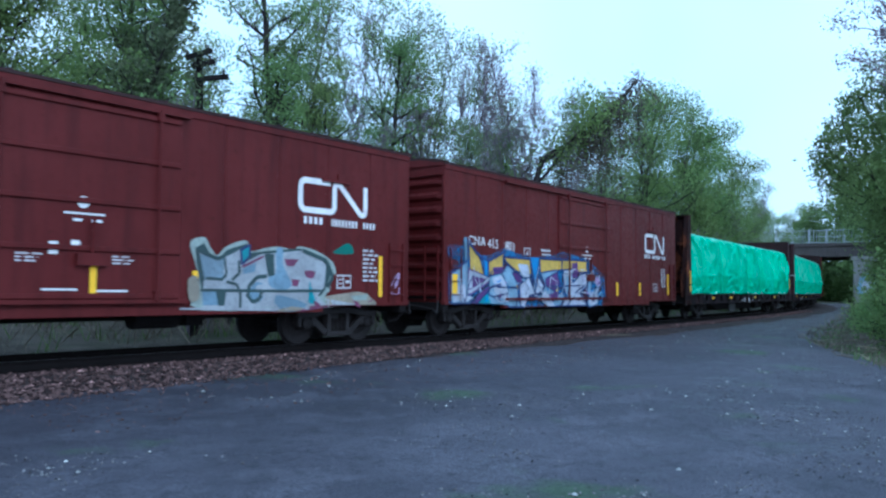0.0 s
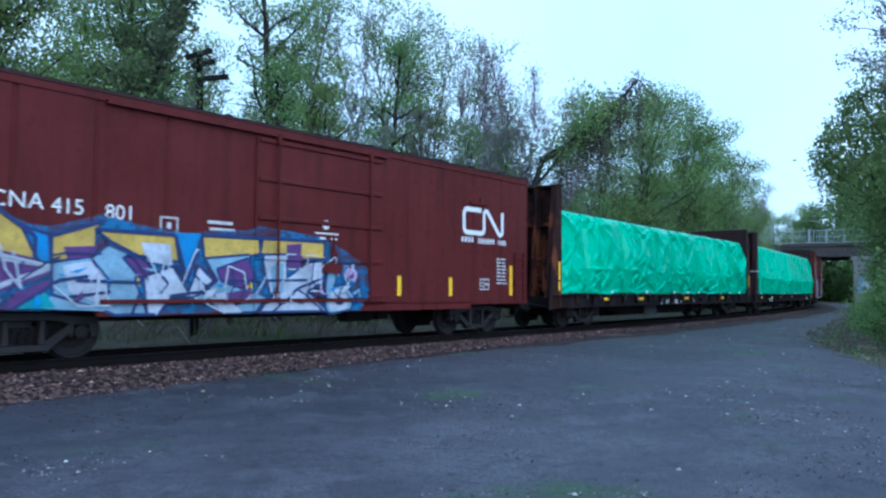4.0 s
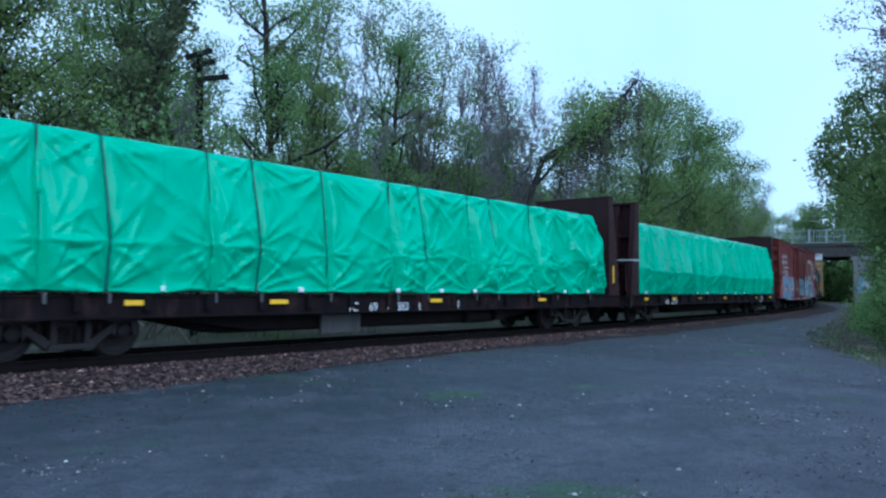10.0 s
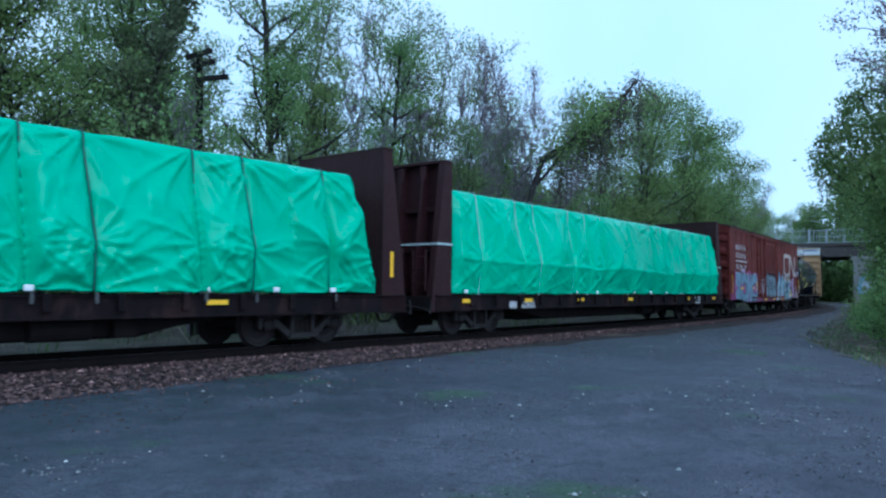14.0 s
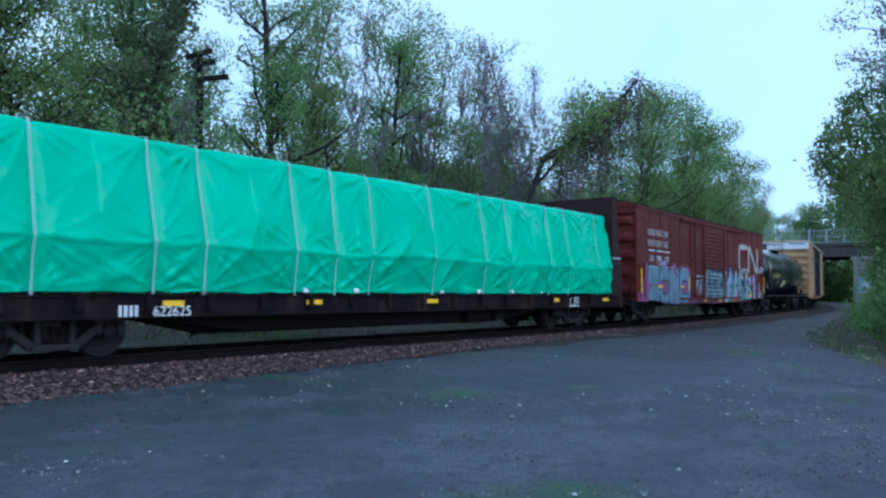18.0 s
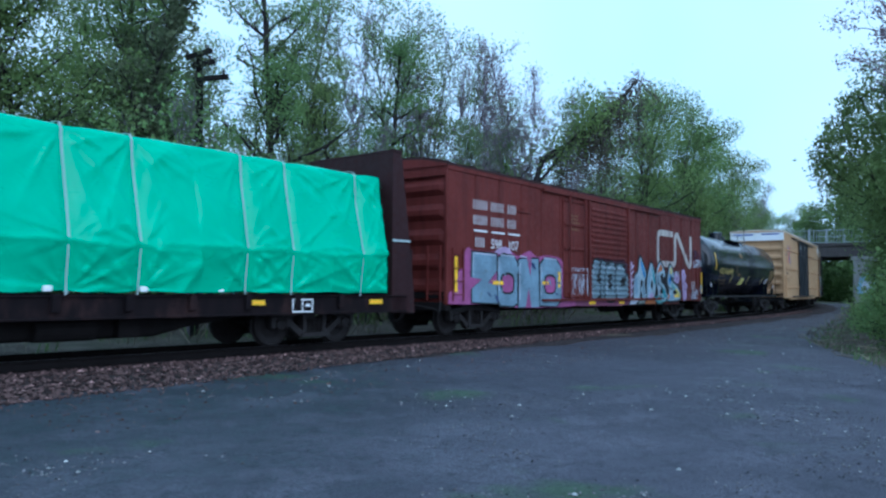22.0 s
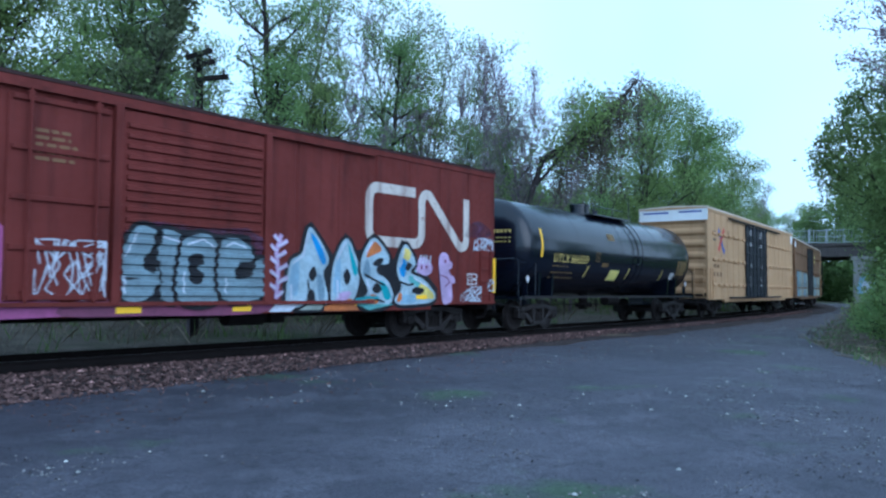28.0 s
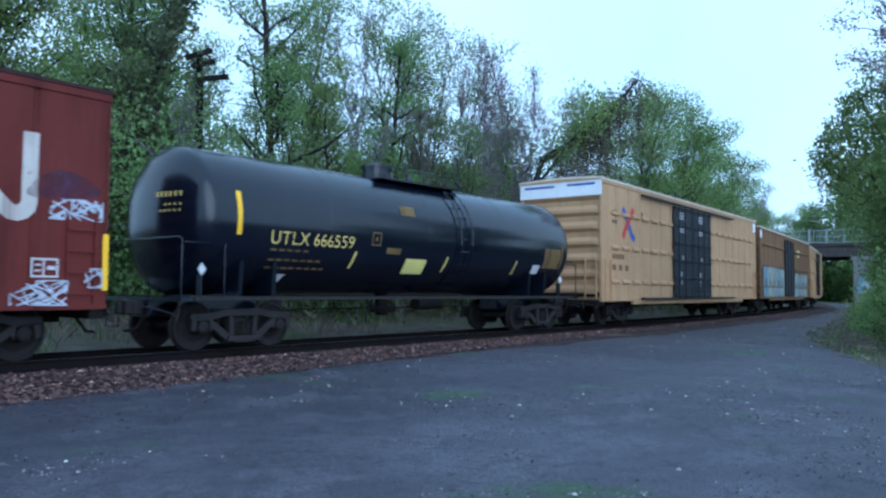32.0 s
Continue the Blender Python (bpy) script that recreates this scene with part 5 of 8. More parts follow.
paint(TAG_B, "p", "white", "navy", -1.81, 1.87, -1.2, 1.9, -1.17, 1.43, -0.65, 1.74, -0.22, 1.82, -0.19, 1.37, -0.65, 1.14, -0.07, 0.63, -1.84, 0.66, -1.58, 1.06)
paint(TAG_B, "p", "iceblue", "", -1.61, 1.64, -1.26, 1.72, -1.26, 1.13, -1.52, 1.06)
paint(TAG_B, "h", "sky", "", -0.16, 2.1, 0.4, 1.9, 0.95, 1.6, 1.15, 1.1, 0.9, 0.62, -0.05, 0.62)
paint(TAG_B, "h", "sky", "", 0.1, 1.75, 0.6, 1.6, 0.95, 1.2, 0.75, 0.66, 0.1, 0.66)
paint(TAG_B, "r", "iceblue", "navy", -0.1, 0.72, -0.1, 1.5, 0.05, 1.72, 0.16, 1.45, 0.1, 1.25, 0.35, 1.3, 0.62, 1.12, 0.62, 0.8, 0.4, 0.66)
paint(TAG_B, "r", "white", "", 0.0, 0.78, 0.02, 1.2, 0.3, 1.18, 0.5, 1.02, 0.46, 0.78)
paint(TAG_B, "r", "navy", "", 0.16, 0.9, 0.2, 1.04, 0.38, 0.98, 0.34, 0.86)
paint(TAG_B, "r", "lilac", "", 0.4, 1.5, 0.52, 1.68, 0.78, 1.58, 0.7, 1.38)
paint(TAG_B, "l", "navy", "4", 0.2, 1.5, 0.36, 1.78, 0.3, 1.4)
paint(TAG_B, "l", "iceblue", "4", 0.66, 1.1, 0.86, 1.2, 0.8, 0.9)
paint(TAG_B, "p", "iceblue", "", -5.79, 1.06, -4.92, 0.84, -4.92, 0.81, -5.87, 0.83)
paint(TAG_B, "p", "teal", "", -6.34, 0.87, -5.87, 1.12, -5.7, 0.87)
paint(TAG_B, "p", "purple", "", -6.6, 0.87, -6.25, 1.12, -5.79, 1.33, -5.87, 1.12, -6.34, 0.86)
paint(TAG_B, "p", "white", "", -7.03, 1.03, -6.69, 1.06, -6.51, 1, -6.95, 0.88)
paint(TAG_B, "l", "white", "4", -6.69, 1.71, -5.79, 1.53, -6.6, 1.19)
paint(TAG_B, "l", "slate", "9", -6.89, 2.6, -6.8, 1.08)
paint(TAG_B, "l", "navy", "6", -7.53, 1.64, -6.8, 1.98)
paint(TAG_B, "l", "navy", "6", -6.74, 2.46, -6.05, 1.98, -6.05, 1.61)
paint(TAG_B, "l", "navy", "6", -5.82, 2, -5, 2.29)
paint(TAG_B, "l", "navy", "6", -5.09, 2.15, -3.67, 2.14, -3.41, 1.33, -3.12, 2.18, -1.84, 2.19, -0.19, 2.21)
paint(TAG_B, "l", "navy", "5", -6.34, 0.85, -5.67, 1.31, -5.21, 1.38)
paint(TAG_B, "l", "navy", "5", -5.41, 1.31, -4.31, 1.29)
paint(TAG_B, "l", "navy", "5", -5.61, 1.03, -4.83, 1.13)
paint(TAG_B, "l", "navy", "5", -4.45, 0.7, -4.31, 1.13)
paint(TAG_B, "l", "navy", "5", -2.6, 1.34, -0.65, 1.39)
paint(TAG_B, "l", "navy", "5", -1.52, 0.66, -0.91, 1.21, -0.22, 1.44)
paint(TAG_B, "l", "navy", "4", -0.91, 1.21, -0.22, 0.76)
paint(TAG_B, "l", "navy", "4", -4.92, 1.93, -4.34, 1.72)
paint(TAG_B, "l", "white", "4", -4.16, 1.33, -3.99, 0.73)
paint(TAG_B, "l", "white", "4", -3.26, 1.03, -2.6, 0.7)
paint(TAG_B, "l", "navy", "5", -3.76, 1.06, -3.2, 1.13, -2.97, 1.1)
TAG_B += strokes(14, -7.4, 0.9, 0.9, 1.75, 16, "navy", 0.03) + strokes(15, -7.2, 0.6, 0.9, 1.9, 14, "white", 0.028)
TAG_B += shards(16, -6.9, 0.6, 0.88, 1.7, 30, ["white", "iceblue", "white", "purple", "sky", "lilac"], 0.06, 0.2)
tag_b = flat("graffiti", CAR_B, YS - 0.016, TAG_B, GM, "bright blue, white, gold and purple graffiti", reach=7.71)
over_door(tag_b, -1.95, [1.06 + 0.77 * k for k in range(5)], YS - 0.05)

# older boxcar with a small plug door and a ribbed sliding door
CAR_E = boxcar("boxcar", 18.55, 3.2, 4.42, 0.84, M_BROWN_OLD, M_ROOF, 14.6, "faded brown boxcar with pink and grey-blue graffiti", ends=5, seams=16, peak=0.26)
d = plug_door(CAR_E, -3.3, -1.68, 0.98, 4.15, YS, M_BROWN_OLD, 4, "plug_door", "", 0)
side_rods(CAR_E, d, (-3.0, -1.95), 0.95, 4.25, YS, M_BROWN_OLD)
bm = bmesh.new()
box(bm, -1.5, 1.42, YS - 0.06, YS, 0.98, 4.2, 0, 0.01)
slide = part("sliding_door", bm, M_BROWN_OLD, CAR_E, "sliding door of horizontal ribs")
for k in range(17):
    bm = bmesh.new()
    z = 1.1 + k * 0.178
    prism_x(bm, [(YS - 0.06, z - 0.055), (YS - 0.105, z - 0.03), (YS - 0.105, z + 0.03), (YS - 0.06, z + 0.055)], -1.42, 1.34)
    part("rib", bm, M_BROWN_OLD, slide)
for x in (-1.58, 1.5):
    bm = bmesh.new()
    box(bm, x - 0.07, x + 0.07, YS - 0.12, YS - 0.01, 0.92, 4.28, 0, 0.01)
    part("door_post", bm, M_BROWN_OLD, CAR_E)
door_tracks(CAR_E, -4.6, 4.5, 0.93, 4.27, YS, M_BROWN_OLD)
bm = bmesh.new()
box(bm, -6.0, -5.3, YS - 0.05, YS - 0.001, 3.48, 3.53)
box(bm, -5.75, -5.55, YS - 0.05, YS - 0.001, 3.53, 3.6)
part("bracket", bm, M_BROWN_OLD, CAR_E)
noodle(CAR_E, 4.4, 2.32, 3.6, 1.24, 0.24, YS, M_WORN, "large worn white band mark")
for z, n0 in ((3.38, 3), (2.97, 3)):
    bars("lettering", CAR_E, -8.12, z, 0.62, 0.25, YS, M_PALE, 6, 1.5)
    bars("lettering", CAR_E, -7.29, z, 0.60, 0.25, YS, M_PALE, 6, 1.5)
    bars("lettering", CAR_E, -6.45, z, 0.40, 0.25, YS, M_PALE, 4, 1.5)
for x, w in ((-8.1, 0.63), (-7.25, 0.65), (-6.42, 0.63)):
    bars("underline", CAR_E, x, 2.78, w, 0.05, YS, M_WHITE)
bars("lettering", CAR_E, -8.03, 2.37, 0.40, 0.26, YS, M_PALE, 4, 1.5)
digits("number", CAR_E, "598", -7.3, 2.36, 0.26, YS, M_WHITE, "white stencilled number")
digits("number", CAR_E, "107", -6.45, 2.36, 0.26, YS, M_WHITE)
lines("stencil", CAR_E, -2.9, 3.6, 0.75, 5, 0.11, YS - 0.052, M_TAN_OLD, rng_t, "faint worn stencil lines")
for x, z, w, h in ((-8.92, 1.15, 0.11, 0.93), (-6.98, 1.37, 0.5, 0.1), (-4.4, 1.40, 0.35, 0.09), (-3.55, 1.3, 0.1, 0.5), (-1.3, 0.77, 0.45, 0.11), (0.98, 0.77, 0.42, 0.11), (3.8, 0.78, 0.42, 0.11), (6.2, 0.98, 0.4, 0.1), (9.22, 1.15, 0.1, 0.93)):
    reflector(CAR_E, x, z, w, h, YS - 0.03)
shapes = [(rounded([(-9.22, 0.86), (-9.2, 1.15), (-8.95, 1.25), (-8.8, 1.7), (-8.6, 1.8), (-8.52, 2.24), (-8.32, 2.34), (-8.2, 2.28), (-7.1, 2.27), (-6.75, 2.36), (-6.2, 2.28), (-5.9, 2.2), (-5.3, 2.38), (-4.9, 2.22), (-4.4, 2.28), (-3.6, 2.26), (-3.3, 2.1), (-3.02, 1.9), (-2.85, 1.3), (-2.5, 1.0), (-2.3, 0.74), (-6.0, 0.72), (-7.0, 0.84)], 3), gi("pink")),
          (rounded([(-7.1, 2.24), (-6.95, 2.36), (-6.6, 2.44), (-6.35, 2.36), (-6.3, 2.24)], 3), gi("lilac"))]
Z0, Z1 = 0.80, 2.22
blocks = [[(-8.2, Z0 + 0.1), (-8.2, 1.25), (-7.75, 1.5), (-8.22, 1.55), (-8.2, Z1), (-7.05, Z1 - 0.02), (-7.05, 1.75), (-7.45, 1.42), (-7.05, 1.35), (-7.0, Z0 + 0.06)],
          [(-6.98, 1.0), (-6.98, 2.1), (-6.7, Z1), (-6.15, Z1 - 0.05), (-5.98, 2.0), (-5.98, 0.85), (-6.2, Z0 - 0.03), (-6.85, Z0)],
          [(-5.9, 0.72), (-5.9, 2.1), (-5.45, 2.15), (-5.25, 1.6), (-5.2, 2.15), (-4.8, 2.15), (-4.75, 0.72), (-5.2, 0.72), (-5.35, 1.3), (-5.5, 0.75)],
          [(-4.7, 0.78), (-4.7, 2.0), (-4.4, 2.2), (-3.75, 2.18), (-3.45, 1.95), (-3.42, 0.95), (-3.7, 0.74)]]
for b in blocks:
    cx, cz = np.mean([p[0] for p in b]), np.mean([p[1] for p in b])
    shapes.append(([(cx + (x - cx) * 1.10, max(0.72, cz + (z - cz) * 1.07)) for x, z in b], gi("black")))
for b in blocks:
    shapes.append((b, gi("steel")))
for x0, x1 in ((-6.72, -6.25), (-4.35, -3.85)):
    shapes += [(rounded(rect(x0 - 0.06, x1 + 0.06, 1.16, 1.66), 3), gi("black")), (rounded(rect(x0, x1, 1.2, 1.6), 3), gi("pink"))]
shapes += shards(21, -8.1, -3.5, 0.85, 2.1, 26, ["slate", "frost", "navy", "slate", "iceblue"], 0.06, 0.2)
shapes += [(band([(a, 2.2), (b, 2.18)], 0.03), gi("white")) for a, b in ((-8.15, -7.1), (-6.9, -6.1), (-5.85, -5.5), (-4.5, -3.7))]
shapes += [(band([(x, z0), (x, z1)], 0.03), gi("white")) for x, z0, z1 in ((-8.17, 1.6, 2.18), (-6.95, 1.2, 2.05), (-5.87, 0.95, 2.05), (-4.67, 1.1, 1.95), (-3.46, 1.1, 1.9))]
flat("graffiti", CAR_E, YS - 0.016, shapes, GM, "pink and grey-blue block graffiti")
flat("graffiti", CAR_E, YS - 0.054, strokes(31, -2.85, -1.75, 1.0, 1.95, 24, "white", 0.022), GM, "white scrawl on dark paint")
TAG_DOOR = []
paint(TAG_DOOR, "r", "black", "", -1.56, 1.47, -1.39, 2.08, -1.21, 2.32, -0.83, 2.23, -0.2, 2.25, 0.09, 2.23, 0.5, 2.2, 1.05, 2.22, 1.23, 1.86, 1.52, 1.79, 1.6, 0.97, -1.47, 0.97)
paint(TAG_DOOR, "r", "frost", "black", -1.5, 1.71, -1.21, 2.24, -0.81, 2.11, -1.12, 1.63, -0.83, 1.46, -0.78, 2.19, -0.34, 2.09, -0.4, 1.76, -0.4, 1.02, -0.72, 1.02, -0.78, 1.3, -1.01, 1.01, -1.41, 1.01, -1.5, 1.35)
paint(TAG_DOOR, "r", "frost", "black", -0.37, 1.89, -0.28, 2.08, 0.09, 2.19, 0.38, 1.96, 0.47, 1.02, -0.4, 1)
paint(TAG_DOOR, "r", "black", "", -0.22, 1.76, 0.04, 1.82, 0.09, 1.66, -0.05, 1.59, 0.09, 1.45, 0.04, 1.3, -0.17, 1.31)
paint(TAG_DOOR, "r", "frost", "black", 0.44, 1.99, 0.73, 2.15, 1.05, 2.03, 1.17, 1.75, 0.85, 1.7, 0.76, 1.39, 1.14, 1.44, 1.28, 1.76, 1.49, 1.69, 1.54, 1.09, 0.5, 1.02)
paint(TAG_DOOR, "p", "black", "", -1.44, 1.38, -1.12, 1.37, -1.36, 1.32)
paint(TAG_DOOR, "l", "black", "4", -0.81, 1.68, -0.75, 1.29)
for xz in ((-1.42, 1.72, -1.2, 2.14), (-0.72, 2.1, -0.4, 2.02), (-0.28, 1.98, 0.08, 2.1, 0.3, 1.95), (0.52, 1.98, 0.73, 2.07, 1.0, 1.98), (-1.42, 1.1, -1.42, 1.4), (0.56, 1.1, 0.58, 1.4), (-0.3, 1.1, -0.32, 1.5)):
    paint(TAG_DOOR, "l", "white", "3", *xz)
TAG_BACK = []
paint(TAG_BACK, "h", "mauve", "", -1.47, 0.98, -1.47, 2.15, -0.9, 2.35, 0.2, 2.3, 1.0, 2.36, 1.4, 2.2, 1.42, 0.98)
door_tag = flat("graffiti", slide, YS - 0.107, [(p, gi("mist") if i == gi("halo") else i) for p, i, *_ in TAG_BACK] + TAG_DOOR, GM, "steel blue puffy graffiti", reach=1.46)
over_ribs(door_tag, [1.1 + k * 0.178 for k in range(17)], YS - 0.06)
shapes = [(rounded([(-2.4, 0.74), (-1.0, 0.72), (1.4, 0.72), (1.4, 1.0), (-1.4, 1.02), (-2.3, 0.95)], 3), gi("mauve"))]
flat("graffiti", CAR_E, YS - 0.026, shapes, GM, "mauve overspray along the sill")
TAG_WILD = []
TAG_FROND, TAG_FIGURES = [], []
# feathery frond
paint(TAG_FROND, "l", "lilac", "9", 1.80, 1.0, 1.84, 1.5, 1.78, 1.95, 1.9, 2.3)
for fz, fx, fl in ((1.05, 1.8, 0.2), (1.2, 1.8, -0.2), (1.32, 1.82, 0.25), (1.45, 1.83, -0.22), (1.58, 1.82, 0.25), (1.72, 1.8, -0.2), (1.84, 1.79, 0.24), (1.96, 1.79, -0.16), (2.06, 1.82, 0.24), (2.16, 1.85, -0.14)):
    paint(TAG_FROND, "l", "lilac", "8", fx, fz, fx + fl, fz + 0.12)
    paint(TAG_FROND, "l", "white", "3", fx, fz, fx + fl * 0.9, fz + 0.10)
# black backing, then four pale letters with shading, highlights and counters
paint(TAG_WILD, "p", "black", "", 1.9, 0.86, 2.0, 1.7, 2.36, 1.97, 2.5, 2.5, 2.68, 2.62, 3.0, 2.3, 3.26, 2.0, 3.3, 1.95, 3.66, 2.45, 4.02, 2.08, 4.14, 2.1, 4.52, 2.5, 5.06, 2.12, 5.2, 1.9, 5.48, 2.4, 5.84, 2.22, 6.08, 1.86, 6.82, 1.24, 6.7, 0.91, 5.46, 0.7, 1.9, 0.74)
WILD = ((2.05, 1.15, 2.15, 1.75, 2.45, 1.95, 2.62, 2.48, 2.85, 2.32, 3.18, 1.85, 3.02, 1.55, 3.16, 1.1, 3.12, 0.87, 2.86, 0.87, 2.8, 1.15, 2.62, 1.2, 2.52, 0.87, 2.1, 0.87),
        (3.26, 1.2, 3.34, 1.8, 3.68, 2.32, 3.95, 1.98, 4.1, 1.6, 4.0, 1.1, 3.75, 0.87, 3.34, 0.87),
        (4.06, 0.92, 4.38, 1.15, 4.14, 1.6, 4.22, 2.02, 4.55, 2.38, 4.98, 2.06, 5.02, 1.82, 4.72, 1.78, 4.62, 1.6, 5.02, 1.4, 5.2, 1.0, 4.88, 0.82, 4.3, 0.80),
        (5.26, 1.0, 5.5, 1.25, 5.32, 1.7, 5.56, 2.26, 5.76, 2.18, 5.98, 1.85, 5.78, 1.62, 6.3, 1.45, 6.72, 1.1, 6.58, 0.92, 6.0, 0.82, 5.42, 0.80))
for shape in WILD:
    paint(TAG_WILD, "r", "pale", "black", *shape)
for fill, *xz in (("sky", 2.66, 2.36, 2.86, 2.24, 3.1, 1.85, 2.98, 1.75), ("iceblue", 2.12, 1.2, 2.2, 1.7, 2.36, 1.8, 2.34, 1.1), ("slate", 2.86, 1.5, 3.0, 1.45, 3.08, 1.05, 2.92, 1.0), ("iceblue", 3.32, 1.2, 3.4, 1.75, 3.52, 1.9, 3.5, 1.1),
                  ("teal", 3.74, 2.2, 3.9, 1.95, 4.04, 1.6, 3.9, 1.55), ("lilac", 3.4, 0.95, 3.7, 0.95, 3.85, 1.15, 3.5, 1.12), ("orange", 4.3, 1.95, 4.54, 2.3, 4.8, 2.12, 4.5, 1.98), ("slate", 4.2, 1.55, 4.32, 1.9, 4.42, 1.7, 4.4, 1.45),
                  ("teal", 4.75, 1.4, 5.0, 1.28, 5.12, 1.02, 4.9, 1.0), ("orange", 4.3, 0.92, 4.6, 0.86, 4.72, 1.0, 4.5, 1.1), ("yellow", 5.5, 2.0, 5.6, 2.2, 5.8, 2.1, 5.72, 1.9), ("sky", 5.4, 1.65, 5.52, 1.95, 5.66, 1.8, 5.56, 1.5),
                  ("greenblue", 5.8, 1.55, 6.25, 1.4, 6.1, 1.28, 5.75, 1.4), ("yellow", 6.2, 1.38, 6.66, 1.1, 6.56, 0.98, 6.12, 1.12), ("iceblue", 5.4, 0.9, 5.9, 0.9, 6.05, 1.05, 5.5, 1.08), ("orange", 5.32, 0.95, 5.42, 1.15, 5.5, 1.05, 5.44, 0.92)):
    paint(TAG_WILD, "r", fill, "", *xz)
for xz in ((2.62, 1.52, 2.76, 1.68, 2.84, 1.5, 2.72, 1.36), (3.6, 1.5, 3.72, 1.66, 3.82, 1.45, 3.7, 1.3), (4.5, 1.78, 4.7, 1.92, 4.86, 1.9, 4.7, 1.74), (4.5, 1.2, 4.62, 1.36, 4.8, 1.22, 4.66, 1.12), (5.6, 1.72, 5.7, 1.86, 5.84, 1.8, 5.72, 1.66), (5.84, 1.16, 5.98, 1.28, 6.3, 1.22, 6.14, 1.1)):
    paint(TAG_WILD, "r", "black", "", *xz)
for xz in ((2.2, 1.72, 2.46, 1.9, 2.6, 2.38), (3.4, 1.85, 3.66, 2.24), (4.28, 2.02, 4.5, 2.3), (5.42, 1.75, 5.56, 2.14), (2.16, 0.95, 2.16, 1.3), (3.44, 1.0, 3.42, 1.4), (4.45, 1.1, 4.3, 1.45), (5.9, 1.5, 6.4, 1.3)):
    paint(TAG_WILD, "l", "white", "4", *xz)
for xz in ((2.62, 1.2, 2.6, 1.4), (4.24, 1.55, 4.5, 1.45, 4.9, 1.3), (5.4, 1.4, 5.7, 1.32, 5.9, 1.35), (4.1, 1.0, 4.5, 1.02, 4.9, 0.92)):
    paint(TAG_WILD, "l", "black", "4", *xz)
paint(TAG_WILD, "p", "white", "", 1.6, 0.64, 1.81, 0.94, 2.5, 0.98, 2.15, 0.57)
paint(TAG_WILD, "p", "sage", "black", 2.24, 0.6, 2.59, 0.9, 3.08, 0.9, 2.97, 0.55)
paint(TAG_WILD, "p", "orange", "", 3.05, 0.84, 3.84, 1.01, 4.07, 0.73, 3.63, 0.72, 3.05, 0.58)
paint(TAG_WILD, "p", "greenblue", "", 3.95, 0.89, 5.2, 0.71, 4.39, 0.56)
paint(TAG_WILD, "p", "sky", "", 3.43, 0.72, 4.07, 0.73, 4.01, 0.55, 3.26, 0.56)
paint(TAG_WILD, "r", "black", "", 2.15, 0.6, 2.24, 0.74, 2.39, 0.72, 2.44, 0.58)
paint(TAG_WILD, "l", "teal", "6", 3.95, 0.97, 4.36, 1.03, 4.71, 1.02)
# round-headed figure and a spiky one, as plain shapes
paint(TAG_FIGURES, "r", "lilac", "", 6.86, 1.9, 6.92, 2.1, 7.08, 2.16, 7.24, 2.08, 7.28, 1.96, 7.4, 1.9, 7.38, 1.78, 7.26, 1.72, 7.34, 1.6, 7.5, 1.52, 7.5, 1.38, 7.38, 1.36, 7.42, 1.0, 7.3, 0.88, 7.05, 0.86, 6.96, 1.2, 6.9, 1.6)
paint(TAG_FIGURES, "r", "mauve", "", 7.08, 1.93, 7.12, 1.99, 7.17, 1.93, 7.12, 1.88)
paint(TAG_FIGURES, "l", "mauve", "3", 6.95, 1.58, 7.2, 1.52, 7.3, 1.4, 7.12, 1.3)
paint(TAG_FIGURES, "r", "lilac", "", 5.98, 1.72, 6.1, 1.96, 6.24, 2.0, 6.4, 1.98, 6.56, 1.86, 6.6, 1.68, 6.4, 1.56, 6.12, 1.6)
for fx in (6.12, 6.24, 6.36, 6.5):
    paint(TAG_FIGURES, "l", "white", "4", fx, 1.84, fx + 0.05, 2.06)
for fx in (6.16, 6.34):
    paint(TAG_FIGURES, "r", "mauve", "", fx, 1.76, fx + 0.04, 1.82, fx + 0.08, 1.76, fx + 0.04, 1.7)
flat("graffiti", CAR_E, YS - 0.018, TAG_WILD, GM, "wild pale blue graffiti with orange and yellow")
flat("graffiti", CAR_E, YS - 0.018, TAG_FROND, GM, "lilac feathery frond sprayed on the side")
flat("graffiti", CAR_E, YS - 0.018, TAG_FIGURES, GM, "two pale lilac sprayed shapes")
flat("graffiti", CAR_E, YS, strokes(45, 8.3, 9.15, 2.28, 2.6, 20, "white", 0.024) + strokes(46, 7.75, 8.6, 0.92, 1.3, 18, "white", 0.02) + strokes(47, 8.85, 9.15, 1.2, 1.5, 7, "white", 0.02), GM, "small white tags")
flat("graffiti", CAR_E, YS, [(rounded([(7.95, 2.62), (8.2, 2.95), (8.6, 3.05), (9.0, 2.9), (9.1, 2.7), (8.5, 2.6)], 3), gi("mist"))], GM, "dull grey-blue overspray")
route_box(CAR_E, 8.05, 1.35, YS)

# tan boxcar with double black doors
def tan_boxcar(name, length, eave, mat, tc, label, seams):
    car = boxcar(name, length, 3.2, eave, 0.86, mat, M_ROOF_TAN, tc, label, ends=7, seams=seams, peak=0.1)
    hl = length / 2
    for z in (1.55, 2.75, 3.95):
        for s in (-1,):
            x = -hl + 0.75
            while x < hl - 0.9:
                bm = bmesh.new()
                prism_x(bm, [(YS, z + 0.08), (YS - 0.075, z + 0.03), (YS - 0.075, z - 0.05), (YS - 0.012, z - 0.085), (YS, z - 0.075)], x, x + 0.62)
                part("side_rib", bm, mat, car)
                x += 0.92
    return car


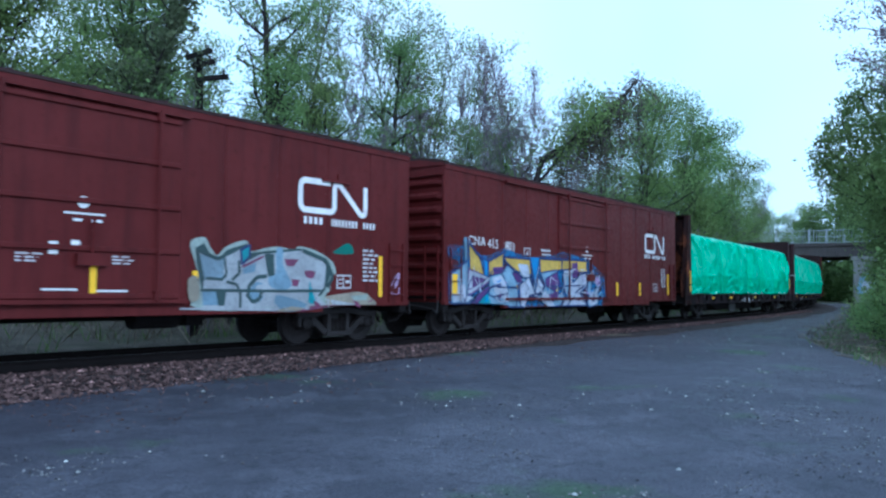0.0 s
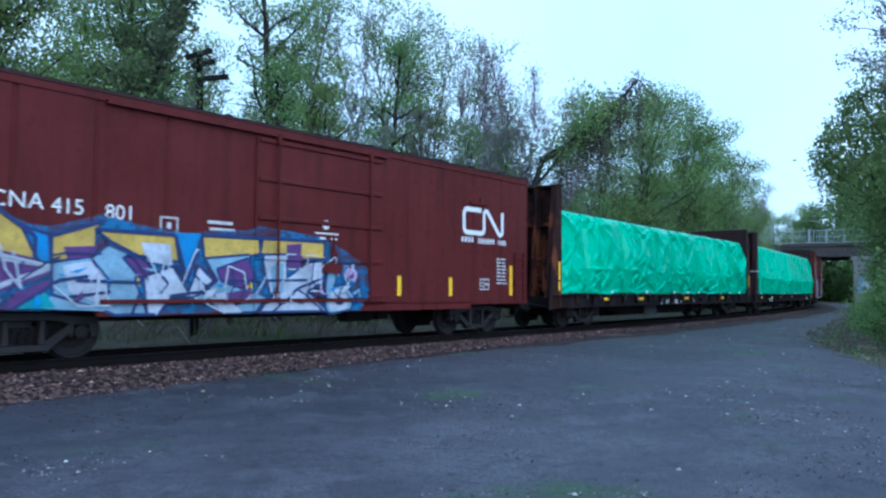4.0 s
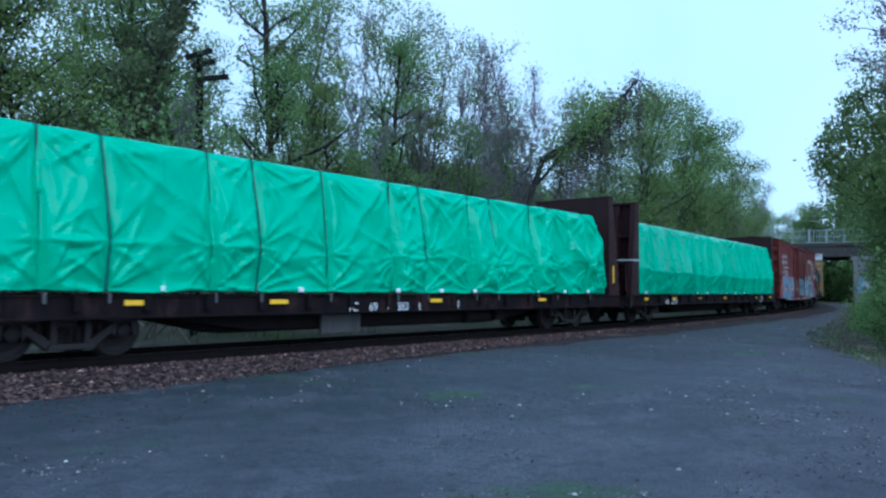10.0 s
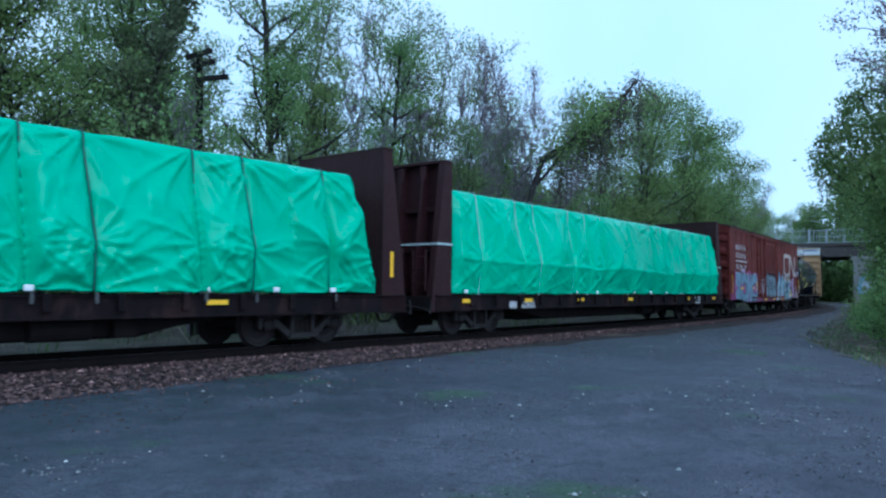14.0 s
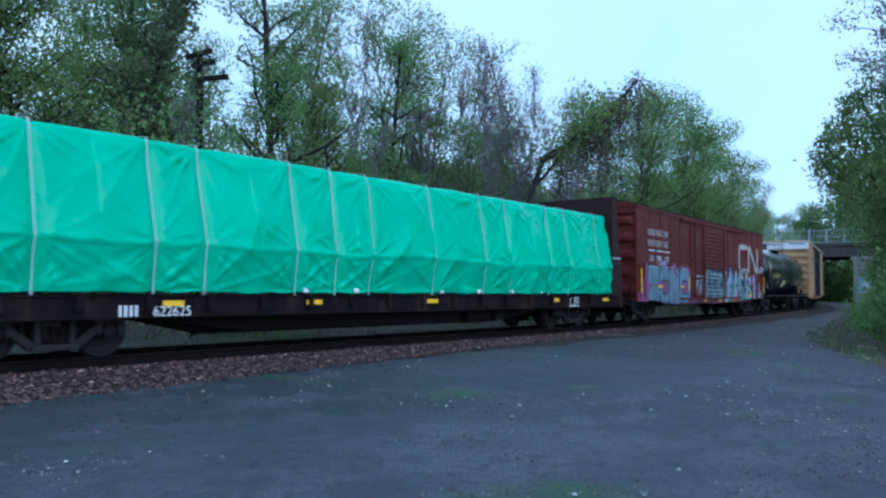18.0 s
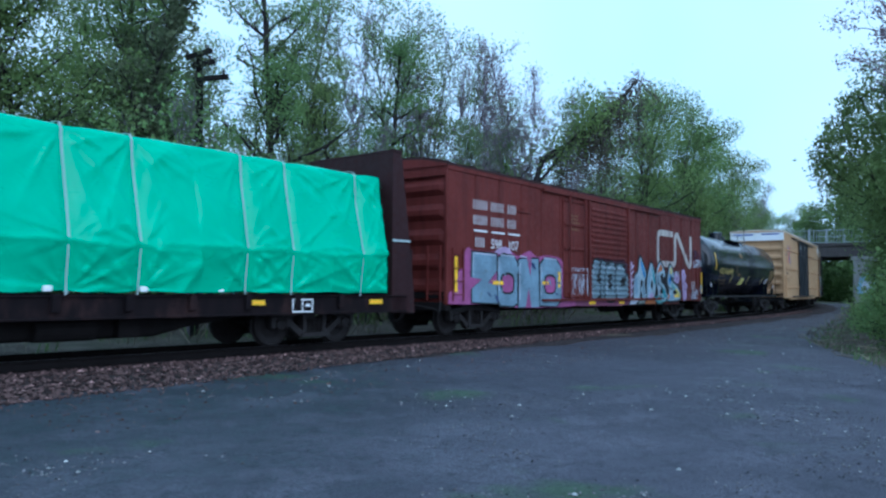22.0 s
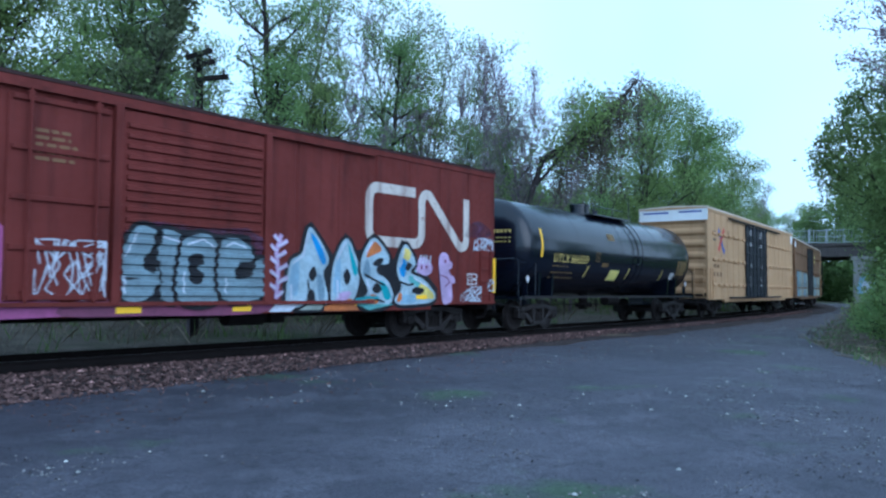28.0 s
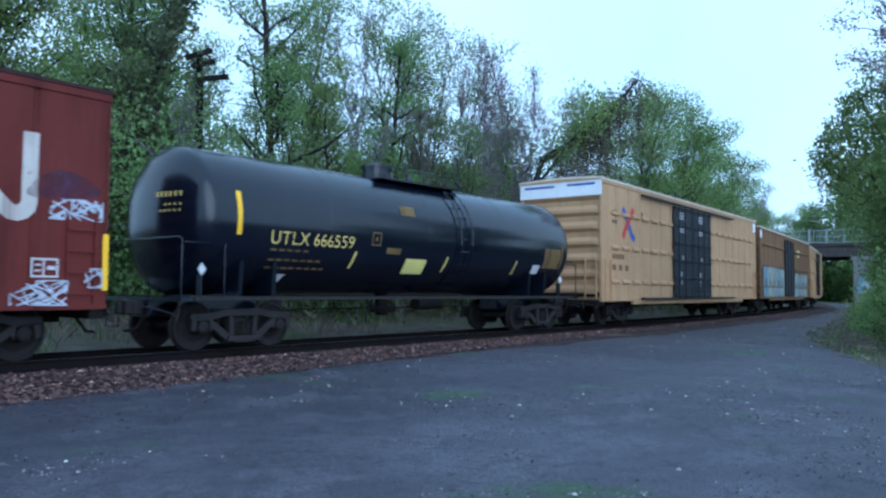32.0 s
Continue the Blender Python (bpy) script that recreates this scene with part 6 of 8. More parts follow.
CAR_G = tan_boxcar("boxcar", 19.7, 5.06, M_TAN, 14.4, "tan boxcar with black plug doors and white top bands", 18)
for x0, x1 in ((-3.1, -0.72), (-0.66, 1.72)):
    d = plug_door(CAR_G, x0, x1, 1.0, 4.75, YS - 0.05, M_BLACKDOOR, 5, "door", "black plug door", 3)
    flat("stencil", d, YS - 0.105, [(rect(x0 + 0.5, x0 + 1.15, 4.25 + 0.11 * j, 4.30 + 0.11 * j), 0) for j in range(3)] + [(rect(x0 + 0.5, x0 + 1.15, 3.70 + 0.11 * j, 3.75 + 0.11 * j), 0) for j in range(3)] + [(rect(x0 + 0.95, x0 + 1.07, 2.5, 2.72), 0), (rect(x0 + 0.75, x0 + 0.86, 1.85, 2.05), 0), (rect(x0 + 0.8, x0 + 0.88, 1.5, 1.7), 0)], [M_PALE], "small white stencils")
door_tracks(CAR_G, -6.5, 5.2, 0.95, 4.82, YS - 0.05, M_BLACKDOOR)
for e in (-1, 1):
    bm = bmesh.new()
    box(bm, min(e * 9.84, e * 9.862), max(e * 9.84, e * 9.862), -1.6, 1.6, 4.52, 5.08)
    part("white_band", bm, M_ROOFWHITE, CAR_G, "white painted band on the end")
bm = bmesh.new()
box(bm, -9.863, -9.866 - 0.002, -1.35, -0.3, 4.88, 4.96)
box(bm, -9.863, -9.866 - 0.002, 0.2, 1.4, 4.86, 4.94)
part("lettering", bm, GRAFFITI["blue"], CAR_G)
bm = bmesh.new()
box(bm, 9.3, 9.75, -1.61, -1.59, 4.45, 4.95)
part("white_patch", bm, M_ROOFWHITE, CAR_G)
flat("logo", CAR_G, YS - 0.004, [(band([(-8.1, 4.2), (-7.65, 3.75), (-7.3, 3.25), (-7.0, 3.12)], 0.26), 0), (band([(-8.1, 3.15), (-7.65, 3.7), (-7.1, 4.25)], 0.26), 1)], [GRAFFITI["blue"], GRAFFITI["red"]], "faded red and blue crossed mark")
bars("lettering", CAR_G, -9.0, 3.95, 0.4, 0.12, YS, M_BLACKDOOR, 2)
bars("lettering", CAR_G, -9.0, 3.6, 0.4, 0.12, YS, M_BLACKDOOR, 2)
bars("lettering", CAR_G, -9.0, 2.35, 1.0, 0.18, YS, M_TAN_OLD, 4)
bars("lettering", CAR_G, -9.0, 1.95, 1.4, 0.2, YS, M_TAN_OLD, 3, 0.8)
bars("lettering", CAR_G, -6.4, 3.85, 0.2, 0.35, YS, M_TAN_OLD, 1)

CAR_H = tan_boxcar("boxcar", 18.6, 4.85, M_TAN_OLD, 14.1, "brownish tan boxcar with a dark door and pale graffiti", 16)
d = plug_door(CAR_H, -1.8, 1.6, 1.0, 4.55, YS - 0.05, M_BLACKDOOR, 5, "door", "dark plug door", 3)
flat("graffiti", CAR_H, YS - 0.05, letters(51, -8.8, -2.2, 0.95, 2.6, 5, [gi("slate"), gi("sage"), gi("cream")], gi("moss"), None, lean=0.1), GM, "pale grey-blue graffiti")
flat("graffiti", CAR_H, YS - 0.05, letters(52, 2.0, 7.5, 0.95, 2.4, 4, [gi("sage"), gi("slate"), gi("cream")], gi("moss"), None, lean=0.1), GM, "pale grey-green graffiti")
flat("stencil", CAR_H, YS - 0.004, [(rect(3.6, 4.6, 4.0, 4.15), 0), (rect(3.6, 4.4, 3.65, 3.8), 0)], [M_YLABEL])
bm = bmesh.new()
box(bm, -9.27, -8.8, -1.61, -1.59, 4.3, 4.8)
part("white_patch", bm, M_ROOFWHITE, CAR_H)

CAR_I = tan_boxcar("boxcar", 15.8, 4.75, M_TAN, 12.1, "tan boxcar with a dark door near the train's tail", 14)
d = plug_door(CAR_I, -1.6, 1.6, 1.0, 4.5, YS - 0.05, M_BLACKDOOR, 5, "door", "dark plug door", 3)


# ---- bulkhead flatcars with tarpaulined loads ----
def bulkhead(car, x_in, out, mat, height=4.5, lean=0.48):
    """A tapered end frame: side plates, posts, cross beams. x_in: the load side, out: the direction of the car's end."""
    b = empty("bulkhead")
    b.parent = car
    for y0, y1 in ((-1.5, -1.46), (1.46, 1.5)):
        bm = bmesh.new()
        prism(bm, [(x_in, 0.66), (x_in, height), (x_in + out * 0.30, height), (x_in + out * (0.30 + lean), 1.25), (x_in + out * (0.34 + lean), 0.66)], y0, y1)
        part("side_plate", bm, mat, b)
        bm = bmesh.new()
        s = -1 if y0 < 0 else 1
        ya, yb = sorted((s * 1.46, s * 1.30))
        prism(bm, [(x_in + out * 0.24, height), (x_in + out * 0.30, height), (x_in + out * (0.30 + lean), 1.0), (x_in + out * (0.24 + lean), 1.0)], ya, yb)
        part("flange", bm, mat, b)
    bm = bmesh.new()
    box(bm, min(x_in, x_in + out * 0.05), max(x_in, x_in + out * 0.05), -1.46, 1.46, 1.05, height - 0.02)
    part("face_plate", bm, mat, b)
    for y in (-0.75, 0.0, 0.75):
        bm = bmesh.new()
        prism(bm, [(x_in + out * 0.05, 1.05), (x_in + out * 0.05, height - 0.05), (x_in + out * 0.26, height - 0.05), (x_in + out * (0.22 + lean), 1.05)], y - 0.035, y + 0.035)
        box(bm, min(x_in + out * 0.24, x_in + out * 0.28), max(x_in + out * 0.24, x_in + out * 0.28), y - 0.1, y + 0.1, height - 0.4, height - 0.05)
        part("post", bm, mat, b)
    for z in (1.15, 2.2, 3.25):
        bm = bmesh.new()
        box(bm, min(x_in + out * 0.05, x_in + out * 0.22), max(x_in + out * 0.05, x_in + out * 0.22), -1.46, 1.46, z, z + 0.12)
        part("cross_beam", bm, mat, b)
    bm = bmesh.new()
    box(bm, min(x_in, x_in + out * 0.31), max(x_in, x_in + out * 0.31), -1.52, 1.52, height - 0.02, height + 0.05, 0, 0.01)
    part("top_cap", bm, mat, b)
    ladder(b, x_in + out * (0.36 + lean), -1.12, 1.2, 2.2, 0.42, 3, out, mat, "y", "end_ladder")
    return b


def flatcar(label, mat_sill, mat_bulk_l, mat_bulk_r, tc, l_load, r_load, half):
    car = empty("bulkhead_flatcar")
    for s in (-1, 1):
        bm = bmesh.new()
        y0, y1 = sorted((s * 1.5, s * 1.42))
        yf = s * 1.50
        prism_x(bm, [(s * 1.42, 0.68), (s * 1.545, 0.68), (s * 1.545, 0.71), (s * 1.5, 0.715), (s * 1.5, 1.045), (s * 1.545, 1.05), (s * 1.545, 1.08), (s * 1.42, 1.08)], -half + 0.1, half - 0.1)
        part("side_sill", bm, mat_sill, car, "grimy side sill")
        x = -half + 1.6
        while x < half - 1.4:
            bm = bmesh.new()
            ya, yb = sorted((yf + s * 0.002, yf + s * 0.09))
            box(bm, x - 0.07, x + 0.07, ya, yb, 0.80, 1.10, 0, 0.01)
            part("stake_pocket", bm, mat_sill, car)
            x += 1.22
    bm = bmesh.new()
    box(bm, l_load - 0.3, r_load + 0.3, -1.42, 1.42, 1.0, 1.07)
    part("deck", bm, M_TIE, car, "dark wooden deck")
    bm = bmesh.new()
    prism(bm, [(-half + 0.15, 1.0), (half - 0.15, 1.0), (half - 0.15, 0.66), (tc / 2 - 1.9, 0.60), (tc / 2 - 3.4, 0.28), (-tc / 2 + 3.4, 0.28), (-tc / 2 + 1.9, 0.60), (-half + 0.15, 0.66)], -0.35, 0.35)
    part("centre_sill", bm, M_UNDER, car, "deep black fish-belly centre sill")
    for s in (-1, 1):
        bm = bmesh.new()
        y0, y1 = sorted((s * 0.9, s * 0.82))
        prism(bm, [(-tc / 2 + 1.5, 0.68), (tc / 2 - 1.5, 0.68), (tc / 2 - 3.8, 0.36), (-tc / 2 + 3.8, 0.36)], y0, y1)
        part("truss_sill", bm, M_UNDER, car)
    for k in range(10):
        bm = bmesh.new()
        x = -half + 2.0 + k * (2 * half - 4.0) / 9
        box(bm, x - 0.06, x + 0.06, -1.42, 1.42, 0.66, 0.98)
        part("cross_bearer", bm, M_UNDER, car)
    bm = bmesh.new()
    tube(bm, [(2.6, -0.95, 0.5), (3.6, -0.95, 0.5)], 0.2, 12)
    box(bm, 4.0, 4.4, -1.1, -0.8, 0.35, 0.7)
    part("brake_gear", bm, M_UNDER, car)
    bulkhead(car, l_load - 0.07, -1, mat_bulk_l)
    bulkhead(car, r_load + 0.13, 1, mat_bulk_r)
    for e in (-1, 1):
        add_truck(car, e * tc / 2)
        add_coupler(car, e * (half - 0.05), e)
        bm = bmesh.new()
        box(bm, min(e * (half - 0.35), e * half), max(e * (half - 0.35), e * half), -1.45, 1.45, 0.68, 1.05, 0, 0.01)
        part("end_sill", bm, M_UNDER, car)
    tagged(car, label, "flatcar", "freight train cars")
    return car


def crease(x, z, seed, scale, ang, sharp):
    """Sharp-backed folds that run along one direction and fade in and out."""
    c, s = math.cos(ang), math.sin(ang)
    wx, wz = x + 0.5 * noise.noise((x * 0.5, z * 0.5, seed + 11)), z + 0.4 * noise.noise((x * 0.6, z * 0.6, seed + 23))
    across, along = -wx * s + wz * c, wx * c + wz * s
    r = 1 - min(1.0, abs(noise.noise((across * scale, along * scale * 0.28, seed))) * 2.6)
    mask = max(0.0, 0.42 + 1.3 * noise.noise((x * 0.55, z * 0.6, seed + 40)))
    return r ** sharp * mask


def tarp_load(label, x0, x1, z0, z1, half_w, strap_xs, strap_mat, seed, slump, laps=()):
    """A long tarpaulined stack: one folded skin, straps, white tags along the hem."""
    th = empty("tarpaulin_load")
    nx, nz = 600, 60
    prof = [(-half_w, z0 + (z1 - 0.09 - z0) * k / nz, True) for k in range(nz + 1)]
    prof += [(-half_w + 0.02, z1 - 0.04, True), (-half_w + 0.06, z1 - 0.01, False), (-half_w + 0.12, z1 + 0.005, False)]
    prof += [(-half_w + 0.12 + (2 * half_w - 0.24) * k / 8, z1 + 0.02, False) for k in range(1, 8)]
    prof += [(half_w - 0.12, z1 + 0.005, False), (half_w - 0.03, z1 - 0.03, False)]
    prof += [(half_w, z0 + (z1 - 0.1 - z0) * k / 8, False) for k in range(8, -1, -1)]
    n = len(prof)
    verts, faces = [], []
    sx = np.array(strap_xs)

    edges = np.concatenate([[x0], sx, [x1]])
    slack = 0.55 if strap_mat is M_STRAPW else 1.1

    def tilt(x):
        """How far a strap leans back over the stack's height."""
        return 0.12 + 0.2 * slump * min(1.0, max(0.0, (x - x0) / (x1 - x0))) ** 1.5

    def bulge(x, z, h):
        x = x + tilt(x) * h
        k = int(np.clip(np.searchsorted(edges, x) - 1, 0, len(edges) - 2))
        a, b = float(edges[k]), float(edges[k + 1])
        w = max(0.2, b - a)
        u = min(1.0, max(0.0, (x - a) / w))
        belly = math.sin(math.pi * u) ** 0.7
        # the skin slopes out to a ledge of the stack and falls back below it
        ledge = 0.31 + 0.05 * noise.noise((x * 0.45, 2, seed)) + 0.012 * noise.noise((x * 2.4, 5, seed))
        amount = 1.0 if strap_mat is M_STRAPW or w < 1.35 else 0.4
        off = 0.25 * amount * ((1 - h) / (1 - ledge) if h > ledge else 0.4 + 0.6 * (h / ledge) ** 1.2)
        off += amount * (0.012 + 0.02 * max(0.0, noise.noise((x * 0.8, 7, seed)))) * math.exp(-((h - ledge) / 0.014) ** 2)
        off += 0.10 * min(1.0, w / 1.6) * belly * (0.35 + 0.65 * math.sin(math.pi * min(1.0, h + 0.08)))
        off += 0.12 * noise.noise((x * 0.5 + seed, z * 0.4, 0.3)) 
        near = min(abs(x - a), abs(b - x))
        loose = 1 - math.exp(-(near / 0.14) ** 2)
        # tension folds that fan out from where the straps pull
        for j in (k, k + 1):
            for hz, reach, amp in ((0.99, 0.9, 0.15), (ledge, 0.7, 0.10), (0.0, 0.8, 0.16)):
                dx, dz = x - float(edges[j]), (h - hz) * (z1 - z0)
                r = math.hypot(dx, dz)
                if r < 2.4:
                    t = abs(noise.noise((math.atan2(dz, abs(dx) + 0.01) * 2.4, r * 0.35, seed * 7 + j * 3.1 + hz * 9 + (0.5 if dx > 0 else 0))))
                    off += slack * loose * amp * (1 - min(1.0, t * 3.0)) ** 1.5 * min(1.0, r / 0.12) * math.exp(-r / reach)
        off += slack * loose * (0.17 * crease(x, z, seed, 0.5, 0.9 if u < 0.5 else -0.9, 2.6) + 0.05 * crease(x, z, seed + 3, 0.9, -0.5 if u < 0.5 else 0.6, 3.0))
        off -= 0.03 * math.exp(-(near / 0.07) ** 2)
        off += 0.045 * noise.noise((x * 2.6, 1.0, seed)) * max(0, 1 - h * 7)
        for lx in laps:
            if 0 < x - lx < 0.45:
                off += 0.06 * (1 - (x - lx) / 0.45) * (1 if h > ledge else 0.2)
        return max(0.0, off)

    for i in range(nx + 1):
        f = i / nx
        for y, z, near_side in prof:
            h = min(1.0, max(0.0, (z - z0) / (z1 - z0)))
            end = x1 - slump * max(0.0, h - 0.1) ** 0.8 if slump else x1
            x = x0 + (end - x0) * f
            near = float(np.abs(sx - x).min())
            zz, yy = z, y
            if near_side:
                off = bulge(x, z, h) * (0.3 + 0.7 * min(1.0, min(f, 1 - f) * nx / 5.0)) * min(1.0, (1.02 - h) * 9)
                yy = y - off
                if h < 0.03:
                    zz += 0.035 * noise.noise((x * 1.7, 9.0, seed)) + 0.02 * math.exp(-(near / 0.2) ** 2)
            elif abs(y) < half_w - 0.2:
                zz += 0.05 * noise.noise((x * 0.9, y, seed)) - 0.03 * math.exp(-(near / 0.25) ** 2)
            else:
                zz += 0.02 * noise.noise((x * 0.9, 0, seed)) - 0.02 * math.exp(-(near / 0.2) ** 2)
            verts.append((x, yy, zz))
    for i in range(nx):
        for k in range(n - 1):
            a = i * n + k
            faces.append((a, a + n, a + n + 1, a + 1))
    for i in (0, nx):
        ring = [i * n + k for k in range(n)]
        faces.append(tuple(ring if i == 0 else ring[::-1]))
    skin = raw("tarpaulin", verts, faces, M_TARP, th, "wrinkled bright green tarpaulin")
    skin.data.polygons.foreach_set("use_smooth", [len(p.vertices) == 4 for p in skin.data.polygons])
    for x in strap_xs:
        bm = bmesh.new()
        lean = -tilt(x)
        w = 0.017
        pts = [(x, -half_w - 0.09, z0 - (0.22 if strap_mat is M_STRAPW else 0.03))]
        for f in np.linspace(0.0, 0.97, 16):
            xx, zz = x + lean * f, z0 + (z1 - z0) * f
            pts.append((xx, -half_w - 0.016 - bulge(xx, zz, f) * min(1.0, (1.02 - f) * 9), zz))
        pts += [(x + lean, -half_w + 0.03, z1 + 0.02), (x + lean, -half_w + 0.2, z1 + 0.05), (x + lean, 0, z1 + 0.07), (x + lean, half_w - 0.05, z1 + 0.045), (x, half_w + 0.1, z1 - 0.4), (x, half_w + 0.1, z0)]
        rows = [(bm.verts.new((p[0] - w, p[1], p[2])), bm.verts.new((p[0] + w, p[1], p[2])), bm.verts.new((p[0] + w, p[1] + 0.012, p[2] - 0.01)), bm.verts.new((p[0] - w, p[1] + 0.012, p[2] - 0.01))) for p in pts]
        for a, b in zip(rows, rows[1:]):
            for j in range(4):
                bm.faces.new((a[j], a[(j + 1) % 4], b[(j + 1) % 4], b[j]))
        part("strap", bm, strap_mat, th, "pale webbing strap" if strap_mat is M_STRAPW else "dark webbing strap")
        if strap_mat is M_STRAPD:
            bm = bmesh.new()
            box(bm, x - 0.028, x + 0.028, -half_w - 0.235, -half_w - 0.222, z0 - 0.20, z0 - 0.02, 0, 0.004)
            part("strap_end", bm, M_BOX, th, "grey frayed strap end")
        if strap_mat is M_STRAPW:
            bm = bmesh.new()
            box(bm, x - 0.035, x + 0.055, -half_w - 0.16, -half_w - 0.12, z0 + 0.75, z0 + 0.95, 0, 0.01)
            part("buckle", bm, M_STRAPW, th)
    tags = np.arange(x0 + 0.45, x1 - 0.3, 1.55)
    for k, x in enumerate(tags):
        bm = bmesh.new()
        xx = x + 0.25 * noise.noise((x, 8, seed))
        box(bm, xx - 0.075, xx + 0.075, -half_w - 0.19, -half_w - 0.15, z0 + 0.0, z0 + 0.10, 0, 0.012)
        part("tag", bm, M_ROOFWHITE, th, "small white hem tag")
    tagged(th, label, "freight load", "tarpaulined loads")
    return th


CAR_C = flatcar("rusty brown bulkhead flatcar under a green tarpaulined load", M_SILL, M_RUSTY, M_MAROON, 16.4, -10.42, 10.1, 11.15)
LOAD_C = tarp_load("long stack wrapped in bright green tarpaulin with dark straps", -10.4, 10.15, 1.14, 3.80, 1.36, [-8.86, -7.81, -5.75, -4.71, -2.87, -0.72, 0.38, 2.41, 3.43, 5.49, 6.62, 8.71], M_STRAPD, 3.3, 0.95, (-2.8,))
digits("lettering", CAR_C, "IC", -2.30, 0.72, 0.2, -1.547, M_WHITE, "white stencilled reporting mark", 1.2)
digits("number", CAR_C, "69", -1.66, 0.72, 0.19, -1.547, M_WHITE, "white stencilled number")
digits("number", CAR_C, "7", -1.08, 0.74, 0.17, -1.547, M_WHITE)
digits("number", CAR_C, "383", -0.72, 0.72, 0.19, -1.547, M_WHITE)
bars("lettering", CAR_C, 0.08, 0.72, 0.03, 0.16, -1.547, M_WHITE)
bars("lettering", CAR_C, 1.62, 0.74, 0.03, 0.2, -1.547, M_WHITE)
for x in (-7.3, -4.25, 0.73, 5.75):
    reflector(CAR_C, x, 0.90, 0.46, 0.09, -1.548)
for z, h in ((1.55, 0.58), (1.22, 0.28)):
    reflector(CAR_C, -10.66, z, 0.11, h, -1.503)
reflector(CAR_C, 10.55, 1.5, 0.1, 0.6, -1.503)
bm = bmesh.new()
box(bm, -2.65, -1.45, -1.05, -0.98, 0.24, 0.64)
part("control_box", bm, M_BOX, CAR_C, "grey scribbled box under the sill")
CAR_D = flatcar("dark maroon bulkhead flatcar under a green tarpaulined load", M_SILL, M_MAROON, M_MAROON, 16.9, -10.25, 10.35, 11.1)
LOAD_D = tarp_load("long stack wrapped in green tarpaulin with pale straps", -10.22, 10.38, 1.13, 3.85, 1.36, [-8.98, -6.98, -5.97, -3.76, -2.63, -1.53, 0.7, 2.91, 4.12, 6.38, 7.47, 9.5], M_STRAPW, 8.8, 0.25, (-1.7,))
bars("lettering", CAR_D, -7.62, 0.71, 0.34, 0.19, -1.547, M_WHITE, 4, 0.9)
digits("number", CAR_D, "622625", -7.0, 0.71, 0.18, -1.547, M_WHITE, "white stencilled number")
for x in (-9.7, -6.6, -3.3, 0.6, 6.55, 9.9):
    reflector(CAR_D, x, 0.88, 0.42, 0.1, -1.548)
flat("stencil", CAR_D, -1.55, [(rect(7.45, 8.0, 0.72, 0.75), 0), (rect(7.45, 8.0, 0.97, 1.0), 0), (rect(7.45, 7.48, 0.72, 1.0), 0), (rect(7.97, 8.0, 0.72, 1.0), 0), (rect(7.7, 7.73, 0.72, 1.0), 0), (rect(7.55, 7.66, 0.86, 0.9), 0), (rect(7.8, 7.92, 0.84, 0.9), 0)], [M_WHITE])
for x_in, out in ((-10.32, -1), (10.48, 1)):
    bm = bmesh.new()
    for y in (-1.515, 1.515):
        box(bm, min(x_in, x_in + out * 0.6), max(x_in, x_in + out * 0.6), y - 0.012, y + 0.012, 2.35, 2.4)
    box(bm, min(x_in + out * 0.6, x_in + out * 0.62), max(x_in + out * 0.6, x_in + out * 0.62), -1.52, 1.52, 2.35, 2.4)
    part("lashing", bm, M_STRAPW, CAR_D, "white strap round the bulkhead")
bars("lettering", CAR_D, -10.55, 4.2, 0.2, 0.1, -1.5, M_PALE, 2)

# ---- tank car ----
TANK_R, TANK_Z = 1.5, 2.56


def on_tank(ob, lift=0.004):
    """Lay a flat marking on the shell."""
    for v in ob.data.vertices:
        w = ob.matrix_basis @ v.co
        dz = max(-1.45, min(1.45, w.z - TANK_Z))
        w.y = -math.sqrt((TANK_R + lift) ** 2 - dz * dz)
        v.co = w
    ob.matrix_basis = Matrix.Identity(4)
    return ob


def tank_strip(name, car, x, z, w, h, mat, label="", skew=0.0, rows=6, lift=0.004):
    bm = bmesh.new()
    g = [[bm.verts.new((x + i * w + skew * k / rows, 0, z + h * k / rows)) for i in (0, 1)] for k in range(rows + 1)]
    for a, b in zip(g, g[1:]):
        bm.faces.new((a[0], a[1], b[1], b[0]))
    return on_tank(part(name, bm, mat, car, label), lift)


CAR_F = empty("tank_car")
bm = bmesh.new()
prof = [(-6.9 + 0.72 * (1 - math.cos(math.pi / 2 * k / 10)), max(0.015, TANK_R * math.sin(math.pi / 2 * k / 10))) for k in range(11)]
full = prof + [(x, TANK_R) for x in (-4.0, -2.0, 0.0, 2.0, 4.0)] + [(-x, r) for x, r in prof[::-1]]
sides = 56
rings = [[bm.verts.new((x, r * math.cos(2 * math.pi * k / sides), TANK_Z + r * math.sin(2 * math.pi * k / sides))) for k in range(sides)] for x, r in full]
for a, b in zip(rings, rings[1:]):
    for k in range(sides):
        bm.faces.new((a[k], a[(k + 1) % sides], b[(k + 1) % sides], b[k]))
bm.faces.new(rings[0])
bm.faces.new(rings[-1][::-1])
bmesh.ops.recalc_face_normals(bm, faces=bm.faces[:])
part("tank_shell", bm, M_BLACK, CAR_F, "long black cylindrical shell with domed ends", True)
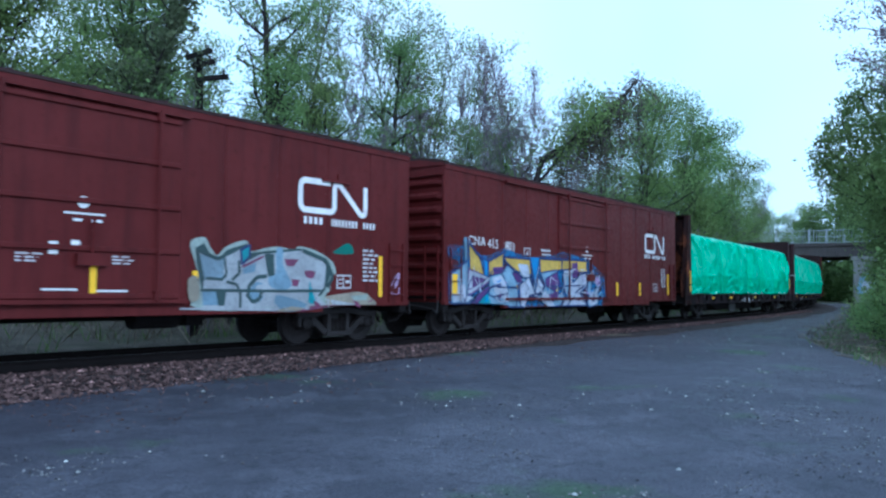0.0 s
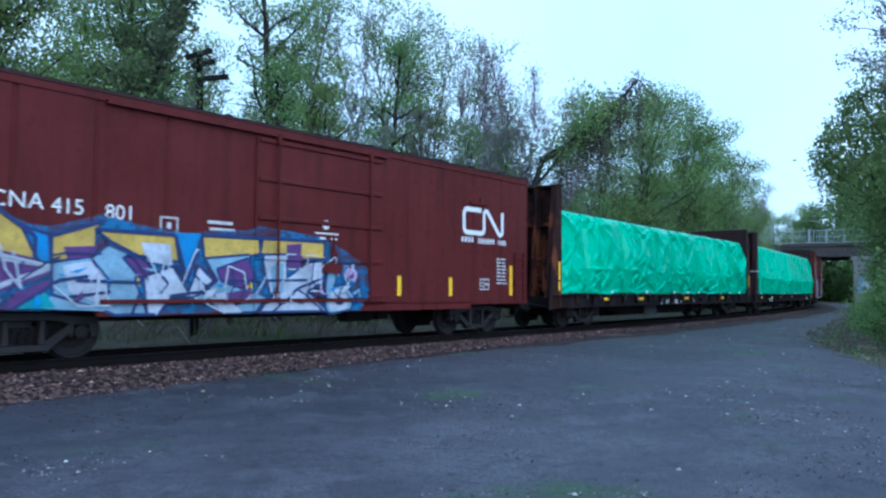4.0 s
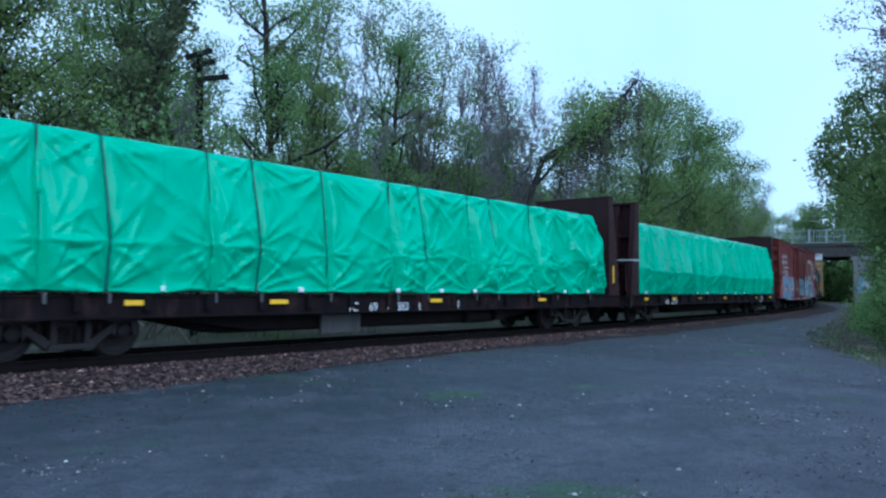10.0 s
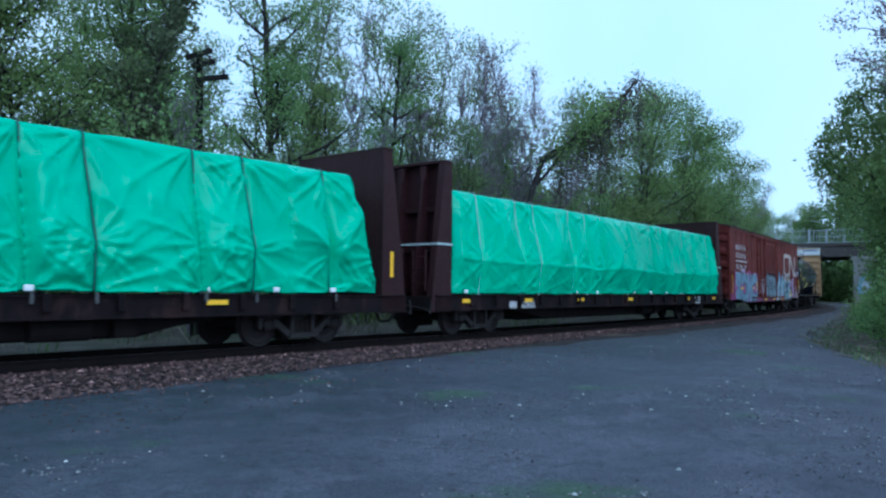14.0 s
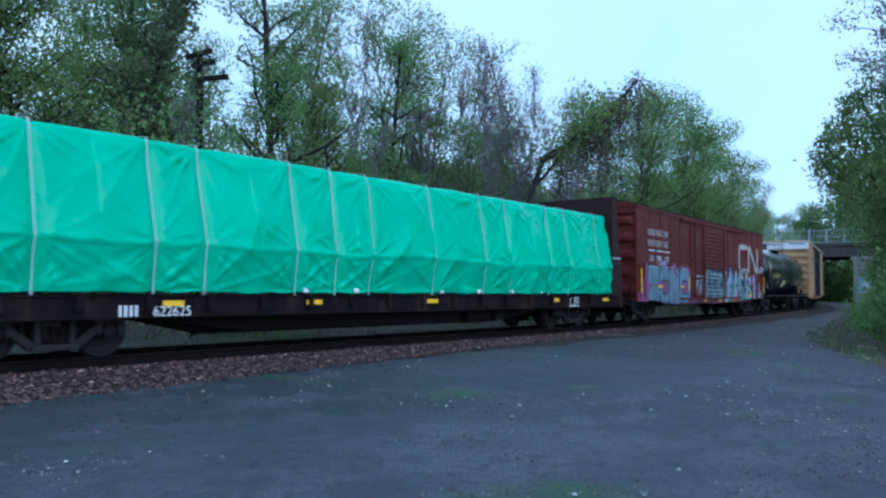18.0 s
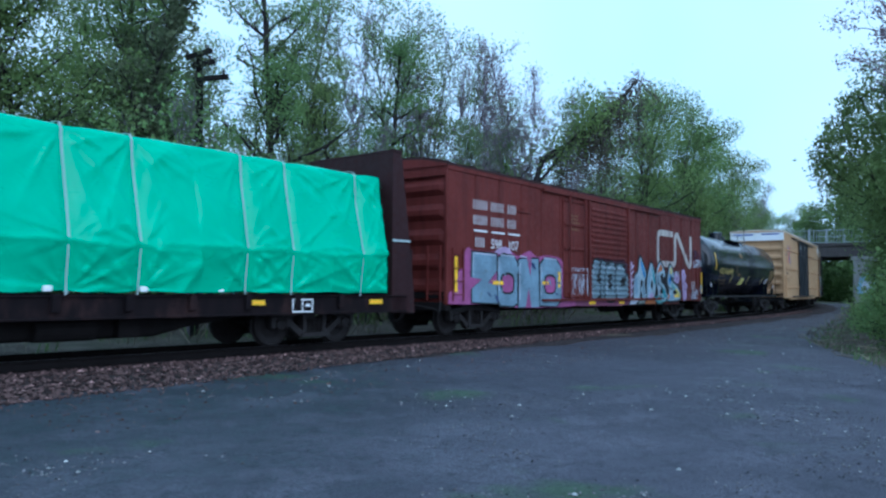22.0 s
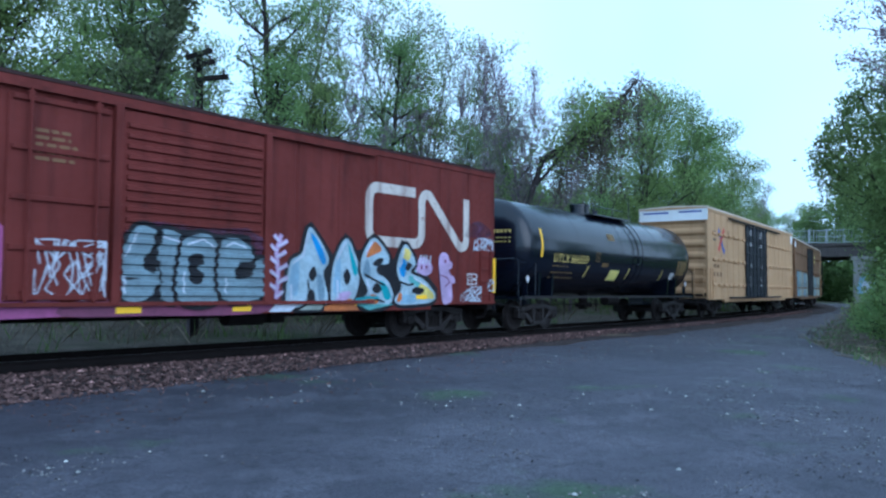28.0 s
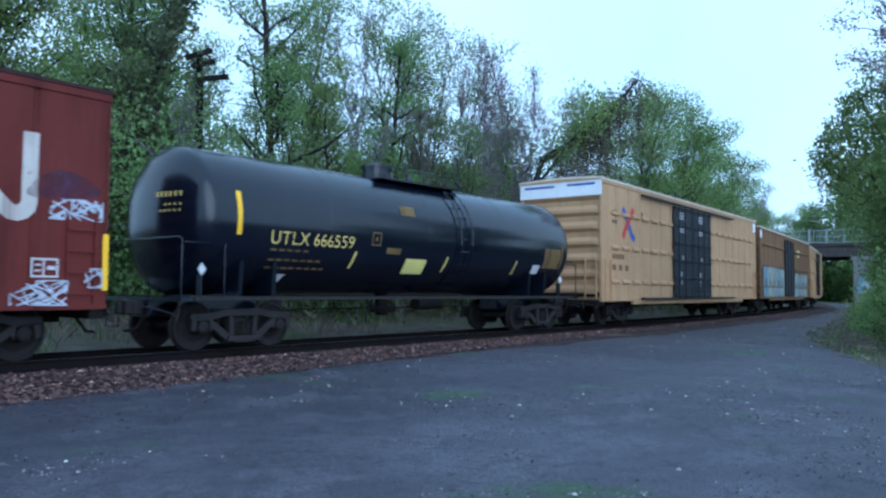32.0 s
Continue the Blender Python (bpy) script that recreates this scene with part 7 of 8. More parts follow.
for x in (-6.17, -3.1, 0.0, 3.1, 6.17):
    bm = bmesh.new()
    rr = [[bm.verts.new((x + dx, (TANK_R + r) * math.cos(2 * math.pi * k / sides), TANK_Z + (TANK_R + r) * math.sin(2 * math.pi * k / sides))) for k in range(sides)] for dx, r in ((-0.02, 0.0), (-0.012, 0.006), (0.012, 0.006), (0.02, 0.0))]
    for a, b in zip(rr, rr[1:]):
        for k in range(sides):
            bm.faces.new((a[k], a[(k + 1) % sides], b[(k + 1) % sides], b[k]))
    part("weld_seam", bm, M_BLACK, CAR_F)
# manway, valves, platform with rails
bm = bmesh.new()
lathe = [(0.34, 3.98), (0.34, 4.32), (0.38, 4.32), (0.38, 4.40), (0.2, 4.46), (0.05, 4.47)]
rr = [[bm.verts.new((-0.45 + r * math.cos(2 * math.pi * k / 18), r * math.sin(2 * math.pi * k / 18), z)) for k in range(18)] for r, z in lathe]
for a, b in zip(rr, rr[1:]):
    for k in range(18):
        bm.faces.new((a[k], a[(k + 1) % 18], b[(k + 1) % 18], b[k]))
bm.faces.new(rr[-1])
part("manway", bm, M_BLACK, CAR_F, "round bolted manway")
for x, y, z, r in ((0.25, 0.2, 4.35, 0.09), (0.6, -0.1, 4.28, 0.07), (0.9, 0.15, 4.4, 0.06)):
    bm = bmesh.new()
    tube(bm, [(x, y, 4.0), (x, y, z)], r, 10)
    part("valve", bm, M_BLACK, CAR_F)
bm = bmesh.new()
for y0, y1 in ((-0.95, -0.55), (0.55, 0.95)):
    box(bm, -0.9, 1.5, y0, y1, 3.93, 3.97)
for x0, x1 in ((-1.2, -0.9), (1.5, 1.8)):
    box(bm, x0, x1, -0.95, 0.95, 3.93, 3.97)
part("platform", bm, M_BLACK, CAR_F, "black walkway round the manway")
for y in (-0.95, 0.95):
    bm = bmesh.new()
    tube(bm, [(-1.2, y, 3.95), (-1.2, y, 4.24), (1.2, y, 4.24), (1.75, y, 4.05), (1.8, y, 3.95)], 0.018, 6)
    tube(bm, [(0.3, y, 3.95), (0.3, y, 4.24)], 0.018, 6)
    part("guard_rail", bm, M_BLACK, CAR_F)
    bm = bmesh.new()
    tube(bm, [(1.62, y, 3.95), (1.62, y, 4.78), (1.50, y, 4.80)], 0.02, 6)
    part("grab_post", bm, M_BLACK, CAR_F)
bm = bmesh.new()
for k in range(9):
    z = 1.25 + k * 0.32
    dz = z - TANK_Z
    y = -math.sqrt(max(0.0, (TANK_R + 0.09) ** 2 - dz * dz))
    tube(bm, [(1.05, y, z), (1.5, y, z)], 0.016, 5)
for x in (1.05, 1.5):
    tube(bm, [(x, -math.sqrt((TANK_R + 0.09) ** 2 - dz * dz), TANK_Z + dz) for dz in np.linspace(-1.35, 1.3, 10)], 0.022, 5)
part("ladder", bm, M_BLACK, CAR_F, "curved side ladder")
# frame, stub sills, cradles, running boards, end rails
for e in (-1, 1):
    bm = bmesh.new()
    box(bm, min(e * 4.2, e * 7.05), max(e * 4.2, e * 7.05), -0.32, 0.32, 0.66, 1.02)
    for x in (5.32, 4.5):
        prism_x(bm, [(-1.25, 1.02), (1.25, 1.02), (1.3, 1.75), (0.9, 1.35), (0, 1.12), (-0.9, 1.35), (-1.3, 1.75)], e * x - 0.05, e * x + 0.05)
    part("cradle", bm, M_BLACK, CAR_F)
for s in (-1, 1):
    bm = bmesh.new()
    ya, yb = sorted((s * 1.32, s * 1.45))
    box(bm, -6.7, 6.7, ya, yb, 0.98, 1.05)
    part("side_bar", bm, M_TRUCK, CAR_F, "thin grey bar along the tank's foot")
    for e in (-1, 1):
        bm = bmesh.new()
        xa, xb = sorted((e * 5.7, e * 7.05))
        yc, yd = sorted((s * 0.35, s * 1.42))
        box(bm, xa, xb, yc, yd, 0.96, 1.03)
        part("end_platform", bm, M_BLACK, CAR_F)
        bm = bmesh.new()
        tube(bm, [(e * 7.0, s * 1.35, 1.0), (e * 7.0, s * 1.35, 2.1), (e * 6.95, s * 1.2, 2.15), (e * 6.95, 0.0, 2.15)], 0.02, 6)
        tube(bm, [(e * 5.85, s * 1.4, 1.0), (e * 5.85, s * 1.4, 2.05), (e * 6.95, s * 1.38, 2.05)], 0.02, 6)
        part("handrail", bm, M_BLACK, CAR_F)
        bm = bmesh.new()
        tube(bm, [(e * 6.6, s * 1.42, 0.98), (e * 6.6, s * 1.42, 0.42), (e * 6.95, s * 1.42, 0.42), (e * 6.95, s * 1.42, 0.98)], 0.016, 5)
        part("sill_step", bm, M_UNDER, CAR_F)
bm = bmesh.new()
tube(bm, [(-0.2, 0, 1.1), (-0.2, 0, 0.55)], 0.16, 12)
box(bm, -0.45, 0.1, -0.2, 0.2, 0.62, 0.78)
tube(bm, [(0.5, -0.5, 0.85), (1.4, -0.5, 0.85)], 0.17, 12)
tube(bm, [(-4.0, -0.35, 0.75), (4.0, -0.35, 0.75)], 0.02, 5)
part("bottom_outlet", bm, M_UNDER, CAR_F)
for e in (-1, 1):
    add_truck(CAR_F, e * 5.32)
    add_coupler(CAR_F, e * 7.05, e)
tank_strip("reflector", CAR_F, -5.58, 2.25, 0.11, 0.85, M_YELLOW, "yellow vertical strip")
tank_strip("reflector", CAR_F, -2.45, 1.68, 0.07, 0.38, M_YTEXT, "", 0.06)
tank_strip("reflector", CAR_F, 0.62, 1.68, 0.07, 0.38, M_YTEXT, "", 0.06)
tank_strip("reflector", CAR_F, 3.6, 1.68, 0.07, 0.38, M_YTEXT, "", 0.06)
tank_strip("reflector", CAR_F, 5.95, 1.9, 0.08, 0.85, M_DULL)
tank_strip("label", CAR_F, -0.75, 1.60, 0.72, 0.36, M_YLABEL, "pale yellow placard")
tank_strip("stencil", CAR_F, -1.45, 2.05, 0.45, 0.14, M_DULL)
tank_strip("stencil", CAR_F, -1.0, 3.0, 0.5, 0.24, M_DULL, "worn brown patch")
tank_strip("stencil", CAR_F, 5.05, 1.9, 0.85, 0.6, M_DULL, "worn brown data panel")
tank_strip("stencil", CAR_F, -4.35, 1.35, 0.22, 0.16, M_PALE, "", 0.06)
tank_strip("stencil", CAR_F, 4.55, 1.72, 0.34, 0.26, M_PALE)
tank_strip("stencil", CAR_F, 4.6, 1.38, 0.2, 0.12, M_PALE, "", 0.06)
tank_strip("stencil", CAR_F, -1.95, 2.22, 0.28, 0.03, M_DULL)
tank_strip("stencil", CAR_F, -1.95, 2.50, 0.28, 0.03, M_DULL)
tank_strip("stencil", CAR_F, -1.95, 2.22, 0.03, 0.3, M_DULL)
tank_strip("stencil", CAR_F, -1.70, 2.22, 0.03, 0.3, M_DULL)
tank_strip("stencil", CAR_F, -1.84, 2.32, 0.06, 0.1, M_DULL)
on_tank(digits("lettering", CAR_F, "UTLX", -4.76, 2.12, 0.27, -1.4, M_YTEXT, "yellow stencilled reporting mark", 1.12))
on_tank(digits("number", CAR_F, "666559", -3.62, 2.12, 0.27, -1.4, M_YTEXT, "yellow stencilled number", 1.02))
for z, w in ((1.98, 1.0), (1.78, 1.35), (1.62, 1.5)):
    x = -4.7
    while x < -4.7 + w:
        tank_strip("stencil", CAR_F, x, z, 0.15, 0.04, M_DULL, "", 0.0, 1)
        x += 0.21
for x in (-6.55, 5.9):
    bm = bmesh.new()
    y = -1.42
    g = [bm.verts.new(p) for p in ((x, y - 0.05, 1.44), (x + 0.11, y - 0.05, 1.56), (x, y - 0.05, 1.68), (x - 0.11, y - 0.05, 1.56))]
    g2 = [bm.verts.new((v.co.x, v.co.y + 0.012, v.co.z)) for v in g]
    bm.faces.new(g)
    bm.faces.new(g2[::-1])
    for j in range(4):
        bm.faces.new((g[j], g2[j], g2[(j + 1) % 4], g[(j + 1) % 4]))
    part("placard", bm, M_PALE, CAR_F, "white diamond placard")
    bm = bmesh.new()
    box(bm, x - 0.015, x + 0.015, y - 0.038, y + 0.1, 1.0, 1.45)
    part("placard_post", bm, M_BLACK, CAR_F)
bm = bmesh.new()
for z, w in ((2.95, 0.75), (2.78, 0.5), (2.66, 0.6)):
    for i in range(int(w / 0.12)):
        yy = -0.95 + i * 0.12
        r = math.hypot(yy, z - TANK_Z)
        xx = -6.9 + 0.72 * (1 - math.sqrt(max(0.0, 1 - (r / TANK_R) ** 2))) - 0.012
        box(bm, xx - 0.004, xx + 0.004, yy, yy + 0.09, z, z + (0.10 if z > 2.9 else 0.04))
part("lettering", bm, M_YTEXT, CAR_F)


def lengthen(x):
    """The tank's right half is drawn out a little past the middle, its left dome is blunter."""
    return x - 0.37 + 0.078 * max(0.0, x + 3.0) + 0.23 * max(0.0, -5.6 - x)


for ob in CAR_F.children:
    if ob.name.startswith("truck"):
        ob.matrix_basis = pose(-5.48 if ob.matrix_basis.translation.x < 0 else 5.74, 0, 0)
    else:
        for v in ob.data.vertices:
            v.co.x = lengthen(v.co.x)
tagged(CAR_F, "black railway tank car with yellow stencilling", "tank car", "freight train cars")

TRAIN = [(CAR_A, 5.13, 11.9), (CAR_B, 21.88, 11.9), (CAR_C, 42.17, 16.4), (LOAD_C, 42.17, 16.4), (CAR_D, 65.2, 16.9), (LOAD_D, 65.2, 16.9), (CAR_E, 86.78, 14.6),
         (CAR_F, 104.62, 11.22), (CAR_G, 123.15, 14.4), (CAR_H, 143.3, 14.1), (CAR_I, 161.6, 12.1)]

# ---- old telegraph pole behind the track ----
def pole_spot(px, depth):
    a = math.atan((px - 784) / 1364)
    r = depth / math.cos(a)
    return r * math.cos(YAW - a), r * math.sin(YAW - a), YAW - a


px_, py_, pa_ = pole_spot(343, 21.5)
pole = empty("telegraph_pole", pose(px_, py_, GROUND_Z + 0.1, 0, 0, math.degrees(pa_) - 90) @ Matrix.Scale(0.895, 4))
tagged(pole, "old dark wooden telegraph pole with broken crossarms", "utility pole")
bm = bmesh.new()
tube(bm, [(0.06, 0, -0.3), (0.05, 0, 4.5), (0.02, 0, 7.4), (-0.02, 0, 8.6), (-0.02, 0, 8.86)], [0.16, 0.135, 0.115, 0.10, 0.075], 12)
part("shaft", bm, M_POLE, pole)
# short crossarms, all sagging the same way
for x0, x1, z, tilt, name in ((-0.2, 0.88, 8.03, -11, "wooden crossarm"), (-0.24, 0.47, 8.50, -18, "short broken crossarm"), (-0.47, 0.38, 8.84, -23, "short broken crossarm")):
    bm = bmesh.new()
    box(bm, x0, x1, -0.22, -0.09, -0.085, 0.075, 0, 0.014)
    arm = part("crossarm", bm, M_POLE, pole, name)
    arm.matrix_basis = pose(0, 0, z, 0, tilt, 0)
    for x in (x0 + 0.1, x1 - 0.12):
        bm = bmesh.new()
        tube(bm, [(x, -0.145, 0.05), (x, -0.145, 0.13)], 0.028, 8)
        tube(bm, [(x, -0.145, 0.13), (x, -0.145, 0.2)], 0.045, 8)
        part("insulator", bm, M_TRUCK, arm)
bm = bmesh.new()
tube(bm, [(-0.16, -0.15, 8.02), (-0.02, -0.13, 7.5)], 0.02, 5)
tube(bm, [(0.5, -0.15, 8.08), (0.05, -0.12, 7.45)], 0.02, 5)
part("brace", bm, M_POLE, pole)
VINE_RNG = np.random.default_rng(41)

# ---- weeds and grass ----
def blades(name, n, place, h0, h1, mat, label, seed, width=0.012, bend=0.5):
    r = np.random.default_rng(seed)
    out = np.zeros((n, 4, 3), np.float32)
    for i in range(n):
        x, y, z = place(r)
        h = r.uniform(h0, h1)
        a = r.uniform(0, 6.28)
        dx, dy = math.cos(a), math.sin(a)
        lean = r.uniform(0.1, bend) * h
        w = width * r.uniform(0.6, 1.6)
        out[i] = ((x - dy * w, y + dx * w, z), (x + dy * w, y - dx * w, z), (x + dx * lean + dy * w * 0.5, y + dy * lean - dx * w * 0.5, z + h * 0.75), (x + dx * lean * 1.5, y + dy * lean * 1.5, z + h))
    ob = quads(name, out, mat)
    return tagged(ob, label, "grass", kind="stuff")


def weed_place(r):
    while True:
        s, o = r.uniform(-2, 75), -r.uniform(2.2, 11.5)
        x, y, _ = on_track(s, o)
        if noise.noise((x * 0.45, y * 0.45, 2.0)) + 0.12 * (-o - 5) / 3 > 0.12 + 0.25 * r.random():
            z = float(np.interp(-o, [1.9, 2.6, 4, 6.5, 9, 12], [-0.24, -0.2, -0.16, -0.12, 0.02, 0.15]))
            return x, y, z - 0.03


blades("weeds", 4000, weed_place, 0.12, 0.6, M_GRASS, "green weeds and grass behind the track", 3, 0.018)


def dead_place(r):
    while True:
        s, o = r.uniform(-2, 60), -r.uniform(2.5, 12)
        x, y, _ = on_track(s, o)
        if noise.noise((x * 0.3, y * 0.3, 8.0)) > 0.05:
            return x, y, float(np.interp(-o, [1.9, 4, 6.5, 9, 12], [-0.24, -0.16, -0.12, 0.02, 0.15])) - 0.03


blades("dead_stalks", 2500, dead_place, 0.15, 0.7, M_DEAD, "dry dead stalks behind the track", 4, 0.008, 0.9)

# litter strip beside the lot
verts, faces = [], []
BX = [14.0, 17.5, 22.0, 26.9, 36.0, 54.0, 80.0, 105.0]
BY = [1.9, 3.7, 6.1, 8.5, 10.6, 14.8, 22.0, 28.3]
xs = np.arange(14.0, 105.0, 0.6)
NC = 14
for x in xs:
    yb = float(np.interp(x, BX, BY)) + 0.5 * noise.noise((x * 0.35, 1, 0)) + 0.25 * noise.noise((x * 1.3, 2, 0))
    for k in range(NC):
        d = 14.0 * (k / (NC - 1)) ** 1.7
        z = -0.262 + min(0.28, 0.10 * d) + 0.06 * noise.noise((x * 0.7, (yb - d) * 0.7, 3)) * min(1, d)
        verts.append((x + d * 0.35, yb - d, z))
for i in range(len(xs) - 1):
    for k in range(NC - 1):
        a = i * NC + k
        faces.append((a, a + 1, a + NC + 1, a + NC))
verge_lot = raw("verge_lot", verts, faces, M_SOIL)
verge_lot.data.polygons.foreach_set("use_smooth", [True] * len(verge_lot.data.polygons))
tagged(verge_lot, "leaf litter and weeds along the lot's edge", "verge", kind="structure")


def litter_place(r):
    x = 14 + 66 * r.random() ** 1.8
    d = 9 * r.random() ** 1.4
    yb = float(np.interp(x, BX, BY)) + 0.5 * noise.noise((x * 0.35, 1, 0))
    return x + d * 0.35, yb - d + 0.3, -0.25 + min(0.26, 0.10 * d)


blades("verge_grass", 2200, litter_place, 0.05, 0.22, M_GRASS, "green grass along the lot's edge", 5, 0.015)
blades("verge_stalks", 3600, litter_place, 0.06, 0.25, M_DEAD, "dry stalks along the lot's edge", 6, 0.010, 1.6)
bm = bmesh.new()
rng_s = np.random.default_rng(12)
for k in range(150):
    x, y, z = litter_place(rng_s)
    a, ln = rng_s.uniform(0, 6.28), rng_s.uniform(0.3, 1.0)
    p = [(x + math.cos(a) * ln * f + rng_s.uniform(-0.06, 0.06), y + math.sin(a) * ln * f + rng_s.uniform(-0.06, 0.06), z + 0.05 + 0.14 * f * rng_s.random()) for f in (0, 0.35, 0.7, 1.0)]
    tube(bm, p, [0.018, 0.015, 0.012, 0.006], 4)
sticks = link_mesh("brushwood", bm, M_DEAD)
tagged(sticks, "dead sticks and brushwood on the verge", "brushwood", kind="stuff")

# ---- trees ----
def limb(rng, start, direction, length, r0, segs, up, wander):
    pts, d, p = [np.array(start, float)], np.array(direction, float), np.array(start, float)
    d /= np.linalg.norm(d)
    for _ in range(segs):
        d = d + rng.standard_normal(3) * wander + np.array([0, 0, up])
        d /= np.linalg.norm(d)
        p = p + d * length / segs
        pts.append(p.copy())
    return np.array(pts), np.linspace(r0, max(0.013, r0 * 0.28), segs + 1)


def tubes_mesh(name, limbs, mat, parent):
    verts, faces = [], []
    for pts, rs, sides in limbs:
        n = len(pts)
        d = np.gradient(pts, axis=0)
        d /= np.linalg.norm(d, axis=1)[:, None] + 1e-9
        ref = np.where(abs(d[:, 2:3]) > 0.9, np.array([[1.0, 0, 0]]), np.array([[0, 0, 1.0]]))
        u = np.cross(d, ref)
        u /= np.linalg.norm(u, axis=1)[:, None] + 1e-9
        w = np.cross(d, u)
        b = len(verts)
        for i in range(n):
            for k in range(sides):
                a = 2 * math.pi * k / sides
                verts.append(tuple(pts[i] + rs[i] * (math.cos(a) * u[i] + math.sin(a) * w[i])))
        for i in range(n - 1):
            for k in range(sides):
                faces.append((b + i * sides + k, b + i * sides + (k + 1) % sides, b + (i + 1) * sides + (k + 1) % sides, b + (i + 1) * sides + k))
    ob = raw(name, verts, faces, mat, parent)
    ob.data.polygons.foreach_set("use_smooth", [True] * len(ob.data.polygons))
    return ob


def leaf_quads(rng, centres, size, flat_bias=0.0):
    """Small bent leaves facing all ways."""
    n = len(centres)
    a = rng.standard_normal((n, 3))
    a /= np.linalg.norm(a, axis=1)[:, None]
    b = np.cross(a, rng.standard_normal((n, 3)))
    b /= np.linalg.norm(b, axis=1)[:, None] + 1e-9
    s = size * rng.uniform(0.6, 1.35, (n, 1))
    a, b = a * s, b * s * 0.62
    return np.stack([centres - a, centres + b * 0.9 - a * 0.1, centres + a, centres - b * 0.9 - a * 0.1], axis=1)


# vine leaves that hang on the telegraph pole
_h = VINE_RNG.random(1500)
quads("vine", leaf_quads(VINE_RNG, np.stack([-0.12 + 0.02 * _h + VINE_RNG.standard_normal(1500) * (0.14 + 0.16 * np.sin(_h * 9) ** 2), VINE_RNG.standard_normal(1500) * 0.2, 5.4 + 3.5 * _h], 1), 0.06), M_LEAFB, pole, "olive vine leaves clinging to the pole")


def tree(seed, height, spread, first, n_limbs, leaves, leaf_size, bark, leaf_mat, lean=(0, 0), trunk_r=0.2, clump=0.35, droop=0.0, label="", twigs=4, straight=0.05, vine=0, vine_top=0.7, clumps=60, low=1.12, high=0.54, rise=(0.35, 1.0)):
    rng = np.random.default_rng(seed)
    th = empty("tree")
    limbs, tips = [], []
    trunk, tr = limb(rng, (0, 0, -0.4), (lean[0], lean[1], 1), height + 0.4, trunk_r, 12, 0.02, straight)
    limbs.append((trunk, tr * np.linspace(1.0, 0.55, 13), 7))
    for i in range(n_limbs):
        f = first + (0.97 - first) * (i + rng.random()) / n_limbs
        k = f * 12
        j = min(11, int(k))
        p = trunk[j] + (trunk[j + 1] - trunk[j]) * (k - j)
        az = i * 2.4 + rng.uniform(-0.5, 0.5)
        el = rng.uniform(*rise)
        ln = spread * (low + (high - low) * f) * rng.uniform(0.7, 1.25)
        pts, rs = limb(rng, p, (math.cos(az) * math.cos(el), math.sin(az) * math.cos(el), math.sin(el)), ln, tr[j] * 0.5, 6, 0.10 - droop, 0.16)
        limbs.append((pts, rs, 4))
        tips += [pts[-1], pts[-2]]
        for q in range(twigs):
            m = rng.integers(1, 6)
            dd = pts[m] - pts[m - 1] + rng.standard_normal(3) * 0.35 * ln / 3 + np.array([0, 0, 0.1 * ln])
            sp, sr = limb(rng, pts[m], dd, ln * rng.uniform(0.25, 0.55), rs[m] * 0.5, 3, 0.06 - droop, 0.26)
            limbs.append((sp, sr, 3))
            tips += [sp[-1], sp[-2]]
            for _ in range(1 + q % 2):
                e = rng.integers(1, 4)
                tp, tpr = limb(rng, sp[e], sp[e] - sp[e - 1] + rng.standard_normal(3) * 0.2, ln * rng.uniform(0.1, 0.25), sr[e] * 0.6, 2, 0.05 - droop, 0.3)
                limbs.append((tp, tpr, 3))
                tips += [tp[-1], tp[-2]]
    tips.append(trunk[-1])
    tubes_mesh("trunk", limbs, bark, th)
    tips = np.array(tips)
    if leaves:
        # tufts of leaves of uneven size round some of the twigs, a few strays on the rest
        tuft = tips[rng.integers(0, len(tips), clumps)]
        weight = rng.uniform(0.15, 1.0, clumps) ** 1.5
        pick = rng.choice(clumps, leaves, p=weight / weight.sum())
        size = (0.55 + 0.75 * np.sqrt(weight))[pick][:, None]
        r = rng.standard_normal((leaves, 3))
        r *= np.minimum(1.0, 1.7 / (np.linalg.norm(r, axis=1)[:, None] + 1e-6))
        c = tuft[pick] + r * clump * size * np.array([1.15, 1.15, 0.7])
        stray = rng.random(leaves) < 0.05
        c[stray] = tips[rng.integers(0, len(tips), stray.sum())] + rng.standard_normal((stray.sum(), 3)) * 0.12
        quads("crown", leaf_quads(rng, c, leaf_size), leaf_mat, th)
    if vine:
        z = rng.random(vine) * vine_top * 12
        j = np.minimum(11, z.astype(int))
        base = trunk[j] + (trunk[j + 1] - trunk[j]) * (z - j)[:, None]
        rad = (0.2 + 0.5 * rng.random(vine) ** 2)[:, None] * (0.6 + 0.5 * np.sin(z * 1.3)[:, None] ** 2)
        a = rng.random(vine) * 6.283
        c = base + np.stack([np.cos(a), np.sin(a), rng.standard_normal(vine) * 0.3], 1) * rad
        quads("vine", leaf_quads(rng, c, leaf_size), M_LEAFB, th, "clinging vine leaves")
    tagged(th, label, "tree", "trees behind the railway")
    return th


def spot(px, depth):
    """A place by its bearing (784 straight ahead, 1364 to the unit slope) and its depth along the view axis."""
    a = math.atan((px - 784) / 1364)
    r = depth / math.cos(a)
    return r * math.cos(YAW - a), r * math.sin(YAW - a)


def planted(px, depth, scale=1.0, turn=0.0, z=GROUND_Z + 0.15):
    x, y = spot(px, depth)
    return pose(x, y, z, 0, 0, turn) @ Matrix.Scale(scale, 4)


def height_for(px, depth, y):
    return 1.375 + (503 + (px - 784) * 0.0183 - y) * depth / 1364


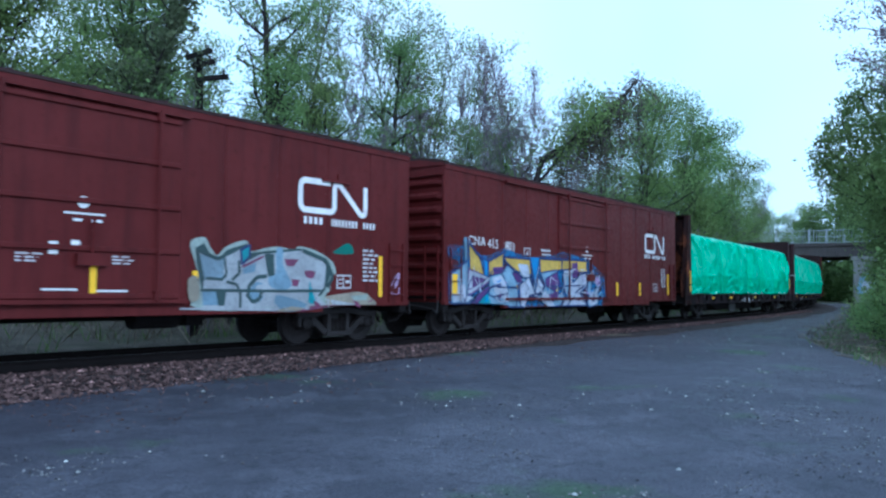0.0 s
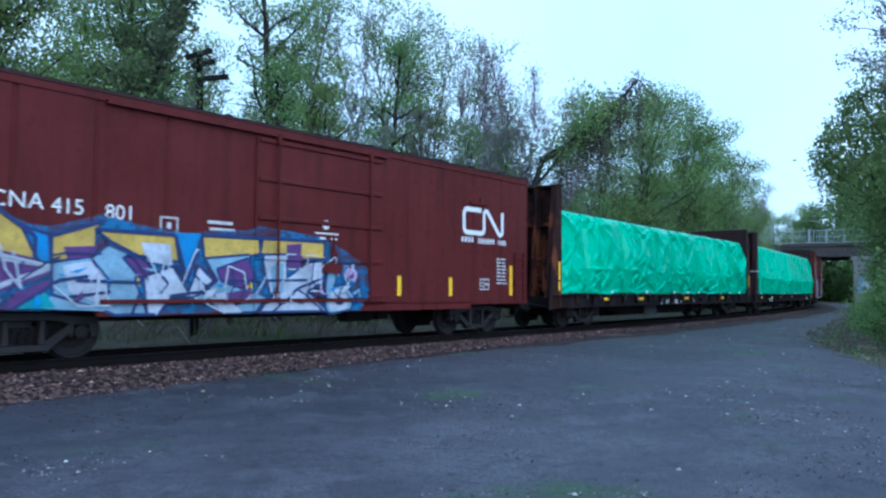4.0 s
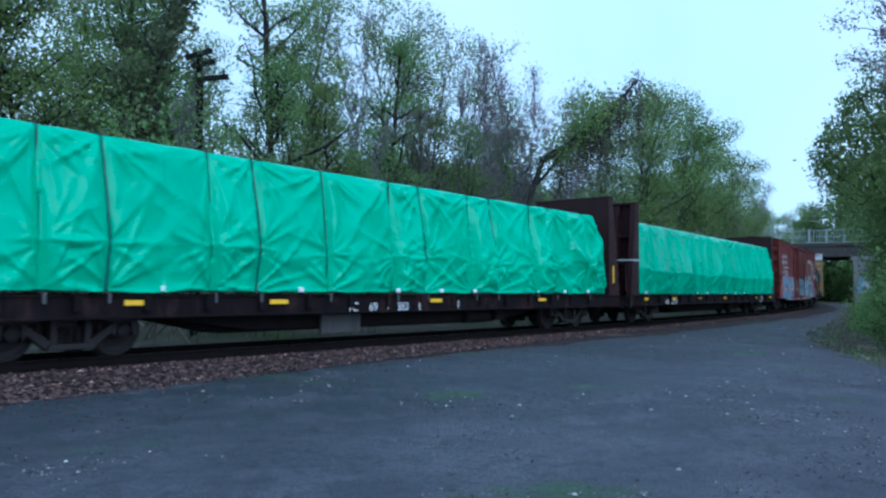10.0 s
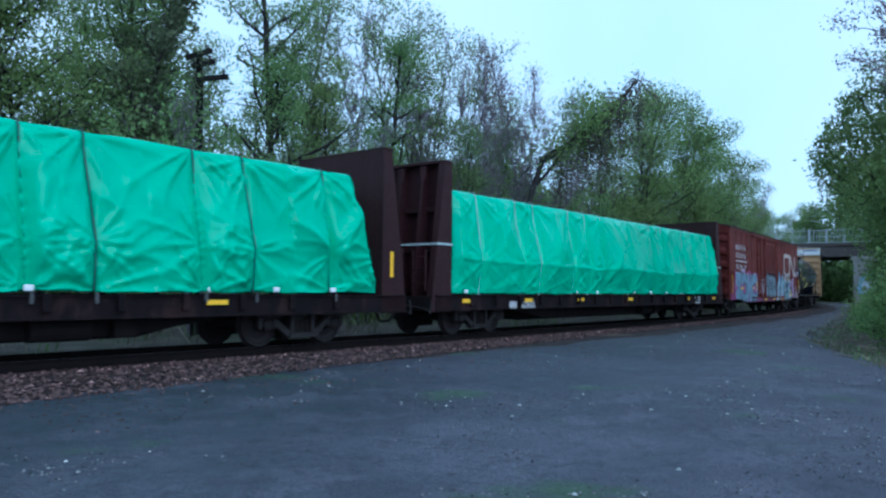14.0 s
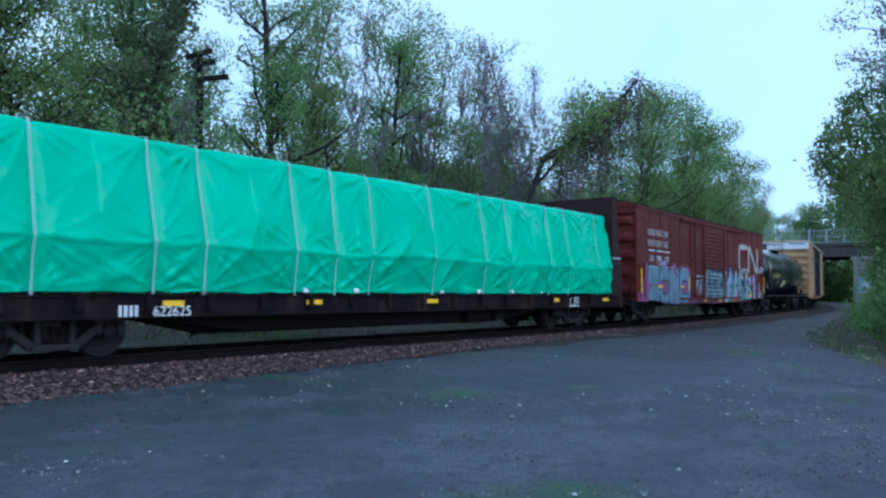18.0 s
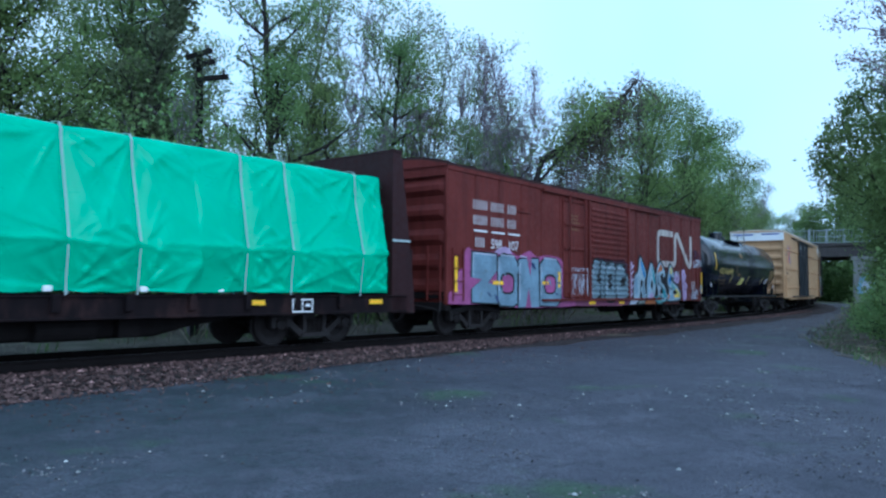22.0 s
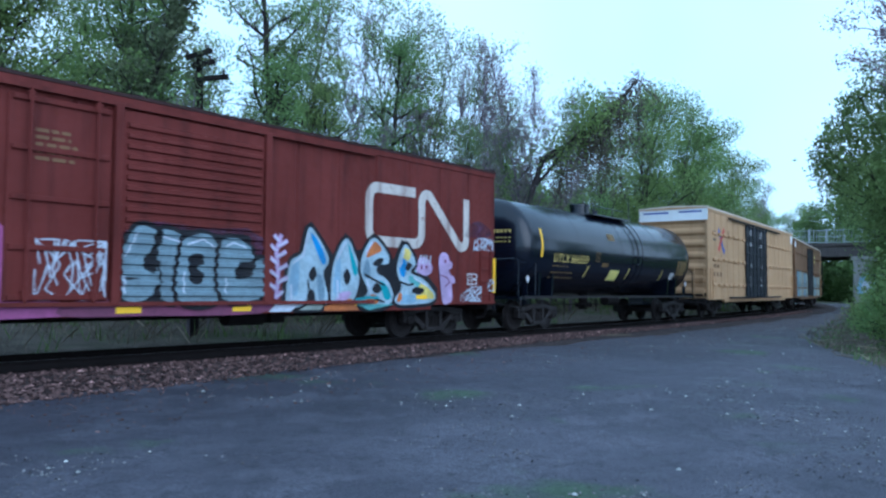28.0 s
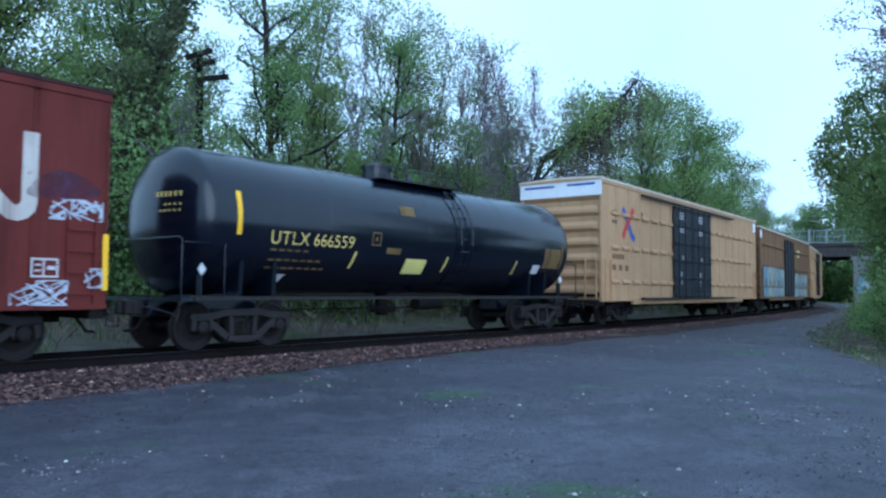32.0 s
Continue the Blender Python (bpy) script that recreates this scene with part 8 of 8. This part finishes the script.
L_GREEN = "tall slender tree with fresh spring leaves"
MODELS = [
    (16, tree(1, 16, 3.4, 0.34, 24, 7800, 0.070, M_BARK, M_LEAF, trunk_r=0.28, clumps=58, straight=0.03, clump=0.40, label=L_GREEN)),
    (15, tree(2, 15, 2.7, 0.30, 24, 4800, 0.068, M_BARK, M_LEAF, trunk_r=0.17, clumps=44, straight=0.06, clump=0.40, label=L_GREEN)),
    (14, tree(3, 14, 3.6, 0.18, 26, 11500, 0.072, M_BARK, M_LEAFD, trunk_r=0.19, clumps=95, clump=0.48, label="dense dark green tree")),
    (14, tree(4, 14, 2.3, 0.28, 34, 900, 0.055, M_TWIG, M_LEAFP, trunk_r=0.075, clumps=60, twigs=9, rise=(0.8, 1.25), label="almost bare grey tree just budding")),
    (12, tree(5, 12, 3.2, 0.12, 26, 8600, 0.07, M_BARK, M_LEAF, trunk_r=0.11, clumps=85, clump=0.46, label="leafy young tree with low branches")),
    (15, tree(6, 15, 2.8, 0.40, 20, 2600, 0.095, M_BARK, M_LEAFB, trunk_r=0.2, clumps=46, vine=6500, vine_top=0.97, label="tree wrapped in climbing brown vines")),
    (14, tree(7, 14, 4.0, 0.22, 30, 14500, 0.074, M_BARK, M_LEAF, trunk_r=0.18, clumps=125, clump=0.52, label="round leafy green tree")),
    (14, tree(8, 14, 2.7, 0.24, 30, 4400, 0.06, M_BARKG, M_LEAF, trunk_r=0.10, clumps=58, clump=0.36, rise=(0.6, 1.2), label="thin grey tree with small new leaves")),
]
SHRUBS = [
    tree(21, 4.6, 2.2, 0.05, 16, 5400, 0.075, M_BARK, M_LEAFD, trunk_r=0.05, clump=0.45, clumps=60, label="dense green understory shrub"),
    tree(22, 5.4, 2.0, 0.05, 16, 4600, 0.072, M_BARK, M_LEAF, trunk_r=0.05, clump=0.45, clumps=55, label="fresh green understory shrub"),
    tree(23, 5.0, 2.2, 0.10, 18, 2800, 0.065, M_TWIG, M_LEAF, trunk_r=0.04, clump=0.42, clumps=50, label="light twiggy shrub with new leaves"),
]
for s in SHRUBS:
    tagged(s, "", "shrub", "understory shrubs")
USED = set()


def crown_height(th):
    return max(max(v.co.z for v in c.data.vertices) for c in th.children) * 0.97


def put(models, i, m):
    th = models[i]
    if id(th) not in USED:
        USED.add(id(th))
        th.matrix_basis = m
        return th
    return copy_thing(th, m)


TREES = [t for _, t in MODELS]
MODELS = [(crown_height(t), t) for t in TREES]
rng = np.random.default_rng(11)
# trees that can be told apart: bearing, depth, model, treetop
HERO = ((492, 27, 0, -150), (412, 26, 1, -10), (672, 31, 0, -30), (560, 30, 1, -60), (602, 33, 1, -60), (640, 36, 1, -10), (535, 35, 7, -70), (455, 36, 1, 60), (372, 33, 1, 95),
        (700, 33, 7, 20), (722, 36, 3, 45), (745, 34, 7, 40), (768, 38, 3, 50), (800, 36, 3, 60), (826, 40, 3, 85), (862, 37, 3, 50), (888, 42, 3, 110), (930, 36, 3, 40), (938, 38, 3, 100), (760, 35, 3, 25), (880, 45, 7, 215), (850, 44, 7, 200), (790, 45, 7, 190), (880, 40, 4, 205), (820, 39, 4, 210),
        (1000, 50, 3, 150), (1010, 48, 3, 120), (1012, 44, 3, 150), (1015, 46, 7, 215), (950, 40, 4, 260), (1000, 40, 4, 285), (1055, 46, 4, 290), (1045, 50, 7, 230), (1078, 52, 7, 225), (1135, 54, 7, 195), (1135, 56, 6, 150), (1105, 60, 7, 225), (1185, 60, 7, 215), (1165, 64, 6, 195), (1200, 62, 6, 225), (1235, 66, 6, 250), (1212, 70, 1, 190), (1262, 70, 4, 280), (1290, 74, 4, 320), (1275, 78, 7, 270), (1308, 80, 6, 325), (1325, 88, 4, 345), (1338, 95, 6, 372), (1280, 74, 6, 292), (1330, 80, 3, 310), (1340, 84, 7, 330),
        (142, 25, 5, -130), (296, 26, 5, -130), (240, 29, 6, -100), (20, 24, 6, -160), (72, 26, 1, -110), (-60, 24, 6, -160), (120, 33, 2, -60), (262, 33, 6, -10), (190, 30, 2, 40), (50, 36, 1, 20), (325, 30, 1, 30), (350, 36, 7, 90), (585, 34, 1, 0), (700, 35, 1, 20), (735, 37, 7, 90), (530, 33, 7, 50), (655, 38, 3, 20), (620, 40, 3, 0))
for px, dep, i, top in HERO:
    h = height_for(px, dep, top) - (GROUND_Z + 0.15)
    put(TREES, i, planted(px, dep, h / MODELS[i][0], rng.uniform(0, 360)))
# lower trees between and behind them
for k in range(24):
    px = -260 + 1590 * (k + rng.random()) / 24
    dep = 36 + 28 * max(0.0, (px - 500) / 850) ** 1.5 + rng.random() * 12
    top = float(np.interp(px, [-260, 150, 330, 420, 700, 930, 1000, 1100, 1180, 1260, 1300, 1345], [60, 130, 240, 270, 285, 275, 235, 230, 225, 270, 320, 385])) + rng.uniform(0, 90)
    if 330 < px < 930 and k % 2 or 900 < px < 985:
        continue
    i = int(rng.choice([2, 6, 4, 5]) if px < 330 else (rng.choice([7, 1, 4, 7]) if px < 930 else rng.choice([7, 4, 6, 1])))
    h = height_for(px, dep, top) - (GROUND_Z + 0.15)
    put(TREES, i, planted(px, dep, h / MODELS[i][0], rng.uniform(0, 360)))
# slim saplings and dead stems between the trunks
for k in range(18):
    px = 340 + 560 * (k + rng.random()) / 18
    dep = 27 + rng.random() * 14
    top = rng.uniform(110, 250)
    i = int(rng.choice([3, 7, 4]))
    h = height_for(px, dep, top) - (GROUND_Z + 0.15)
    put(TREES, i, planted(px, dep, h / MODELS[i][0], rng.uniform(0, 360)))
for k in range(46):
    px = -280 + 1610 * (k + rng.random()) / 46
    near = 25.5 + 32 * max(0.0, (px - 420) / 900) ** 1.5
    dep = near + rng.random() * 7
    put(SHRUBS, int(rng.choice([0, 1, 2, 0] if px < 340 else [1, 2, 1, 2])), planted(px, dep, rng.uniform(0.7, 1.25) * (1.05 if px < 340 else 0.85), rng.uniform(0, 360)))
# thicket behind, up to the lower branches
for k in range(34):
    px = -260 + 1580 * (k + rng.random()) / 34
    dep = 31 + 34 * max(0.0, (px - 450) / 880) ** 1.5 + rng.random() * 8
    top = float(np.interp(px, [-260, 300, 360, 560, 900, 1000, 1200, 1260, 1330], [240, 240, 260, 245, 255, 300, 320, 345, 400])) + rng.uniform(-25, 45)
    put(SHRUBS, int(rng.choice([0, 2, 1, 2, 1])), planted(px, dep, (height_for(px, dep, top) - GROUND_Z) / 5.6, rng.uniform(0, 360)))
put(SHRUBS, 2, planted(338, 21.0, 1.12, 70))
put(SHRUBS, 2, planted(372, 22.5, 1.0, 200))
# beyond and above the bridge
for px, dep, i, top in ((1352, 150, 6, 385), (1385, 160, 6, 392), (1418, 165, 6, 375), (1450, 150, 2, 360), (1478, 150, 6, 335), (1510, 145, 6, 320), (1545, 140, 2, 300), (1590, 135, 6, 290), (1330, 140, 4, 400), (1640, 130, 6, 290), (1500, 175, 2, 380), (1446, 150, 2, 452), (1460, 155, 2, 448), (1476, 150, 2, 452), (1492, 152, 2, 446), (1508, 150, 2, 450)):
    h = height_for(px, dep, top) - (GROUND_Z + 0.15)
    put(TREES, i, planted(px, dep, h / MODELS[i][0], rng.uniform(0, 360)))
# near trees at the lot's far side
L_EDGE = "leafy green tree at the edge of the lot"


def lobed_tree(seed, trunk_r, lobes, per_area, leaf_size, leaf_mat, label):
    """A tree whose branches each carry a dense, ragged lobe of leaves: (x, y, z, radius)."""
    rng = np.random.default_rng(seed)
    th = empty("tree")
    top = max(z for _, _, z, _ in lobes)
    trunk, tr = limb(rng, (0, 0, -0.4), (0, 0, 1), top * 0.9, trunk_r, 12, 0.02, 0.06)
    limbs, leaves = [(trunk, tr, 8)], []
    for x, y, z, r in lobes:
        j = int(np.clip((z - 1.2) / (top * 0.9) * 12 - 1, 1, 10))
        aim = np.array((x, y, z)) - trunk[j]
        ln = float(np.linalg.norm(aim))
        pts, rs = limb(rng, trunk[j], aim, ln, max(0.02, tr[j] * 0.4), 6, 0.0, 0.05)
        limbs.append((pts, rs, 5))
        for _ in range(9):
            d = rng.standard_normal(3)
            sp, sr = limb(rng, pts[int(rng.integers(4, 7))], d + aim / max(ln, 0.1), r * rng.uniform(0.6, 1.2), rs[-1] * 0.9, 4, 0.0, 0.2)
            limbs.append((sp, sr, 3))
        n = int(per_area * r * r)
        d = rng.standard_normal((n, 3))
        d /= np.linalg.norm(d, axis=1)[:, None]
        lump = np.array([noise.noise((q[0] * 2.1 + x * 3, q[1] * 2.1 + z, q[2] * 2.1)) + 0.5 * noise.noise((q[0] * 5 + z, q[1] * 5, q[2] * 5 + x)) for q in d])
        rad = r * (1 + 0.62 * lump) * (0.4 + 0.62 * rng.random(n) ** 0.45)
        stray = rng.random(n) < 0.08
        rad[stray] *= rng.uniform(1.0, 1.3, stray.sum())
        leaves.append(np.array((x, y, z)) + d * rad[:, None] * np.array((1, 1, 0.9)))
    tubes_mesh("trunk", limbs, M_BARK, th)
    quads("crown", leaf_quads(rng, np.concatenate(leaves), leaf_size), leaf_mat, th)
    return tagged(th, label, "tree", "trees beside the lot")


# local x points to the viewer's right
edge_turn = math.degrees(YAW) - 90 - 30
edge_tree = lobed_tree(31, 0.16, [(-2.5, 0.0, 6.1, 1.0), (-1.8, 0.6, 7.5, 1.15), (-1.2, -0.4, 8.4, 0.95), (-2.95, 0.3, 5.5, 0.7), (-1.7, -0.8, 4.8, 1.1), (-1.2, -0.5, 3.4, 1.1), (-1.25, -0.2, 2.3, 0.95), (-0.5, 0.5, 6.3, 1.7),
                                  (-0.4, -0.6, 3.9, 1.5), (-3.3, 0.1, 5.95, 0.42), (-2.85, 0.4, 7.0, 0.5), (0.9, 0.3, 5.2, 1.6), (0.4, 0.2, 7.8, 1.3), (-2.1, 0.9, 5.4, 0.9), (-0.3, -0.7, 2.0, 1.1), (-3.05, -0.3, 6.5, 0.35), (-2.35, 0.0, 7.75, 0.4)], 1700, 0.06, M_LEAF, L_EDGE)
edge_tree.matrix_basis = planted(1664, 24, 1.0, edge_turn)
edge_far = lobed_tree(34, 0.15, [(-1.6, 0, 5.4, 1.2), (-0.3, 0.6, 6.6, 1.3), (1.2, 0, 5.6, 1.3), (-1.0, -0.5, 3.9, 1.3), (0.8, 0.4, 3.8, 1.5), (-1.4, 0.4, 2.4, 1.2), (0.3, -0.6, 2.2, 1.3)], 1000, 0.085, M_LEAF, L_EDGE)
edge_far.matrix_basis = planted(1700, 33, 1.0, 150)
# tall, mostly unseen trees added beside the lot towards the bridge, shading far cars
for px, dep, i, top in ((1640, 58, 6, 190), (1615, 74, 2, 240), (1600, 90, 6, 270), (1690, 48, 2, 120), (1720, 62, 6, 150), (1660, 82, 2, 200), (1700, 96, 6, 220), (1590, 108, 6, 310)):
    put(TREES, i, planted(px, dep, (height_for(px, dep, top) - (GROUND_Z + 0.15)) / MODELS[i][0], px * 3 % 360))
for px, dep, sc, tu in ((1780, 20, 0.8, 230), (1660, 48, 0.9, 80), (1640, 70, 1.0, 10)):
    copy_thing(edge_far, planted(px, dep, sc, tu))
budding = tree(32, 12.0, 2.4, 0.62, 26, 5200, 0.055, M_TWIG, M_LEAFP, trunk_r=0.08, clumps=150, clump=0.24, label="slender tree with sparse purple-brown buds")
budding.matrix_basis = planted(1598, 24, 0.95, 200)
tagged(budding, group="trees beside the lot")
# low scrub along the lot's edge
scrub = tree(33, 1.7, 1.1, 0.02, 18, 2600, 0.055, M_BARK, M_LEAF, trunk_r=0.025, clump=0.25, label="low green scrub at the lot's edge")
tagged(scrub, "", "shrub", "scrub beside the lot")
first = True
for px, dep, sc in ((1575, 24, 0.9), (1545, 28, 0.75), (1610, 21, 1.0), (1530, 33, 0.5), (1590, 36, 1.5), (1640, 26, 1.5), (1518, 44, 0.5), (1590, 50, 1.6), (1540, 58, 0.7), (1582, 30, 1.5), (1620, 20, 1.2), (1585, 64, 1.6), (1535, 75, 0.8), (1570, 80, 1.5), (1600, 100, 2.2), (1600, 42, 1.9), (1545, 38, 0.7), (1560, 50, 0.7)):
    m = planted(px, dep, sc, px * 7 % 360, GROUND_Z + 0.06)
    if first:
        scrub.matrix_basis, first = m, False
    else:
        copy_thing(scrub, m)

# bent, half-fallen tree hung with vines
th = empty("fallen_tree", planted(880, 35, 0.89))
rr = np.random.default_rng(3)
a = YAW - math.atan((905 - 784) / 1364)
right = np.array([math.sin(a), -math.cos(a), 0])
main, mr = limb(rr, (0, 0, 0), right * 0.16 + np.array([0, 0, 1.0]), 8.4, 0.22, 6, 0.0, 0.03)
tip, tr2 = limb(rr, main[-1], right * 0.8 + np.array([0, 0, 0.5]), 6.4, 0.2, 8, 0.02, 0.05)
hook, hr = limb(rr, tip[-1], right + np.array([0, 0, -0.1]), 0.7, 0.035, 4, -0.35, 0.03)
limbs = [(main, mr * 0 + 0.14, 7), (tip, tr2, 6), (hook, hr, 4)]
hang = []
second, sr2 = limb(rr, main[-2], right * 0.75 + np.array([0, 0, 0.75]), 5.2, 0.10, 6, 0.03, 0.06)
limbs.append((second, sr2, 5))
for j in range(40):
    p = tip[int(rr.integers(1, 9))]
    b, br = limb(rr, p, right * rr.uniform(-0.35, 0.25) + np.array([0, 0, rr.uniform(-1.0, 0.15)]) + rr.standard_normal(3) * 0.3, rr.uniform(1.2, 4.2), 0.03, 6, -0.22, 0.12)
    limbs.append((b, br, 3))
    hang.append(b)
up, ur = limb(rr, tip[3], right * 0.1 + np.array([0, 0, 1.0]), 2.0, 0.05, 5, 0.0, 0.1)
limbs.append((up, ur, 4))
tubes_mesh("trunk", limbs, M_BARK, th)
c = np.concatenate(hang)
c = c[rr.integers(0, len(c), 6000)] + rr.standard_normal((6000, 3)) * 0.25
quads("vine", leaf_quads(rr, c, 0.08), M_VINE, th, "hanging grey-brown vine tangle")
c = np.concatenate([up[2:], second[2:], second[3:]])
c = c[rr.integers(0, len(c), 2600)] + rr.standard_normal((2600, 3)) * np.array([0.5, 0.5, 0.38])
quads("crown", leaf_quads(rr, c, 0.08), M_LEAF, th, "tuft of fresh green leaves")
tagged(th, "bent half-fallen tree hung with brown vines", "tree", "trees behind the railway")

# far woods: unbroken foliage behind the trees
rr = np.random.default_rng(17)
pts = []
for px in rr.uniform(-400, 1680, 30000):
    dep = rr.uniform(62, 84) + max(0.0, (px - 900) / 500) * 85
    x, y = spot(px, dep)
    top = 10.5 + 3.5 * noise.noise((x * 0.07, y * 0.07, 0)) + 1.5 * noise.noise((x * 0.3, y * 0.3, 4))
    top += min(2.5, max(0.0, (px - 1200) / 60))
    pts.append((x, y, GROUND_Z + max(0.2, top) * rr.random() ** 0.8))
for px in rr.uniform(1405, 1700, 9000):
    x, y = spot(px, rr.uniform(150, 172))
    top = 15.5 + min(6.0, (px - 1405) / 14) + 3.0 * noise.noise((x * 0.16, y * 0.16, 2)) + 1.2 * noise.noise((x * 0.6, y * 0.6, 7))
    pts.append((x, y, GROUND_Z + top * rr.random() ** 0.7))
for px in rr.uniform(1420, 1540, 5000):
    x, y = spot(px, rr.uniform(128, 150))
    pts.append((x, y, GROUND_Z + 6.5 * rr.random()))
pts = np.array(pts)
far = quads("far_woods", leaf_quads(rr, pts, 0.42), M_LEAFD)
tagged(far, "dense dark woods in the distance", "woods", kind="stuff")


# ---- the train's run ----
RUN_T = [0, 3, 6, 9, 12, 15, 18, 21, 24, 27, 30, 32]
RUN_V = [2.972, 2.834, 2.889, 2.893, 2.861, 2.877, 2.913, 2.811, 2.759, 2.671, 2.743, 2.780]
_rt = np.linspace(0, 32, 641)
_rv = np.interp(_rt, RUN_T, RUN_V)
RUN_S = np.concatenate([[0], np.cumsum((_rv[1:] + _rv[:-1]) / 2) * (_rt[1] - _rt[0])])


def run(t):
    return float(np.interp(t, _rt, RUN_S))


def car_pose(u, tc, t):
    s = u - run(t)
    x0, y0, _ = on_track(s - tc / 2)
    x1, y1, _ = on_track(s + tc / 2)
    h = math.degrees(math.atan2(y1 - y0, x1 - x0))
    return pose((x0 + x1) / 2, (y0 + y1) / 2, -0.75 * CANT, 0, 0, h) @ pose(0, 0, 0, -math.degrees(CANT), 0, 0)


def motions():
    for thing, u, tc in TRAIN:
        walk(thing, [(t, car_pose(u, tc, t)) for t in np.arange(0, 32.01, 0.5)])
    for w, a in WHEELSETS:
        walk(w, [(t, pose(a, 0, WHEEL_R, 0, -math.degrees(run(t) / WHEEL_R), 0)) for t in np.arange(0, 32.01, 0.2)])


motions()
